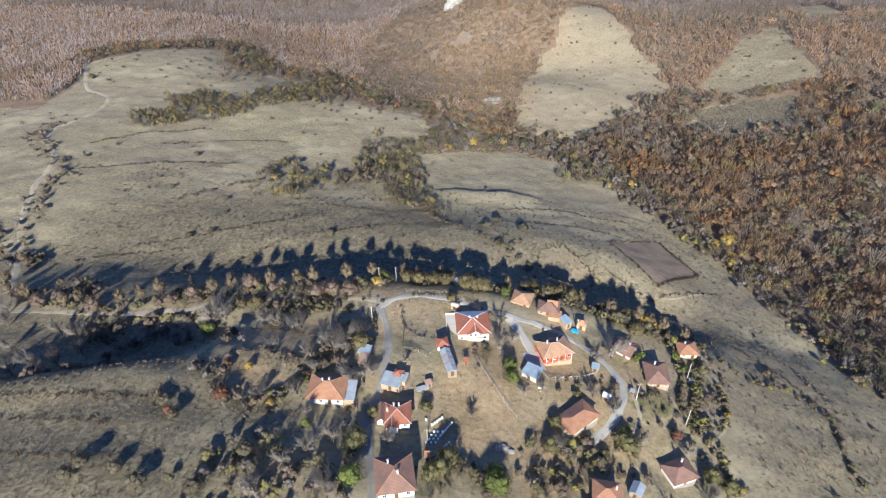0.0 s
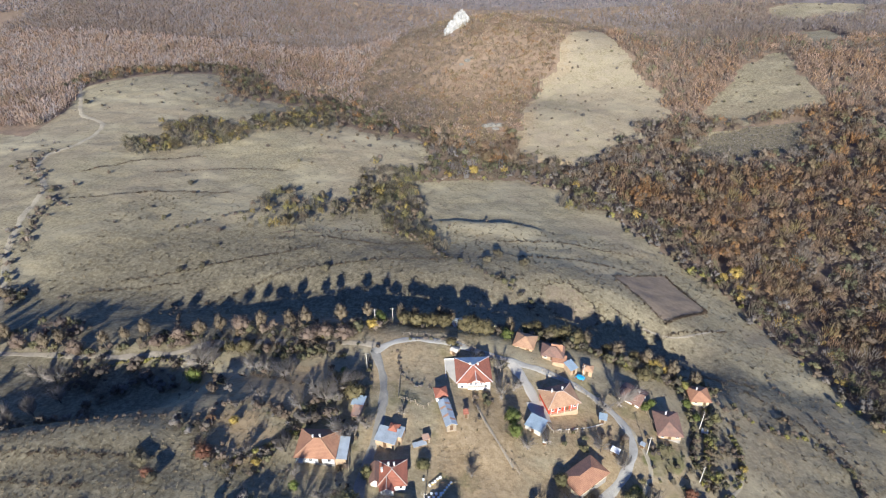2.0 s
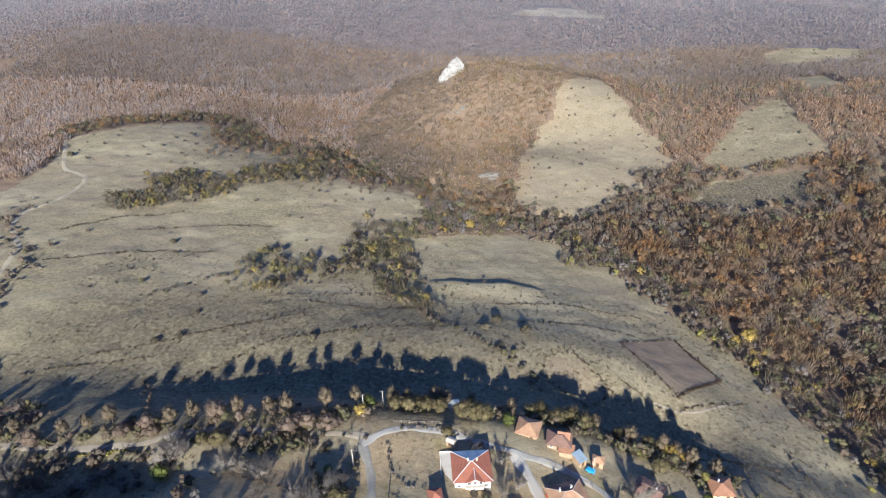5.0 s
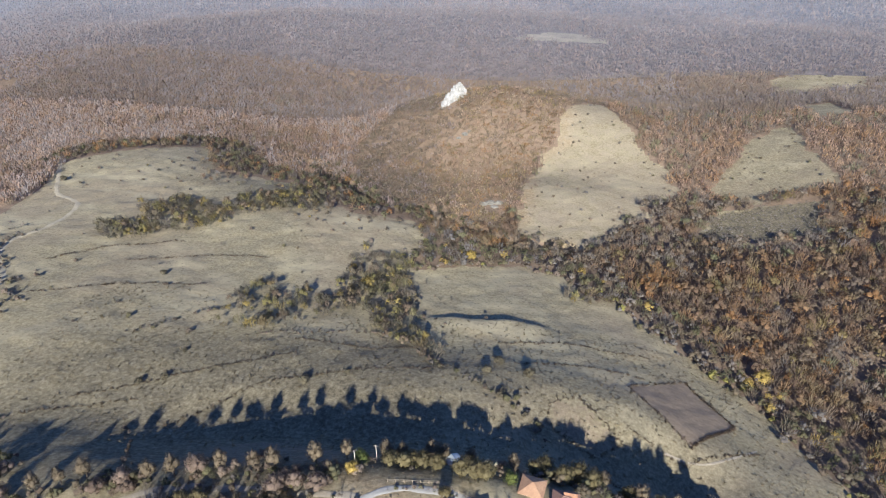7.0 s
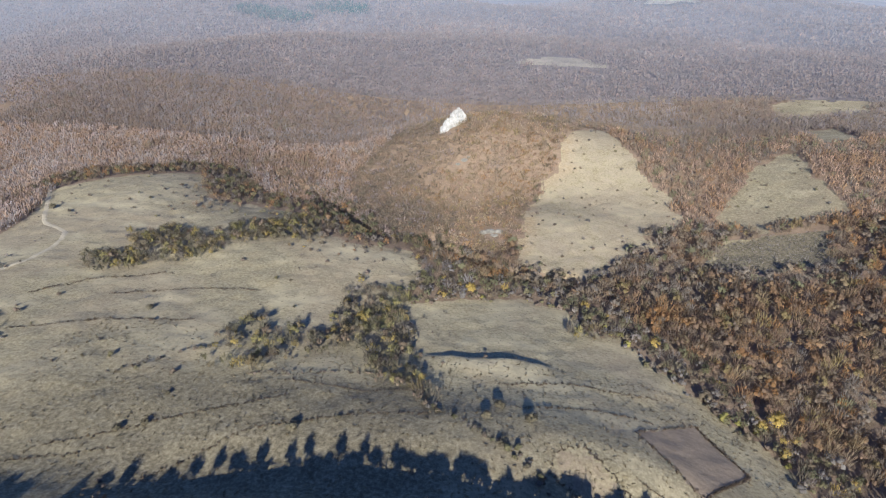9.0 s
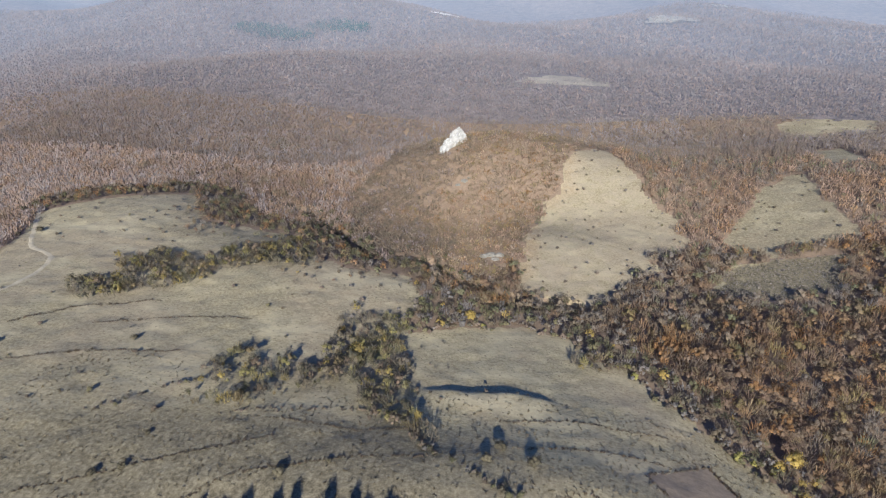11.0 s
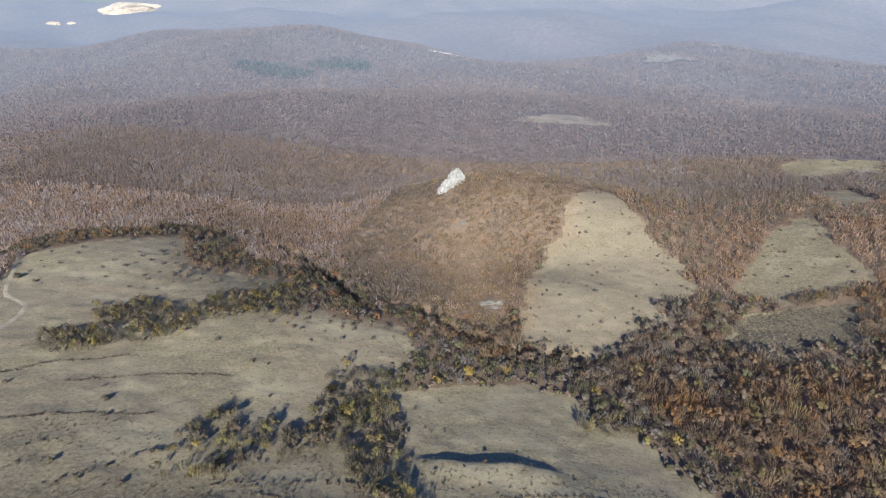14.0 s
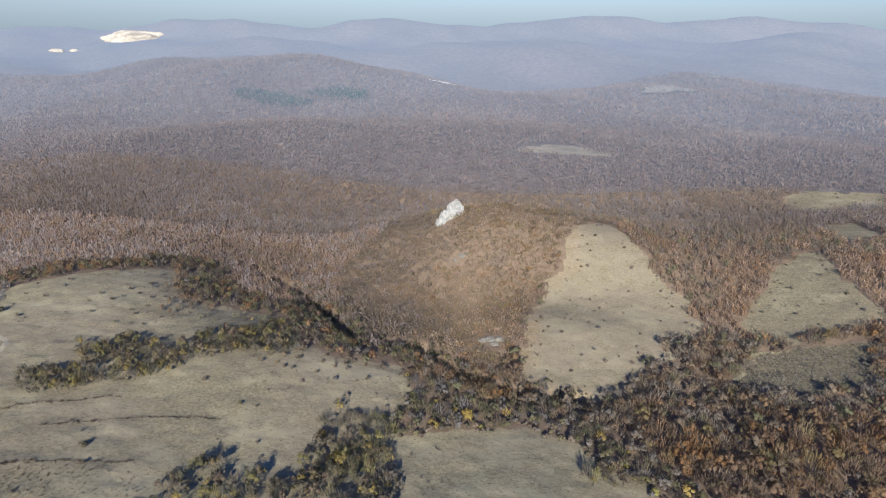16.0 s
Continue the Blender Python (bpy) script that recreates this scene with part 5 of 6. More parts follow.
plant(tree_kind("tree", (0.290, 0.262, 0.230), "leafless grey tree with fine bare twigs", 0, 1, group="bare trees"),
      [(-137.2, 115.8, 7.5), (-133, 120, 6), (-136.2, 135.7, 7), (-141, 112, 6.5), (-147, 108, 6), (-171.9, 148.9, 8), (-166, 141, 6), (-155, 128, 5.5), (-128, 126, 6), (-144, 138, 6), (-124.8, 105.3, 6), (-129.3, 117, 4.8), (-136.5, 137.8, 4.8), (-90.2, 143.0, 9.6), (-87.6, 145.5, 7.2), (-104, 136.5, 3.6), (-98.2, 135.7, 3.6), (-70.3, 139.2, 6), (-65.9, 136.7, 6), (-57.2, 135.5, 6), (-43.1, 123.1, 8.4),
       (-40.8, 129.8, 7.2), (-35.2, 112.5, 8.4), (-36.0, 131.7, 6), (-32.5, 74.1, 7.2), (-35.5, 90.8, 6), (-48.1, 70.2, 6), (43.3, 143.7, 9.6), (38.2, 140.4, 6), (24.7, 102.7, 6), (6.4, 137.4, 7.2), (10.3, 142.4, 5.4), (-46.7, 114.8, 4.8), (-21.6, 122.1, 3.6), (-30.4, 116.6, 6.5), (-49.2, 119.2, 6), (-47.1, 126.0, 6.5), (-58.9, 133.9, 5.5), (-61.2, 121.3, 5), (-57.6, 100.0, 5), (-49.3, 104.8, 5.5), (-44.6, 97.4, 5), (-40.3, 84.6, 6), (-45.2, 80.3, 5.5), (-22.2, 92.8, 5), (13.8, 119.7, 4.5), (19.6, 122.8, 5), (-1.0, 107.2, 4), (35.1, 124.3, 5), (41.1, 119.2, 5.5), (47.5, 110.6, 5), (64, 96, 6), (61.4, 110.7, 5), (-3.0, 151.4, 5), (6.0, 149.4, 5.5)], 1)
plant(tree_kind("tree", (0.180, 0.138, 0.106), "rounded pinkish-brown bare shrub tree", 760, 2, 1.1, "russet trees"),
      [(-83.2, 161.2, 7.2), (-56.6, 153.1, 6.6), (-51.5, 154.5, 6), (-45.0, 153.4, 6.6), (-174.2, 158.6, 6), (-162.5, 153.4, 6), (-139.1, 150.8, 7.2), (-110.5, 153.4, 6), (-104, 157.3, 6), (-101.4, 154.7, 4.8), (5.2, 176.8, 4.2)], 2)
plant(tree_kind("tree", (0.150, 0.128, 0.066), "olive-brown fruit tree thinning in autumn", 760, 3, 0.95, "orchard trees", 4),
      [(-27.3, 166.4, 6), (-23.4, 167.7, 6), (-21.7, 171.6, 6), (-17.6, 169, 6), (-13.9, 167.7, 6), (-6.5, 166.4, 7.2), (-3.2, 165.1, 7.2), (0, 166.4, 7.2), (-10.4, 156.4, 4.2), (15.6, 176.8, 6), (19.1, 179.4, 7.2), (28.6, 176.8, 8.4),
       (23.4, 172.9, 7.2), (32.5, 174.2, 7.2), (53.3, 171.6, 6), (44.2, 174.2, 6), (54.3, 160.1, 6), (-77.3, 149.4, 6), (-82.6, 149.7, 4.8), (-35.7, 126.8, 6), (-42.1, 131.4, 6)], 3)
plant(tree_kind("tree", (0.160, 0.130, 0.088), "tall slim half-bare tree on the crest", 420, 9, 0.55, "crest trees", 4),
      [(-65.9, 161.7, 8.6), (-60.2, 162.2, 9.4), (-49, 166, 9.2), (-40.5, 169, 8.4), (-29.5, 173, 9.0), (-25, 174, 8.2), (-16.2, 177, 9.2), (-12.6, 177, 8.4), (-4.2, 177.5, 8.0), (9, 177, 8.6), (36, 176, 9.0), (47.5, 173, 9.4), (57, 171, 9.8), (66, 168, 9.2), (74, 167, 8.0), (61.5, 170.5, 8.6), (-180, 161, 8.5), (-169, 157, 9), (-152, 153, 8), (-146, 154, 9.2), (-130, 154, 8.6), (-124, 157, 7.6), (-118, 160, 9.2), (-97, 159, 8.8), (-90, 160, 9.4), (-76, 162, 8.8), (-186, 168, 8), (-200, 178, 8.5), (-206, 190, 7.5), (-193, 186, 8)], 9)
plant(tree_kind("tree", (0.145, 0.136, 0.066), "dense olive-green garden tree", 820, 4, 0.95, "garden trees", 4),
      [(76.0, 149.3, 4.8), (43.5, 107.4, 7.2), (41.9, 109.0, 6), (22.6, 110.8, 4.8), (20.8, 101.9, 6), (66.7, 103.6, 6), (71.3, 101.1, 6), (-6.5, 89.1, 7.2), (-7.8, 85.2, 7.2), (-9.8, 84.2, 6), (-29.3, 89.9, 7.2), (-13.8, 106.4, 4.8), (-27.5, 101.5, 4.2)], 4)
plant(tree_kind("tree", (0.135, 0.160, 0.048), "bright green leafy tree still in leaf", 900, 5, 0.9, "green trees"),
      [(-35.6, 166.4, 5.4), (7.8, 167.1, 4.8), (10.2, 122.8, 5.4), (9.7, 128.4, 6), (54.1, 147.5, 3.6), (66.7, 151.8, 4.2), (51.4, 144.4, 3.6), (69.0, 146.8, 3.6), (-43.4, 93.5, 3.6), (-27.9, 77.4, 7.2), (6.5, 84.5, 7.2), (5.2, 85.8, 6),
       (5.7, 88.4, 6), (-90.9, 138.3, 6), (43.2, 111.6, 4.8), (-41.3, 137.3, 3.6)], 5)
plant(tree_kind("tree", (0.340, 0.258, 0.080), "golden-yellow tree in full autumn leaf", 760, 6, 0.9, "golden trees"),
      [(-37.1, 160.9, 4.8), (59.8, 169, 6), (63.2, 169, 4.8), (79.5, 130.3, 3.0), (-64.6, 111.0, 3), (-54.4, 98.7, 3), (127.4, 278.2, 9.6), (119.6, 274.3, 6), (-65, 312, 7.2), (-75.4, 327.6, 6), (-13, 362.7, 7.2)], 6)
plant(tree_kind("tree", (0.190, 0.096, 0.062), "reddish-brown tree with withered autumn leaves", 700, 7, 1.0, "red trees"),
      [(59.2, 114.8, 4.2), (-66.9, 98.0, 4.8), (-77.0, 90.1, 3.6)], 7)
plant(tree_kind("bush", (0.115, 0.102, 0.068), "dark thorn bush standing alone in a field", 520, 8, 1.15, "field bushes"),
      [(-134.7, 215.8, 3.4), (-126.1, 219.7, 3.4), (-70.7, 221, 4.8), (-126.1, 237.2, 2.4), (-167.7, 301.6, 3.6), (-210.6, 396.5, 3.6), (-297.7, 418.6, 4.8), (-310.7, 414.7, 3.6), (-0.8, 235.3, 4.2), (4.3, 244.4, 4.8), (16.2, 236.6, 4.8),
       (-55.2, 228.2, 2.4), (-88.4, 71.5, 4.2), (-90.4, 68.2, 3.6), (-75.8, 89.5, 3.6), (-61.1, 68.9, 4.8), (-74.1, 68.1, 4.8), (-80.6, 71.5, 3.6), (-54.3, 80.9, 4.8), (-83.2, 96.2, 3.6), (-80.9, 94.0, 3.6)], 8)


# ---- houses ----
M_PLASTER = plain("white_plaster", (0.74, 0.71, 0.65), 0.85, 0, 0.12, 0.6)
M_CREAM = plain("cream_plaster", (0.58, 0.47, 0.30), 0.88, 0, 0.18, 0.6)
M_TAN = plain("mud_plaster", (0.42, 0.30, 0.19), 0.9, 0, 0.25, 0.7)
M_RED_WALL = plain("red_painted_wall", (0.62, 0.075, 0.035), 0.7, 0, 0.12, 0.6)
M_STONE = plain("rubble_stone", (0.30, 0.27, 0.23), 0.95, 0, 0.3, 1.5, 0.05)
M_TIN = plain("dull_tin", (0.38, 0.42, 0.44), 0.45, 0.3, 0.25, 0.5)
M_BLUE_TIN = plain("blue_tin", (0.34, 0.42, 0.47), 0.45, 0.25, 0.2, 0.5)
M_RUST_TIN = plain("rusty_tin", (0.50, 0.42, 0.36), 0.6, 0.2, 0.35, 0.7, second=(0.42, 0.20, 0.10))
M_CHIMNEY = plain("whitewashed_brick", (0.66, 0.63, 0.58), 0.9, 0, 0.12, 2)
M_MORTAR = plain("pale_ridge_mortar", (0.46, 0.37, 0.30), 0.9, 0, 0.15, 2)
M_WOOD = plain("weathered_wood", (0.30, 0.24, 0.17), 0.9, 0, 0.3, 2, 0.01)
M_DARK_WOOD = plain("brown_wood", (0.13, 0.075, 0.040), 0.75, 0, 0.25, 2)
M_CONCRETE = plain("pale_concrete", (0.50, 0.46, 0.39), 0.9, 0, 0.14, 0.6)
M_FRAME = plain("white_window_frame", (0.70, 0.69, 0.66), 0.6, 0, 0.08, 3)
M_BLUE = plain("blue_tarpaulin", (0.03, 0.30, 0.55), 0.5, 0, 0.15, 2)
M_HIVE_W = plain("white_hive_paint", (0.80, 0.79, 0.74), 0.6, 0, 0.06, 4)
M_HIVE_Y = plain("yellow_hive_paint", (0.70, 0.50, 0.10), 0.6, 0, 0.1, 4)
M_HIVE_B = plain("blue_hive_paint", (0.30, 0.38, 0.46), 0.6, 0, 0.1, 4)
M_HAY = plain("pale_hay", (0.48, 0.42, 0.28), 0.95, 0, 0.25, 3, 0.03)
M_GREY_ROCK = plain("grey_limestone", (0.205, 0.188, 0.155), 0.95, 0, 0.4, 0.5, 0.4)
M_LIME = plain("white_limestone", (0.36, 0.345, 0.31), 0.95, 0, 0.45, 0.35, 0.5)


def glass_material():
    m, nt, b = material("window_glass", 0.08)
    b.inputs["Base Color"].default_value = (0.02, 0.025, 0.03, 1)
    b.inputs["Specular IOR Level"].default_value = 0.6
    return m


def tiles_material(name, colour, worn):
    """Clay tiles in courses, patched and lichened."""
    m, nt, b = material(name, 0.85)
    v = coords(nt)
    wave = nt.nodes.new("ShaderNodeTexWave")
    wave.bands_direction = "Z"
    wave.inputs["Scale"].default_value, wave.inputs["Distortion"].default_value = 2.2, 0.6
    nt.links.new(v, wave.inputs["Vector"])
    patch, fine = noise_node(nt, 0.55, 4, 0.6, v), noise_node(nt, 5.0, 4, 0.7, v)
    c = mix(nt, ramp(nt, patch, [(0.38, (0, 0, 0)), (0.64, (1, 1, 1))]), colour, worn)
    c = mix(nt, 1.0, c, ramp(nt, fine, [(0.3, (0.72, 0.70, 0.68)), (0.7, (1.12, 1.10, 1.08))]), "MULTIPLY")
    c = mix(nt, 1.0, c, ramp(nt, wave.outputs["Fac"], [(0.0, (0.80, 0.78, 0.76)), (0.35, (1, 1, 1))]), "MULTIPLY")
    nt.links.new(c, b.inputs["Base Color"])
    bump(nt, b, wave.outputs["Fac"], 0.5, 0.05)
    return m


M_GLASS = glass_material()
M_TILE_RED = tiles_material("new_red_tiles", (0.40, 0.150, 0.095), (0.33, 0.135, 0.090))
M_TILE_ORANGE = tiles_material("orange_tiles", (0.44, 0.235, 0.140), (0.36, 0.185, 0.115))
M_TILE_SAND = tiles_material("sandy_tiles", (0.49, 0.305, 0.185), (0.40, 0.235, 0.145))
M_TILE_BROWN = tiles_material("old_brown_tiles", (0.300, 0.175, 0.130), (0.225, 0.145, 0.115))


def box(bm, x0, x1, y0, y1, z0, z1, bevel=0.0):
    v = [bm.verts.new((x, y, z)) for z in (z0, z1) for y in (y0, y1) for x in (x0, x1)]
    fs = [bm.faces.new([v[i] for i in q]) for q in ((0, 2, 3, 1), (4, 5, 7, 6), (0, 1, 5, 4), (2, 6, 7, 3), (0, 4, 6, 2), (1, 3, 7, 5))]
    if bevel:
        bmesh.ops.bevel(bm, geom=list({e for f in fs for e in f.edges}), offset=bevel, segments=1, affect="EDGES")


def boxed(name, mat, parent, x0, x1, y0, y1, z0, z1, bevel=0.0, label=""):
    bm = bmesh.new()
    box(bm, x0, x1, y0, y1, z0, z1, bevel)
    return part(name, bm, mat, parent, label)


def slab(name, pts, thick, mat, parent, label=""):
    """A flat roof slope with thickness, its corners given from above."""
    bm = bmesh.new()
    top = [bm.verts.new(p) for p in pts]
    low = [bm.verts.new((p[0], p[1], p[2] - thick)) for p in pts]
    bm.faces.new(top)
    bm.faces.new(low[::-1])
    for k in range(len(pts)):
        j = (k + 1) % len(pts)
        bm.faces.new((top[k], low[k], low[j], top[j]))
    bmesh.ops.recalc_face_normals(bm, faces=bm.faces)
    return part(name, bm, mat, parent, label)


def cap(a, b, r, mat, parent):
    """Half-round capping along a ridge or hip."""
    a, b = Vector(a), Vector(b)
    ax = (b - a).normalized()
    u = ax.cross(Vector((0, 0, 1))).normalized()
    w = u.cross(ax)
    bm = bmesh.new()
    rings = []
    for p in (a, b):
        rings.append([bm.verts.new(p + u * (r * math.cos(k * math.pi / 5)) + w * (r * 0.8 * math.sin(k * math.pi / 5))) for k in range(6)])
    for k in range(5):
        bm.faces.new((rings[0][k], rings[0][k + 1], rings[1][k + 1], rings[1][k]))
    for g in rings:
        bm.faces.new(g)
    bmesh.ops.recalc_face_normals(bm, faces=bm.faces)
    return part("ridge_cap", bm, mat, parent)


def window(parent, x, y, z, w, h, side=-1):
    """Frame with sill and pane on a front (side -1) or rear wall."""
    y0, y1 = sorted((y, y + side * 0.06))
    bm = bmesh.new()
    t = 0.09
    for q in ((x - w / 2, x + w / 2, z, z + t), (x - w / 2, x + w / 2, z + h - t, z + h), (x - w / 2, x - w / 2 + t, z + t, z + h - t), (x + w / 2 - t, x + w / 2, z + t, z + h - t), (x - 0.03, x + 0.03, z + t, z + h - t)):
        box(bm, q[0], q[1], y0, y1, q[2], q[3])
    f = part("window", bm, M_FRAME, parent)
    ya, yb = sorted((y + side * 0.004, y + side * 0.03))
    boxed("pane", M_GLASS, f, x - w / 2 + t, x + w / 2 - t, ya, yb, z + t, z + h - t)
    ya, yb = sorted((y, y + side * 0.14))
    boxed("sill", M_CONCRETE, f, x - w / 2 - 0.08, x + w / 2 + 0.08, ya, yb, z - 0.07, z)


def flue(parent, x, y, z0, z1, mat=None, s=0.20):
    c = boxed("chimney", mat or M_CHIMNEY, parent, x - s, x + s, y - s, y + s, z0, z1, 0.03)
    boxed("chimney_cap", M_CONCRETE, c, x - s - 0.08, x + s + 0.08, y - s - 0.08, y + s + 0.08, z1, z1 + 0.12, 0.02)
    return c


def base_at(name, x, y, turn, label, category, group=""):
    ob = tagged(new(name), label, category, group)
    ob.matrix_basis = pose(x, y, at(x, y), 0, 0, turn)
    return ob


def roof(parent, w, d, e, top, over, kind, mat, back=None, caps=None, cx=0.0, cy=0.0, walls=None):
    """Slopes over a w by d plan: hip, gable (ridge across), gable_y (ridge front to back) or mono."""
    W, D, t = w / 2 + over, d / 2 + over, e + top
    o = lambda p: (p[0] + cx, p[1] + cy, p[2])
    ridges = []
    drop = over * top / max(0.1, min(W, D) - 0.0)
    e2 = e - drop * 0.6
    if kind == "hip":
        rx, ry = (max(0.15, W - D), 0) if W >= D else (0, max(0.15, D - W))
        A, B = ((-rx, 0, t), (rx, 0, t)) if W >= D else ((0, -ry, t), (0, ry, t))
        c = [(-W, -D, e2), (W, -D, e2), (W, D, e2), (-W, D, e2)]
        sl = [(c[0], c[1], B, A), (c[1], c[2], B), (c[2], c[3], A, B), (c[3], c[0], A)] if W >= D else [(c[0], c[1], A), (c[1], c[2], B, A), (c[2], c[3], B), (c[3], c[0], A, B)]
        n1, n2 = (A, B)
        ridges = [(A, B)] + ([(c[0], A), (c[1], B), (c[2], B), (c[3], A)] if W >= D else [(c[0], A), (c[1], A), (c[2], B), (c[3], B)])
    elif kind == "gable":
        A, B = (-W, 0, t), (W, 0, t)
        sl = [((-W, -D, e2), (W, -D, e2), B, A), ((W, D, e2), (-W, D, e2), A, B)]
        ridges = [(A, B)]
    elif kind == "gable_y":
        A, B = (0, -D, t), (0, D, t)
        sl = [((W, -D, e2), (W, D, e2), B, A), ((-W, D, e2), (-W, -D, e2), A, B)]
        ridges = [(A, B)]
    else:
        sl = [((-W, -D, e), (W, -D, e), (W, D, t), (-W, D, t))]
    for k, q in enumerate(sl):
        rear = sum(p[1] for p in q) / len(q) > 0.2
        slab("roof_slope", [o(p) for p in q], 0.14, (back if back and rear else mat), parent)
    if caps:
        for a, b in ridges:
            cap(o(a), o(b), 0.11, caps, parent)
    if kind in ("gable", "gable_y") and walls:
        for s in (-1, 1):
            bm = bmesh.new()
            if kind == "gable":
                q = [(s * w / 2, -d / 2, e), (s * w / 2, d / 2, e), (s * w / 2, 0, t - 0.2)]
                n = (-s * 0.25, 0, 0)
            else:
                q = [(-w / 2, s * d / 2, e), (w / 2, s * d / 2, e), (0, s * d / 2, t - 0.2)]
                n = (0, -s * 0.25, 0)
            a = [bm.verts.new(o(p)) for p in q]
            b = [bm.verts.new(o((p[0] + n[0], p[1] + n[1], p[2]))) for p in q]
            bm.faces.new(a)
            bm.faces.new(b[::-1])
            for k in range(3):
                bm.faces.new((a[k], b[k], b[(k + 1) % 3], a[(k + 1) % 3]))
            bmesh.ops.recalc_face_normals(bm, faces=bm.faces)
            part("gable", bm, walls, parent)
    return t


def house(x, y, turn, w, d, h, top, kind, wall, tile, label, back=None, caps=None, flues=(), windows=3, storeys=1, over=0.6, plinth=M_STONE, name="house"):
    """A village house; x, y is the middle of its front wall."""
    a = radians(turn)
    cx, cy = x - math.sin(a) * d / 2, y + math.cos(a) * d / 2
    ob = base_at(name, cx, cy, turn, label, "house")
    lift = max(at(cx + u * w / 2 * math.cos(a) - v * d / 2 * math.sin(a), cy + u * w / 2 * math.sin(a) + v * d / 2 * math.cos(a)) for u in (-1, 1) for v in (0.4, 1)) - at(cx, cy)
    z0 = max(0.1, min(lift, 1.2))
    boxed("plinth", plinth, ob, -w / 2 - 0.06, w / 2 + 0.06, -d / 2 - 0.06, d / 2 + 0.06, -3.0, z0, 0.03)
    boxed("wall", wall, ob, -w / 2, w / 2, -d / 2, d / 2, z0, z0 + h, 0.02)
    e = z0 + h
    t = roof(ob, w, d, e, top, over, kind, tile, back, caps, walls=wall)
    for s in range(storeys):
        for k in range(windows):
            u = -w / 2 + w * (k + 0.5) / windows
            if s == 0 and k == windows // 2:
                dr = boxed("door", M_DARK_WOOD, ob, u - 0.48, u + 0.48, -d / 2 - 0.05, -d / 2 - 0.004, z0 + 0.02, z0 + 2.05, 0.015)
                boxed("door_handle", M_TIN, dr, u + 0.34, u + 0.40, -d / 2 - 0.10, -d / 2 - 0.05, z0 + 0.98, z0 + 1.10)
            elif z0 + 1.9 + s * 2.2 < e:
                window(ob, u, -d / 2, z0 + 0.8 + s * 2.2, 0.9, 1.05)
    for fx, fy in flues:
        flue(ob, fx, fy, e + top * 0.45, t + 0.5)
    return ob, z0, e


# white house with new red tiles, a tin rear slope and a front pediment
ob, z0, e = house(-2.1, 138.8, 8, 9.8, 9.6, 3.6, 1.9, "hip", M_PLASTER, M_TILE_RED, "two-storey white house with new red tile roof and pale hip lines",
                  back=M_BLUE_TIN, caps=M_CHIMNEY, flues=((-0.9, 0.5), (1.5, 0.5)), windows=4, storeys=2)
boxed("porch", M_PLASTER, ob, -1.9, 2.9, -5.3, -4.2, z0, e - 0.1, 0.02)
roof(ob, 4.8, 3.4, e - 0.1, 1.25, 0.35, "gable_y", M_TILE_RED, caps=M_CHIMNEY, cx=0.5, cy=-3.6, walls=M_PLASTER)
for k in range(3):
    window(ob, -1.0 + k * 1.55, -5.3, z0 + 2.35, 0.85, 1.0)
boxed("balcony", M_CONCRETE, ob, -2.2, 3.2, -6.1, -5.3, z0 + 1.9, z0 + 2.05, 0.02)
for k in range(9):
    boxed("baluster", M_WOOD, ob, -2.1 + k * 0.65, -2.03 + k * 0.65, -6.05, -5.98, z0 + 2.05, z0 + 2.8)
yard = base_at("concrete_yard", -9.6, 145.2, 8, "pale concrete yard slab beside the white house", "yard")
boxed("slab", M_CONCRETE, yard, -1.7, 1.7, -5.4, 5.0, -1.5, 0.35, 0.03)
boxed("kerb", M_PLASTER, yard, -1.9, -1.7, -5.4, 5.2, -1.5, 0.75, 0.03)
boxed("kerb", M_PLASTER, yard, -1.7, 1.7, 5.0, 5.2, -1.5, 0.75, 0.03)

ob, z0, e = house(-40.8, 102.7, 2, 9.6, 8.0, 2.8, 2.05, "hip", M_PLASTER, M_TILE_ORANGE, "white house with weathered orange hipped roof", caps=M_TILE_SAND, flues=((-1.2, 0.4), (0.6, 0.6)), windows=4)
roof(ob, 3.0, 6.0, e - 1.0, 0.9, 0.2, "mono", M_TIN, cx=6.3, cy=-0.6)
boxed("lean_to", M_TAN, ob, 4.8, 7.6, -3.4, 2.2, -1.5, e - 1.1, 0.02)
roof(ob, 1.6, 1.4, e - 1.1, 0.3, 0.1, "mono", M_TIN, cx=-3.9, cy=-4.6)
ob, z0, e = house(-20.5, 98.4, 8, 6.4, 6.6, 2.8, 1.6, "hip", M_PLASTER, M_TILE_RED, "white house with bright red roof and twin white chimneys", caps=M_MORTAR, flues=((-0.9, 1.4), (0.5, 1.3)), windows=3)
boxed("wing", M_PLASTER, ob, -5.4, -3.2, -2.2, 2.6, -2.0, e - 0.3, 0.02)
roof(ob, 2.4, 5.2, e - 0.3, 1.3, 0.35, "gable_y", M_TILE_BROWN, cx=-4.3, cy=0.2, walls=M_PLASTER)
boxed("bay", M_PLASTER, ob, -2.9, 0.2, -4.6, -3.3, z0 - 1.0, e - 0.2, 0.02)
roof(ob, 3.2, 3.0, e - 0.15, 1.1, 0.3, "gable_y", M_TILE_RED, caps=M_MORTAR, cx=-1.35, cy=-3.4, walls=M_PLASTER)
flue(ob, -2.6, 0.2, e, e + 1.6, s=0.22)
house(-17.2, 76, 14, 8.4, 9.2, 3.0, 2.28, "hip", M_PLASTER, M_TILE_BROWN, "large house with faded red-brown hipped roof", caps=M_TILE_ORANGE, flues=((-1.3, 2.0), (0.8, -1.3)), windows=3)
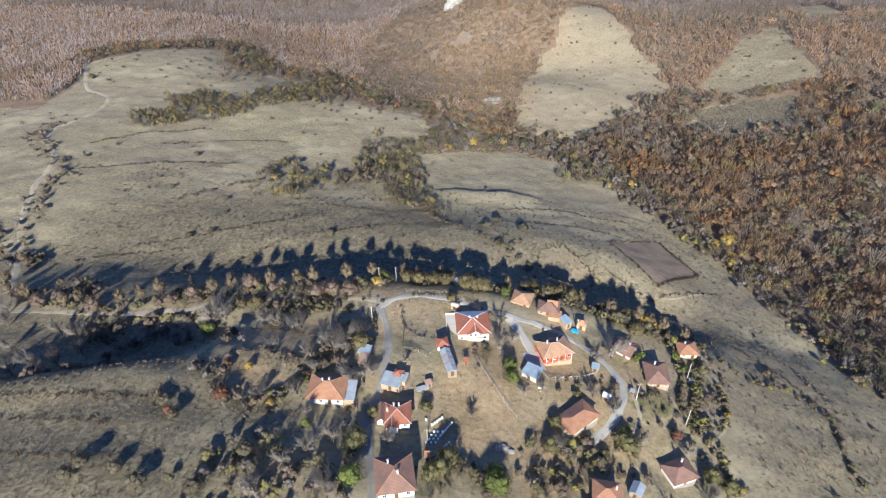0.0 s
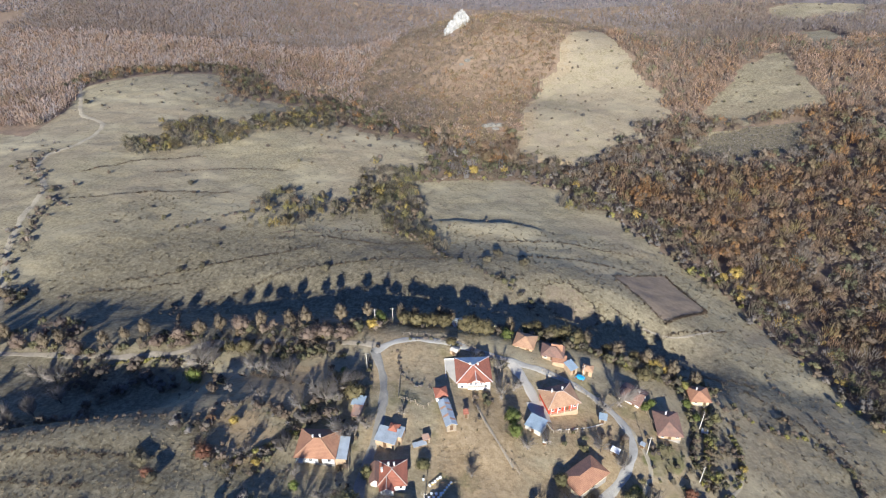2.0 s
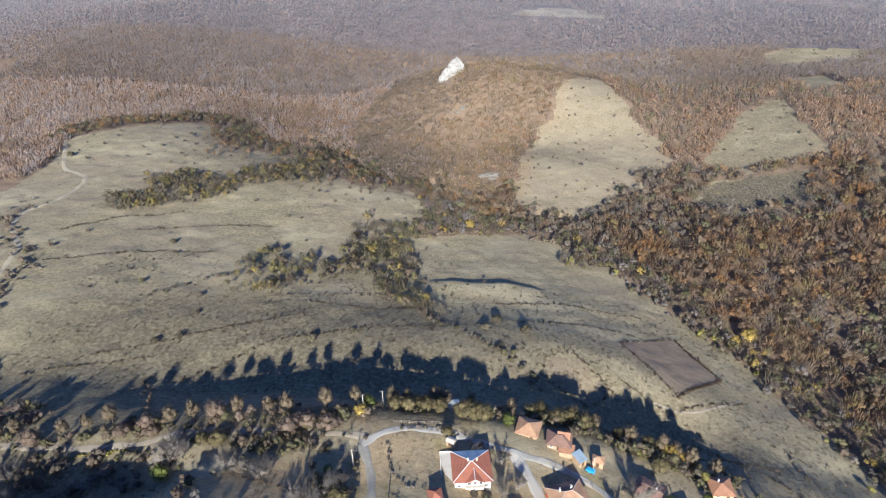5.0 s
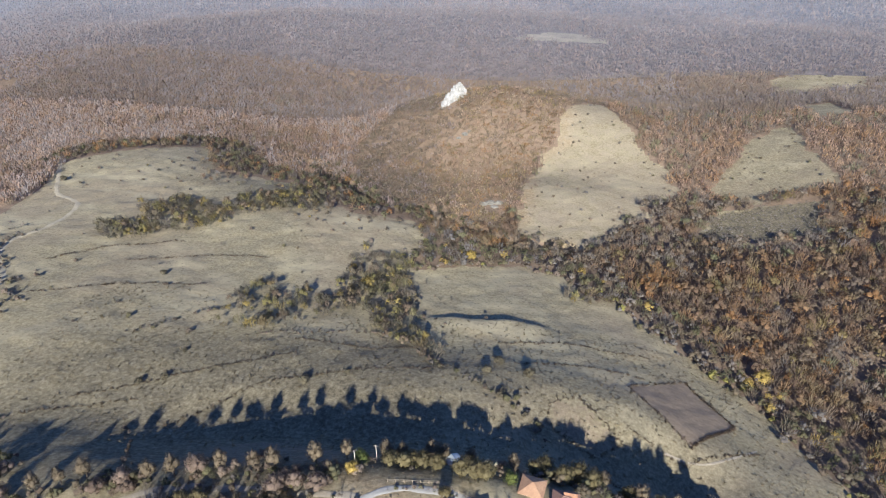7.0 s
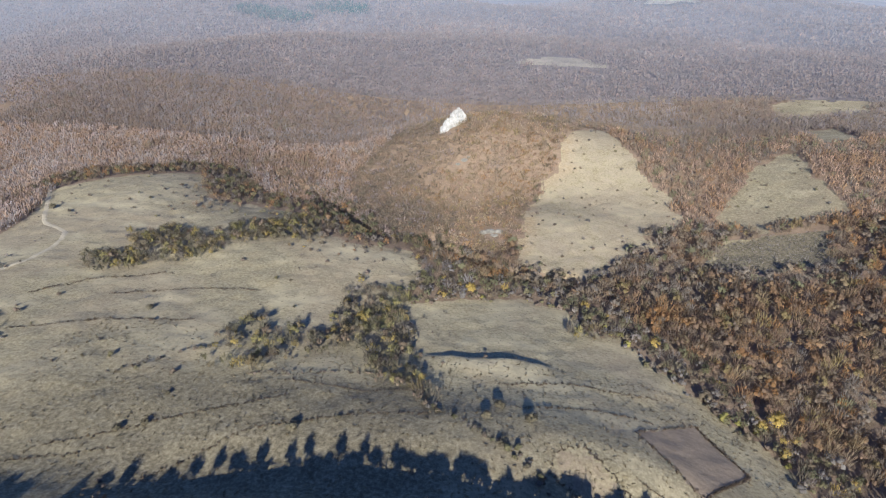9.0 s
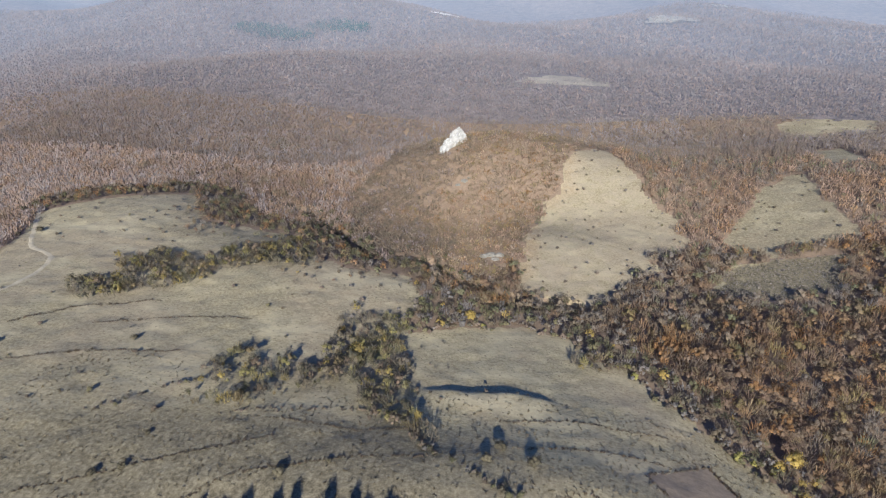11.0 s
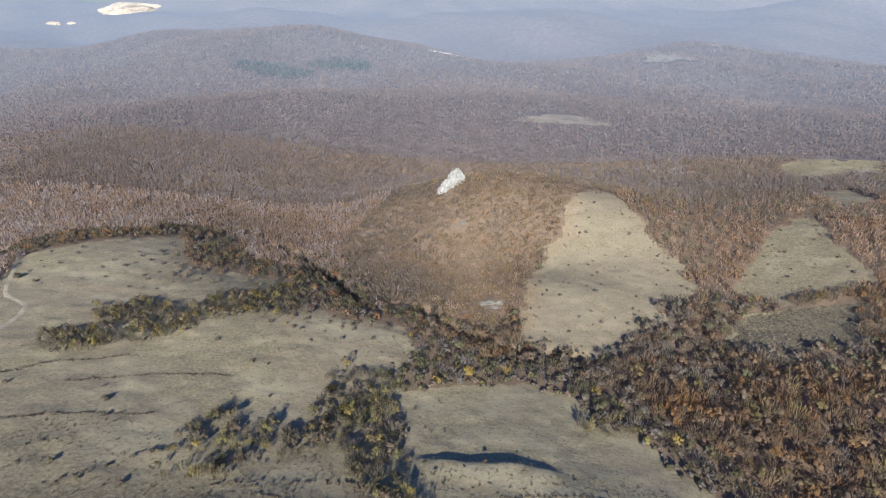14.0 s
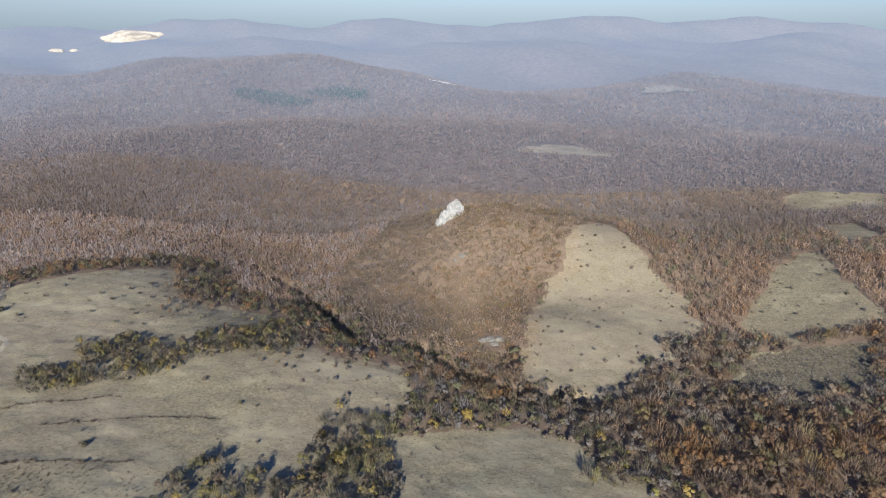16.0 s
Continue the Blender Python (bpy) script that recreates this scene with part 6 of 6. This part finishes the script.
# browner tiles on the rear slope: shade painted in by colour
ob, z0, e = house(25.1, 136.8, 20, 9.6, 7.4, 2.7, 1.9, "hip", M_RED_WALL, M_TILE_SAND, "red-painted house with sandy tile roof and white trim", back=M_TILE_BROWN, caps=M_MORTAR, flues=((-2.2, 0.9), (1.2, 1.0)), windows=4)
boxed("porch", M_TAN, ob, -4.6, 4.6, -4.4, -3.7, -2.0, z0 + 0.05, 0.03)
for k in range(5):
    boxed("porch_post", M_FRAME, ob, -4.4 + k * 2.15, -4.26 + k * 2.15, -4.36, -4.22, z0 + 0.05, e)
house(13.3, 162.5, -14, 6.2, 6.0, 2.3, 1.67, "hip", M_TAN, M_TILE_SAND, "small old mud-plastered house with sandy tile roof", flues=(), windows=2)
ob, z0, e = house(22.8, 159.1, -8, 6.6, 5.2, 2.3, 1.52, "hip", M_TAN, M_TILE_BROWN, "rambling old house with patched brown roofs", windows=3)
roof(ob, 3.4, 3.0, e + 0.5, 1.2, 0.25, "gable", M_TILE_ORANGE, cx=1.2, cy=1.2, walls=M_TILE_ORANGE)
boxed("loft", M_TAN, ob, -0.5, 2.9, -0.3, 2.7, e - 0.3, e + 0.5, 0.02)
roof(ob, 4.4, 2.6, e - 0.8, 0.7, 0.2, "mono", M_TILE_ORANGE, cx=2.4, cy=-3.2)
boxed("lean_to", M_TAN, ob, 0.4, 4.4, -4.3, -2.6, -1.5, e - 0.9, 0.02)
house(46.6, 146.5, -32, 6.8, 6.2, 2.3, 1.52, "gable", M_PLASTER, M_TILE_BROWN, "old house with sagging brown roof and whitewashed gable", windows=2, flues=((1.8, 0.3),))
house(57.1, 134.0, 0, 6.6, 8.6, 2.3, 1.67, "hip", M_TAN, M_TILE_BROWN, "long low house with dull brown hipped roof", windows=3, flues=((-0.4, 2.6),))
# rear slopes of the next two houses take darker tiles as painted shade
house(72.8, 155.7, 2, 6.0, 5.6, 2.3, 1.44, "hip", M_CREAM, M_TILE_ORANGE, "small cream house with orange hipped roof", back=M_TILE_BROWN, windows=2, flues=((-0.8, 0.9),))
house(31.3, 111.0, 42, 10.8, 6.2, 2.3, 1.3, "hip", M_CREAM, M_TILE_ORANGE, "long cream farmhouse with a rear roof slope darkened as shade", back=M_TILE_BROWN, windows=5, flues=())
ob, z0, e = house(58.4, 99.7, 24, 7.2, 6.0, 2.3, 1.6, "hip", M_PLASTER, M_TILE_BROWN, "white house with brown pyramid roof", back=M_TILE_BROWN, caps=None, windows=3, flues=((1.6, 1.8),))
house(34.8, 87.4, -6, 6.6, 5.6, 2.2, 1.44, "hip", M_TAN, M_TILE_ORANGE, "low house with orange tiles among the scrub", windows=2, flues=((2.2, 0.6),))


def shed(x, y, turn, w, d, h, top, kind, wall, tile, label, name="shed", over=0.25):
    """An outbuilding; x, y is the middle of its plan."""
    ob = base_at(name, x, y, turn, label, "shed")
    boxed("wall", wall, ob, -w / 2, w / 2, -d / 2, d / 2, -2.0, h, 0.02)
    roof(ob, w, d, h, top, over, kind, tile, walls=wall)
    boxed("door", M_DARK_WOOD, ob, -0.45, 0.45, -d / 2 - 0.05, -d / 2 - 0.004, 0.05, min(1.95, h - 0.15), 0.01)
    return ob


ob = shed(16.4, 128.1, -28, 4.8, 4.2, 2.4, 0.5, "mono", M_CONCRETE, M_BLUE_TIN, "concrete garage with flat blue-grey tin roof", "garage")
for k in range(7):
    boxed("roof_rib", M_TIN, ob, -2.3 + k * 0.77, -2.25 + k * 0.77, -2.3, -2.24, 2.36, 2.44)
shed(-11.6, 131.9, 16, 3.4, 3.6, 2.6, 1.1, "hip", M_PLASTER, M_TILE_RED, "small outbuilding with red tile roof")
ob = shed(-9.0, 124.0, 20, 2.8, 9.0, 2.2, 0.8, "gable_y", M_WOOD, M_TIN, "long shed roofed in pale tin streaked with rust")
for k, (y0, side) in enumerate(((-3.2, 1), (-1.6, -1), (0.2, 1), (1.4, -1), (2.6, 1))):
    slab("rust_sheet", [(0.05 * side, y0, 3.03), (0.05 * side, y0 + 0.7, 3.03), (1.6 * side, y0 + 0.7, 2.16), (1.6 * side, y0, 2.16)][::side], 0.03, M_RUST_TIN, ob, "rusted tin sheet" if k == 0 else "")
shed(-3.9, 126.0, 10, 1.3, 1.4, 1.8, 0.4, "mono", M_WOOD, M_TILE_RED, "tiny hen house with red roof", "hen_house", 0.12)
ob = shed(-24.2, 113.5, -12, 5.4, 4.2, 2.4, 0.7, "mono", M_TAN, M_TIN, "barn with pale tin roof beside the lane", "barn")
roof(ob, 2.6, 2.8, 2.9, 1.0, 0.15, "hip", M_TILE_RED, cx=0.9, cy=2.6)
boxed("annex", M_TAN, ob, -0.3, 2.1, 1.4, 3.9, -1.5, 2.9, 0.02)
boxed("annex", M_TAN, ob, 2.3, 3.7, 0.6, 3.6, -1.5, 2.2, 0.02)
roof(ob, 1.4, 3.0, 2.2, 0.4, 0.12, "mono", M_TIN, cx=3.0, cy=2.1)
shed(-34.1, 124.3, -8, 3.2, 3.0, 2.3, 0.4, "mono", M_WOOD, M_BLUE_TIN, "grey tin-roofed shed in the bushes")
shed(-33.9, 120.7, -4, 2.2, 3.4, 1.9, 0.3, "mono", M_WOOD, M_RUST_TIN, "dark tumbledown shed with loose tin")
shed(-9.4, 175.5, 38, 4.4, 2.8, 2.3, 0.9, "gable_y", M_WOOD, M_TIN, "bright tin-roofed hut behind the crest", "hut")
shed(-9.1, 153.7, -25, 2.4, 1.9, 1.9, 0.4, "gable", M_TAN, M_CONCRETE, "small pale hut below the lane", "hut", 0.15)
shed(-11.4, 89.7, 4, 1.5, 1.5, 2.2, 0.5, "mono", M_PLASTER, M_TILE_ORANGE, "whitewashed outhouse with tiled roof", "outhouse", 0.15)
shed(39.2, 124.3, -28, 2.4, 1.6, 1.5, 0.3, "mono", M_WOOD, M_HIVE_W, "low pen with a white sheet roof", "pen", 0.1)
shed(37.1, 136.4, -12, 2.0, 2.0, 1.7, 0.3, "mono", M_WOOD, M_BLUE_TIN, "lean-to with blue-grey tin among scrap timber")
shed(18.7, 122.8, -8, 0.9, 1.3, 1.1, 0.35, "gable_y", M_HIVE_W, M_HIVE_W, "small white dog kennel", "kennel", 0.08)
shed(28.8, 155.9, 36, 2.6, 3.4, 2.5, 0.6, "mono", M_TAN, M_BLUE_TIN, "tin-roofed shed by the lane")
shed(34.6, 157.1, -14, 3.2, 2.8, 2.4, 1.0, "hip", M_TAN, M_TILE_SAND, "small tan hut with tile roof", "hut")
shed(43.9, 93.9, -28, 3.0, 3.6, 2.3, 0.9, "gable_y", M_WOOD, M_TIN, "wooden shed with grey tin on one side")
shed(-14.1, 115.4, 22, 1.8, 1.6, 1.6, 0.3, "mono", M_WOOD, M_RUST_TIN, "little coop roofed in rusty tin", "coop", 0.1)
shed(-15.6, 113.6, 24, 3.6, 1.2, 0.7, 0.2, "mono", M_WOOD, M_TIN, "low woodpile covered with tin", "woodpile", 0.1)
shed(70.6, 142.2, -20, 1.8, 1.3, 1.2, 0.25, "mono", M_WOOD, M_TIN, "low box with pale tin lid", "storage_box", 0.1)
shed(47.9, 128.8, -30, 1.4, 1.1, 1.3, 0.25, "mono", M_WOOD, M_TIN, "roadside box with tin lid", "storage_box", 0.1)


def tarpaulin(x, y, turn):
    ob = base_at("covered_cart", x, y, turn, "cart under a bright blue tarpaulin", "cart")
    bm = bmesh.new()
    bmesh.ops.create_grid(bm, x_segments=12, y_segments=8, size=0.5)
    for v in bm.verts:
        u, w = v.co.x * 2, v.co.y * 2
        edge = max(abs(u), abs(w))
        v.co = (u * 1.5, w * 0.85, 1.15 - 0.7 * max(0, edge - 0.75) / 0.25 + 0.05 * math.sin(u * 6 + w * 3))
    part("tarpaulin", bm, M_BLUE, ob, "bright blue crumpled tarpaulin")
    boxed("bed", M_WOOD, ob, -1.4, 1.4, -0.75, 0.75, 0.5, 0.75, 0.02)
    for sx in (-0.9, 0.9):
        for sy in (-0.85, 0.85):
            bm = bmesh.new()
            bmesh.ops.create_cone(bm, segments=14, radius1=0.4, radius2=0.4, depth=0.12, cap_ends=True, matrix=Matrix.Translation((sx, sy, 0.38)) @ Matrix.Rotation(radians(90), 4, "X"))
            part("wheel", bm, M_DARK_WOOD, ob)


tarpaulin(31.8, 153.3, -28)


def hive(x, y, turn, mat, label):
    ob = base_at("beehive", x, y, turn, label, "beehive", "hives in the bee yard")
    boxed("body", mat, ob, -0.26, 0.26, -0.24, 0.24, 0.14, 0.62, 0.015)
    boxed("lid", M_HIVE_W, ob, -0.31, 0.31, -0.29, 0.29, 0.62, 0.72, 0.02, "flat white lid")
    boxed("landing_board", M_WOOD, ob, -0.2, 0.2, -0.40, -0.25, 0.14, 0.18)
    for u in (-0.2, 0.2):
        boxed("stand", M_WOOD, ob, u - 0.04, u + 0.04, -0.2, 0.2, -0.2, 0.14)
    return ob


for k in range(12):
    hive(-12.4 + (k % 3) * 1.15 + (k // 3) * 0.5, 95.6 + (k // 3) * 1.35 + (k % 3) * 0.3, 20, M_HIVE_W, "white-painted beehive with a flat lid in the grass")
for k in range(6):
    hive(-8.6 + k * 0.45, 99.6 + k * 0.85, 25, M_HIVE_Y, "yellow-painted beehive in a row")
for k in range(5):
    hive(-8.8 + k * 0.55, 93.6 + k * 0.85, 28, M_HIVE_B, "grey-blue beehive in a row")
for k in range(5):
    hive(-11.6 + k * 0.6, 101.9 + k * 0.7, 35, M_HIVE_Y if k % 2 else M_HIVE_W, "yellow or white beehive beside a bush")
hive(-13.4, 103.2, 10, M_HIVE_B, "blue-grey beehive standing apart")


def utility_pole(x, y, h, turn):
    ob = base_at("utility_pole", x, y, turn, "slim pale concrete utility pole with a crossarm", "pole", "utility poles")
    bm = bmesh.new()
    bmesh.ops.create_cone(bm, segments=10, radius1=0.17, radius2=0.10, depth=h + 1, cap_ends=True, matrix=Matrix.Translation((0, 0, h / 2 - 0.5)))
    part("pole", bm, M_CONCRETE, ob)
    arm = boxed("crossarm", M_WOOD, ob, -0.7, 0.7, -0.05, 0.05, h - 0.5, h - 0.38, 0.01)
    for u in (-0.6, 0, 0.6):
        bm = bmesh.new()
        bmesh.ops.create_cone(bm, segments=8, radius1=0.05, radius2=0.03, depth=0.16, cap_ends=True, matrix=Matrix.Translation((u, 0, h - 0.3)))
        part("insulator", bm, M_PLASTER, arm)


for x, y, h, turn in ((-35.0, 140.5, 7.5, 20), (69.4, 143.6, 7.5, 60), (63.6, 121.4, 7.0, 30), (48.8, 126.3, 7.5, 10), (-32.1, 170.6, 6.5, 0), (32.7, 153.8, 6.0, 30), (-12.2, 95.5, 6.0, 0), (-36.8, 163.8, 7.0, 40)):
    utility_pole(x, y, h, turn)


def haystack(x, y, h):
    ob = base_at("haystack", x, y, 0, "pale conical haystack round a pole", "haystack", "haystacks")
    bm = bmesh.new()
    bmesh.ops.create_icosphere(bm, subdivisions=3, radius=1)
    for v in bm.verts:
        k = (v.co.z + 1) / 2
        n = 1 + 0.12 * noise.noise(v.co * 3 + Vector((x, y, 0)))
        r = (0.95 - 0.75 * k ** 1.4) * n * h * 0.42
        a = math.atan2(v.co.y, v.co.x)
        s = math.sqrt(max(0, 1 - v.co.z ** 2)) ** 0.35
        v.co = (math.cos(a) * r * s, math.sin(a) * r * s, k * h - 0.2)
    part("hay", bm, M_HAY, ob)
    boxed("pole", M_WOOD, ob, -0.05, 0.05, -0.05, 0.05, 0, h + 0.4)


for q in ((1, 178.1, 3.6), (3.8, 177.1, 3.4)):
    haystack(*q)


def fence(line, label, step=2.2, h=1.2):
    p = []
    for (x0, y0), (x1, y1) in zip(line, line[1:]):
        n = max(1, round(math.hypot(x1 - x0, y1 - y0) / step))
        p += [(x0 + (x1 - x0) * k / n, y0 + (y1 - y0) * k / n) for k in range(n)]
    p.append(line[-1])
    ob = tagged(new("fence"), label, "fence", "village fences")
    ob.location = (p[0][0], p[0][1], at(*p[0]))
    o = Vector(ob.location)
    rng = random.Random(len(p))
    for k, (x, y) in enumerate(p):
        q = Vector((x, y, at(x, y))) - o
        boxed("post", M_WOOD, ob, q.x - 0.07, q.x + 0.07, q.y - 0.07, q.y + 0.07, q.z - 0.4, q.z + h * rng.uniform(0.9, 1.2), 0.01)
        if k + 1 < len(p):
            r = Vector((p[k + 1][0], p[k + 1][1], at(*p[k + 1]))) - o
            for z in (0.45, 0.95):
                cap(q + Vector((0, 0, h * z - 0.05)), r + Vector((0, 0, h * z - 0.05 + rng.uniform(-0.06, 0.06))), 0.05, M_WOOD, ob).name = "rail"


for line, label in (([(-26.6, 158.7), (-13, 160.7), (-2.6, 156.8), (7.8, 153.9)], "leaning stake fence on the bank by the lane"),
                    ([(19.4, 153.1), (30.3, 148.9), (38.2, 141.0)], "stake fence between the lane and the red house"),
                    ([(18.5, 132.5), (21.6, 127.5), (30.5, 130.2), (37.0, 134.2)], "wooden fence round a grassy plot"),
                    ([(-24.9, 142.2), (-23.7, 129.0), (-18.5, 128.1)], "wooden paddock fence above the lane"),
                    ([(-23.7, 129.0), (-16.0, 126.3), (-13.6, 129.3)], "curved stake fence below the paddock"),
                    ([(-2.4, 133.2), (2.0, 123.8), (6.4, 117.5), (11.6, 110.7)], "thin fence running down the garden"),
                    ([(-32.8, 115.9), (-33.8, 109.0), (-32.4, 102.6)], "roadside stake fence by the orange roof"),
                    ([(46.2, 151.2), (52.1, 143.9), (53.7, 136.2)], "garden fence beside the brown roof")):
    fence(line, label)


def low_wall(line, h, thick, label):
    """A low concrete wall in short lengths along a line on the plan."""
    ob = tagged(new("retaining_wall"), label, "wall")
    ob.location = (line[0][0], line[0][1], at(*line[0]))
    o = Vector(ob.location)
    for (x0, y0), (x1, y1) in zip(line, line[1:]):
        n = max(1, round(math.hypot(x1 - x0, y1 - y0) / 2.4))
        for k in range(n):
            a = Vector((x0 + (x1 - x0) * k / n, y0 + (y1 - y0) * k / n, 0))
            c = Vector((x0 + (x1 - x0) * (k + 0.97) / n, y0 + (y1 - y0) * (k + 0.97) / n, 0))
            z = min(at(a.x, a.y), at(c.x, c.y)) - o.z
            s = (c - a).cross(Vector((0, 0, 1))).normalized() * thick / 2
            bm = bmesh.new()
            low = [bm.verts.new((p.x - o.x, p.y - o.y, z - 0.6)) for p in (a - s, c - s, c + s, a + s)]
            top = [bm.verts.new((p.x - o.x, p.y - o.y, z + h)) for p in (a - s, c - s, c + s, a + s)]
            bm.faces.new(top)
            for i in range(4):
                bm.faces.new((low[i], low[(i + 1) % 4], top[(i + 1) % 4], top[i]))
            bmesh.ops.recalc_face_normals(bm, faces=bm.faces)
            part("wall_panel", bm, M_CONCRETE, ob)


low_wall([(18.7, 133.0), (21.5, 128.6), (29.3, 131.5), (37.2, 135.1)], 0.35, 0.25, "low concrete edging below the red house")
ribbon("footpath", [(-1.9, 133.3), (2.0, 125.0), (5.9, 118.9), (9.9, 112.7)], 0.8, M_TRACK, 0.06, "trodden footpath down through the garden")
ribbon("footpath", [(69.1, 116.3), (77.1, 122.4), (81.2, 132.6), (79.3, 144.7)], 1.4, M_DIRT, 0.06, "trodden footpath round the east plot")
ribbon("footpath", [(66, 212), (80, 208), (96, 218), (106, 226)], 1.0, M_TRACK, 0.06, "trodden path between two fields")
ribbon("footpath", [(44.8, 136.1), (48.6, 128.0), (50.7, 120.6), (49.2, 115.8), (43.6, 110.8)], 1.6, M_DIRT, 0.06, "trodden path past the gardens")


# ---- rocks ----
def crag(name, x, y, parts, label, seed, mat=None):
    """Broken limestone: jagged blocks grown together, one mesh."""
    bm = bmesh.new()
    rng = random.Random(seed)
    for dx, dy, r, h in parts:
        got = bmesh.ops.create_icosphere(bm, subdivisions=4, radius=1)["verts"]
        off = Vector((rng.uniform(0, 50), rng.uniform(0, 50), 0))
        for v in got:
            p = v.co.copy()
            n = noise.ridged_multi_fractal(p * 1.3 + off, 0.9, 2.1, 5, 1.0, 2.0) * 0.22 + noise.noise(p * 4 + off) * 0.16
            s = 0.72 + n
            v.co = Vector((p.x * r * s + dx, p.y * r * 0.75 * s + dy, p.z * h * s + at(x + dx, y + dy) - at(x, y)))
    ob = tagged(new(name), label, "rock")
    ob.location = (x, y, at(x, y))
    part("rock_face", bm, mat or M_LIME, ob)


crag("crag", -42.9, 621.4, [(-7, -6, 4.5, 5), (-4, -2, 5, 9), (1, 2, 5.5, 13), (5, 5, 5, 14), (8.5, 7, 3.5, 10), (-8, -9, 3, 3)], "white limestone crag standing out of the hilltop scrub", 3)
crag("outcrop", -31.2, 569.4, [(-3, -2, 2.2, 1.3), (2, 2, 3, 1.8), (6, 4, 2, 1.2)], "small pale rock outcrop on the slope", 4, M_GREY_ROCK)
crag("outcrop", -2.6, 462.8, [(-6, 0, 3, 1.6), (-1, 2, 4, 2.0), (5, 2, 3.4, 1.8), (2, -3, 3, 1.2)], "grey-white rock patch at the foot of the hill", 5, M_GREY_ROCK)
crag("outcrop", -65, 442, [(0, 0, 2.4, 1.4), (3, 1, 1.6, 1.0)], "little pale rock beside the stream", 6, M_GREY_ROCK)
crag("rubble", 8.1, 98.8, [(-1.6, 0, 1.2, 0.7), (0, 0.6, 1.5, 0.9), (1.8, -0.2, 1.2, 0.6)], "heap of rubble from a ruined wall", 7, M_STONE)


def quarry(x, y, w, d, h, label):
    bm = bmesh.new()
    bmesh.ops.create_icosphere(bm, subdivisions=4, radius=1)
    for v in bm.verts:
        n = 1 + 0.25 * noise.noise(v.co * 2.5)
        v.co = (v.co.x * w * n, v.co.y * d * n, v.co.z * h * n)
    ob = tagged(new("quarry"), label, "quarry")
    ob.location = (x, y, at(x, y - 0.9 * d))
    part("pale_face", bm, M_QUARRY, ob)


# pale stone with the painted haze glow over it
M_QUARRY = backdrop_material("pale_quarry", (0.75, 0.66, 0.52))
quarry(-2357, 4190, 240, 150, 70, "pale open quarry on far hills")
quarry(-2233, 3222, 40, 22, 13, "pale far clearing with roofs")
quarry(-2150, 3240, 24, 16, 12, "pale far clearing with roofs")
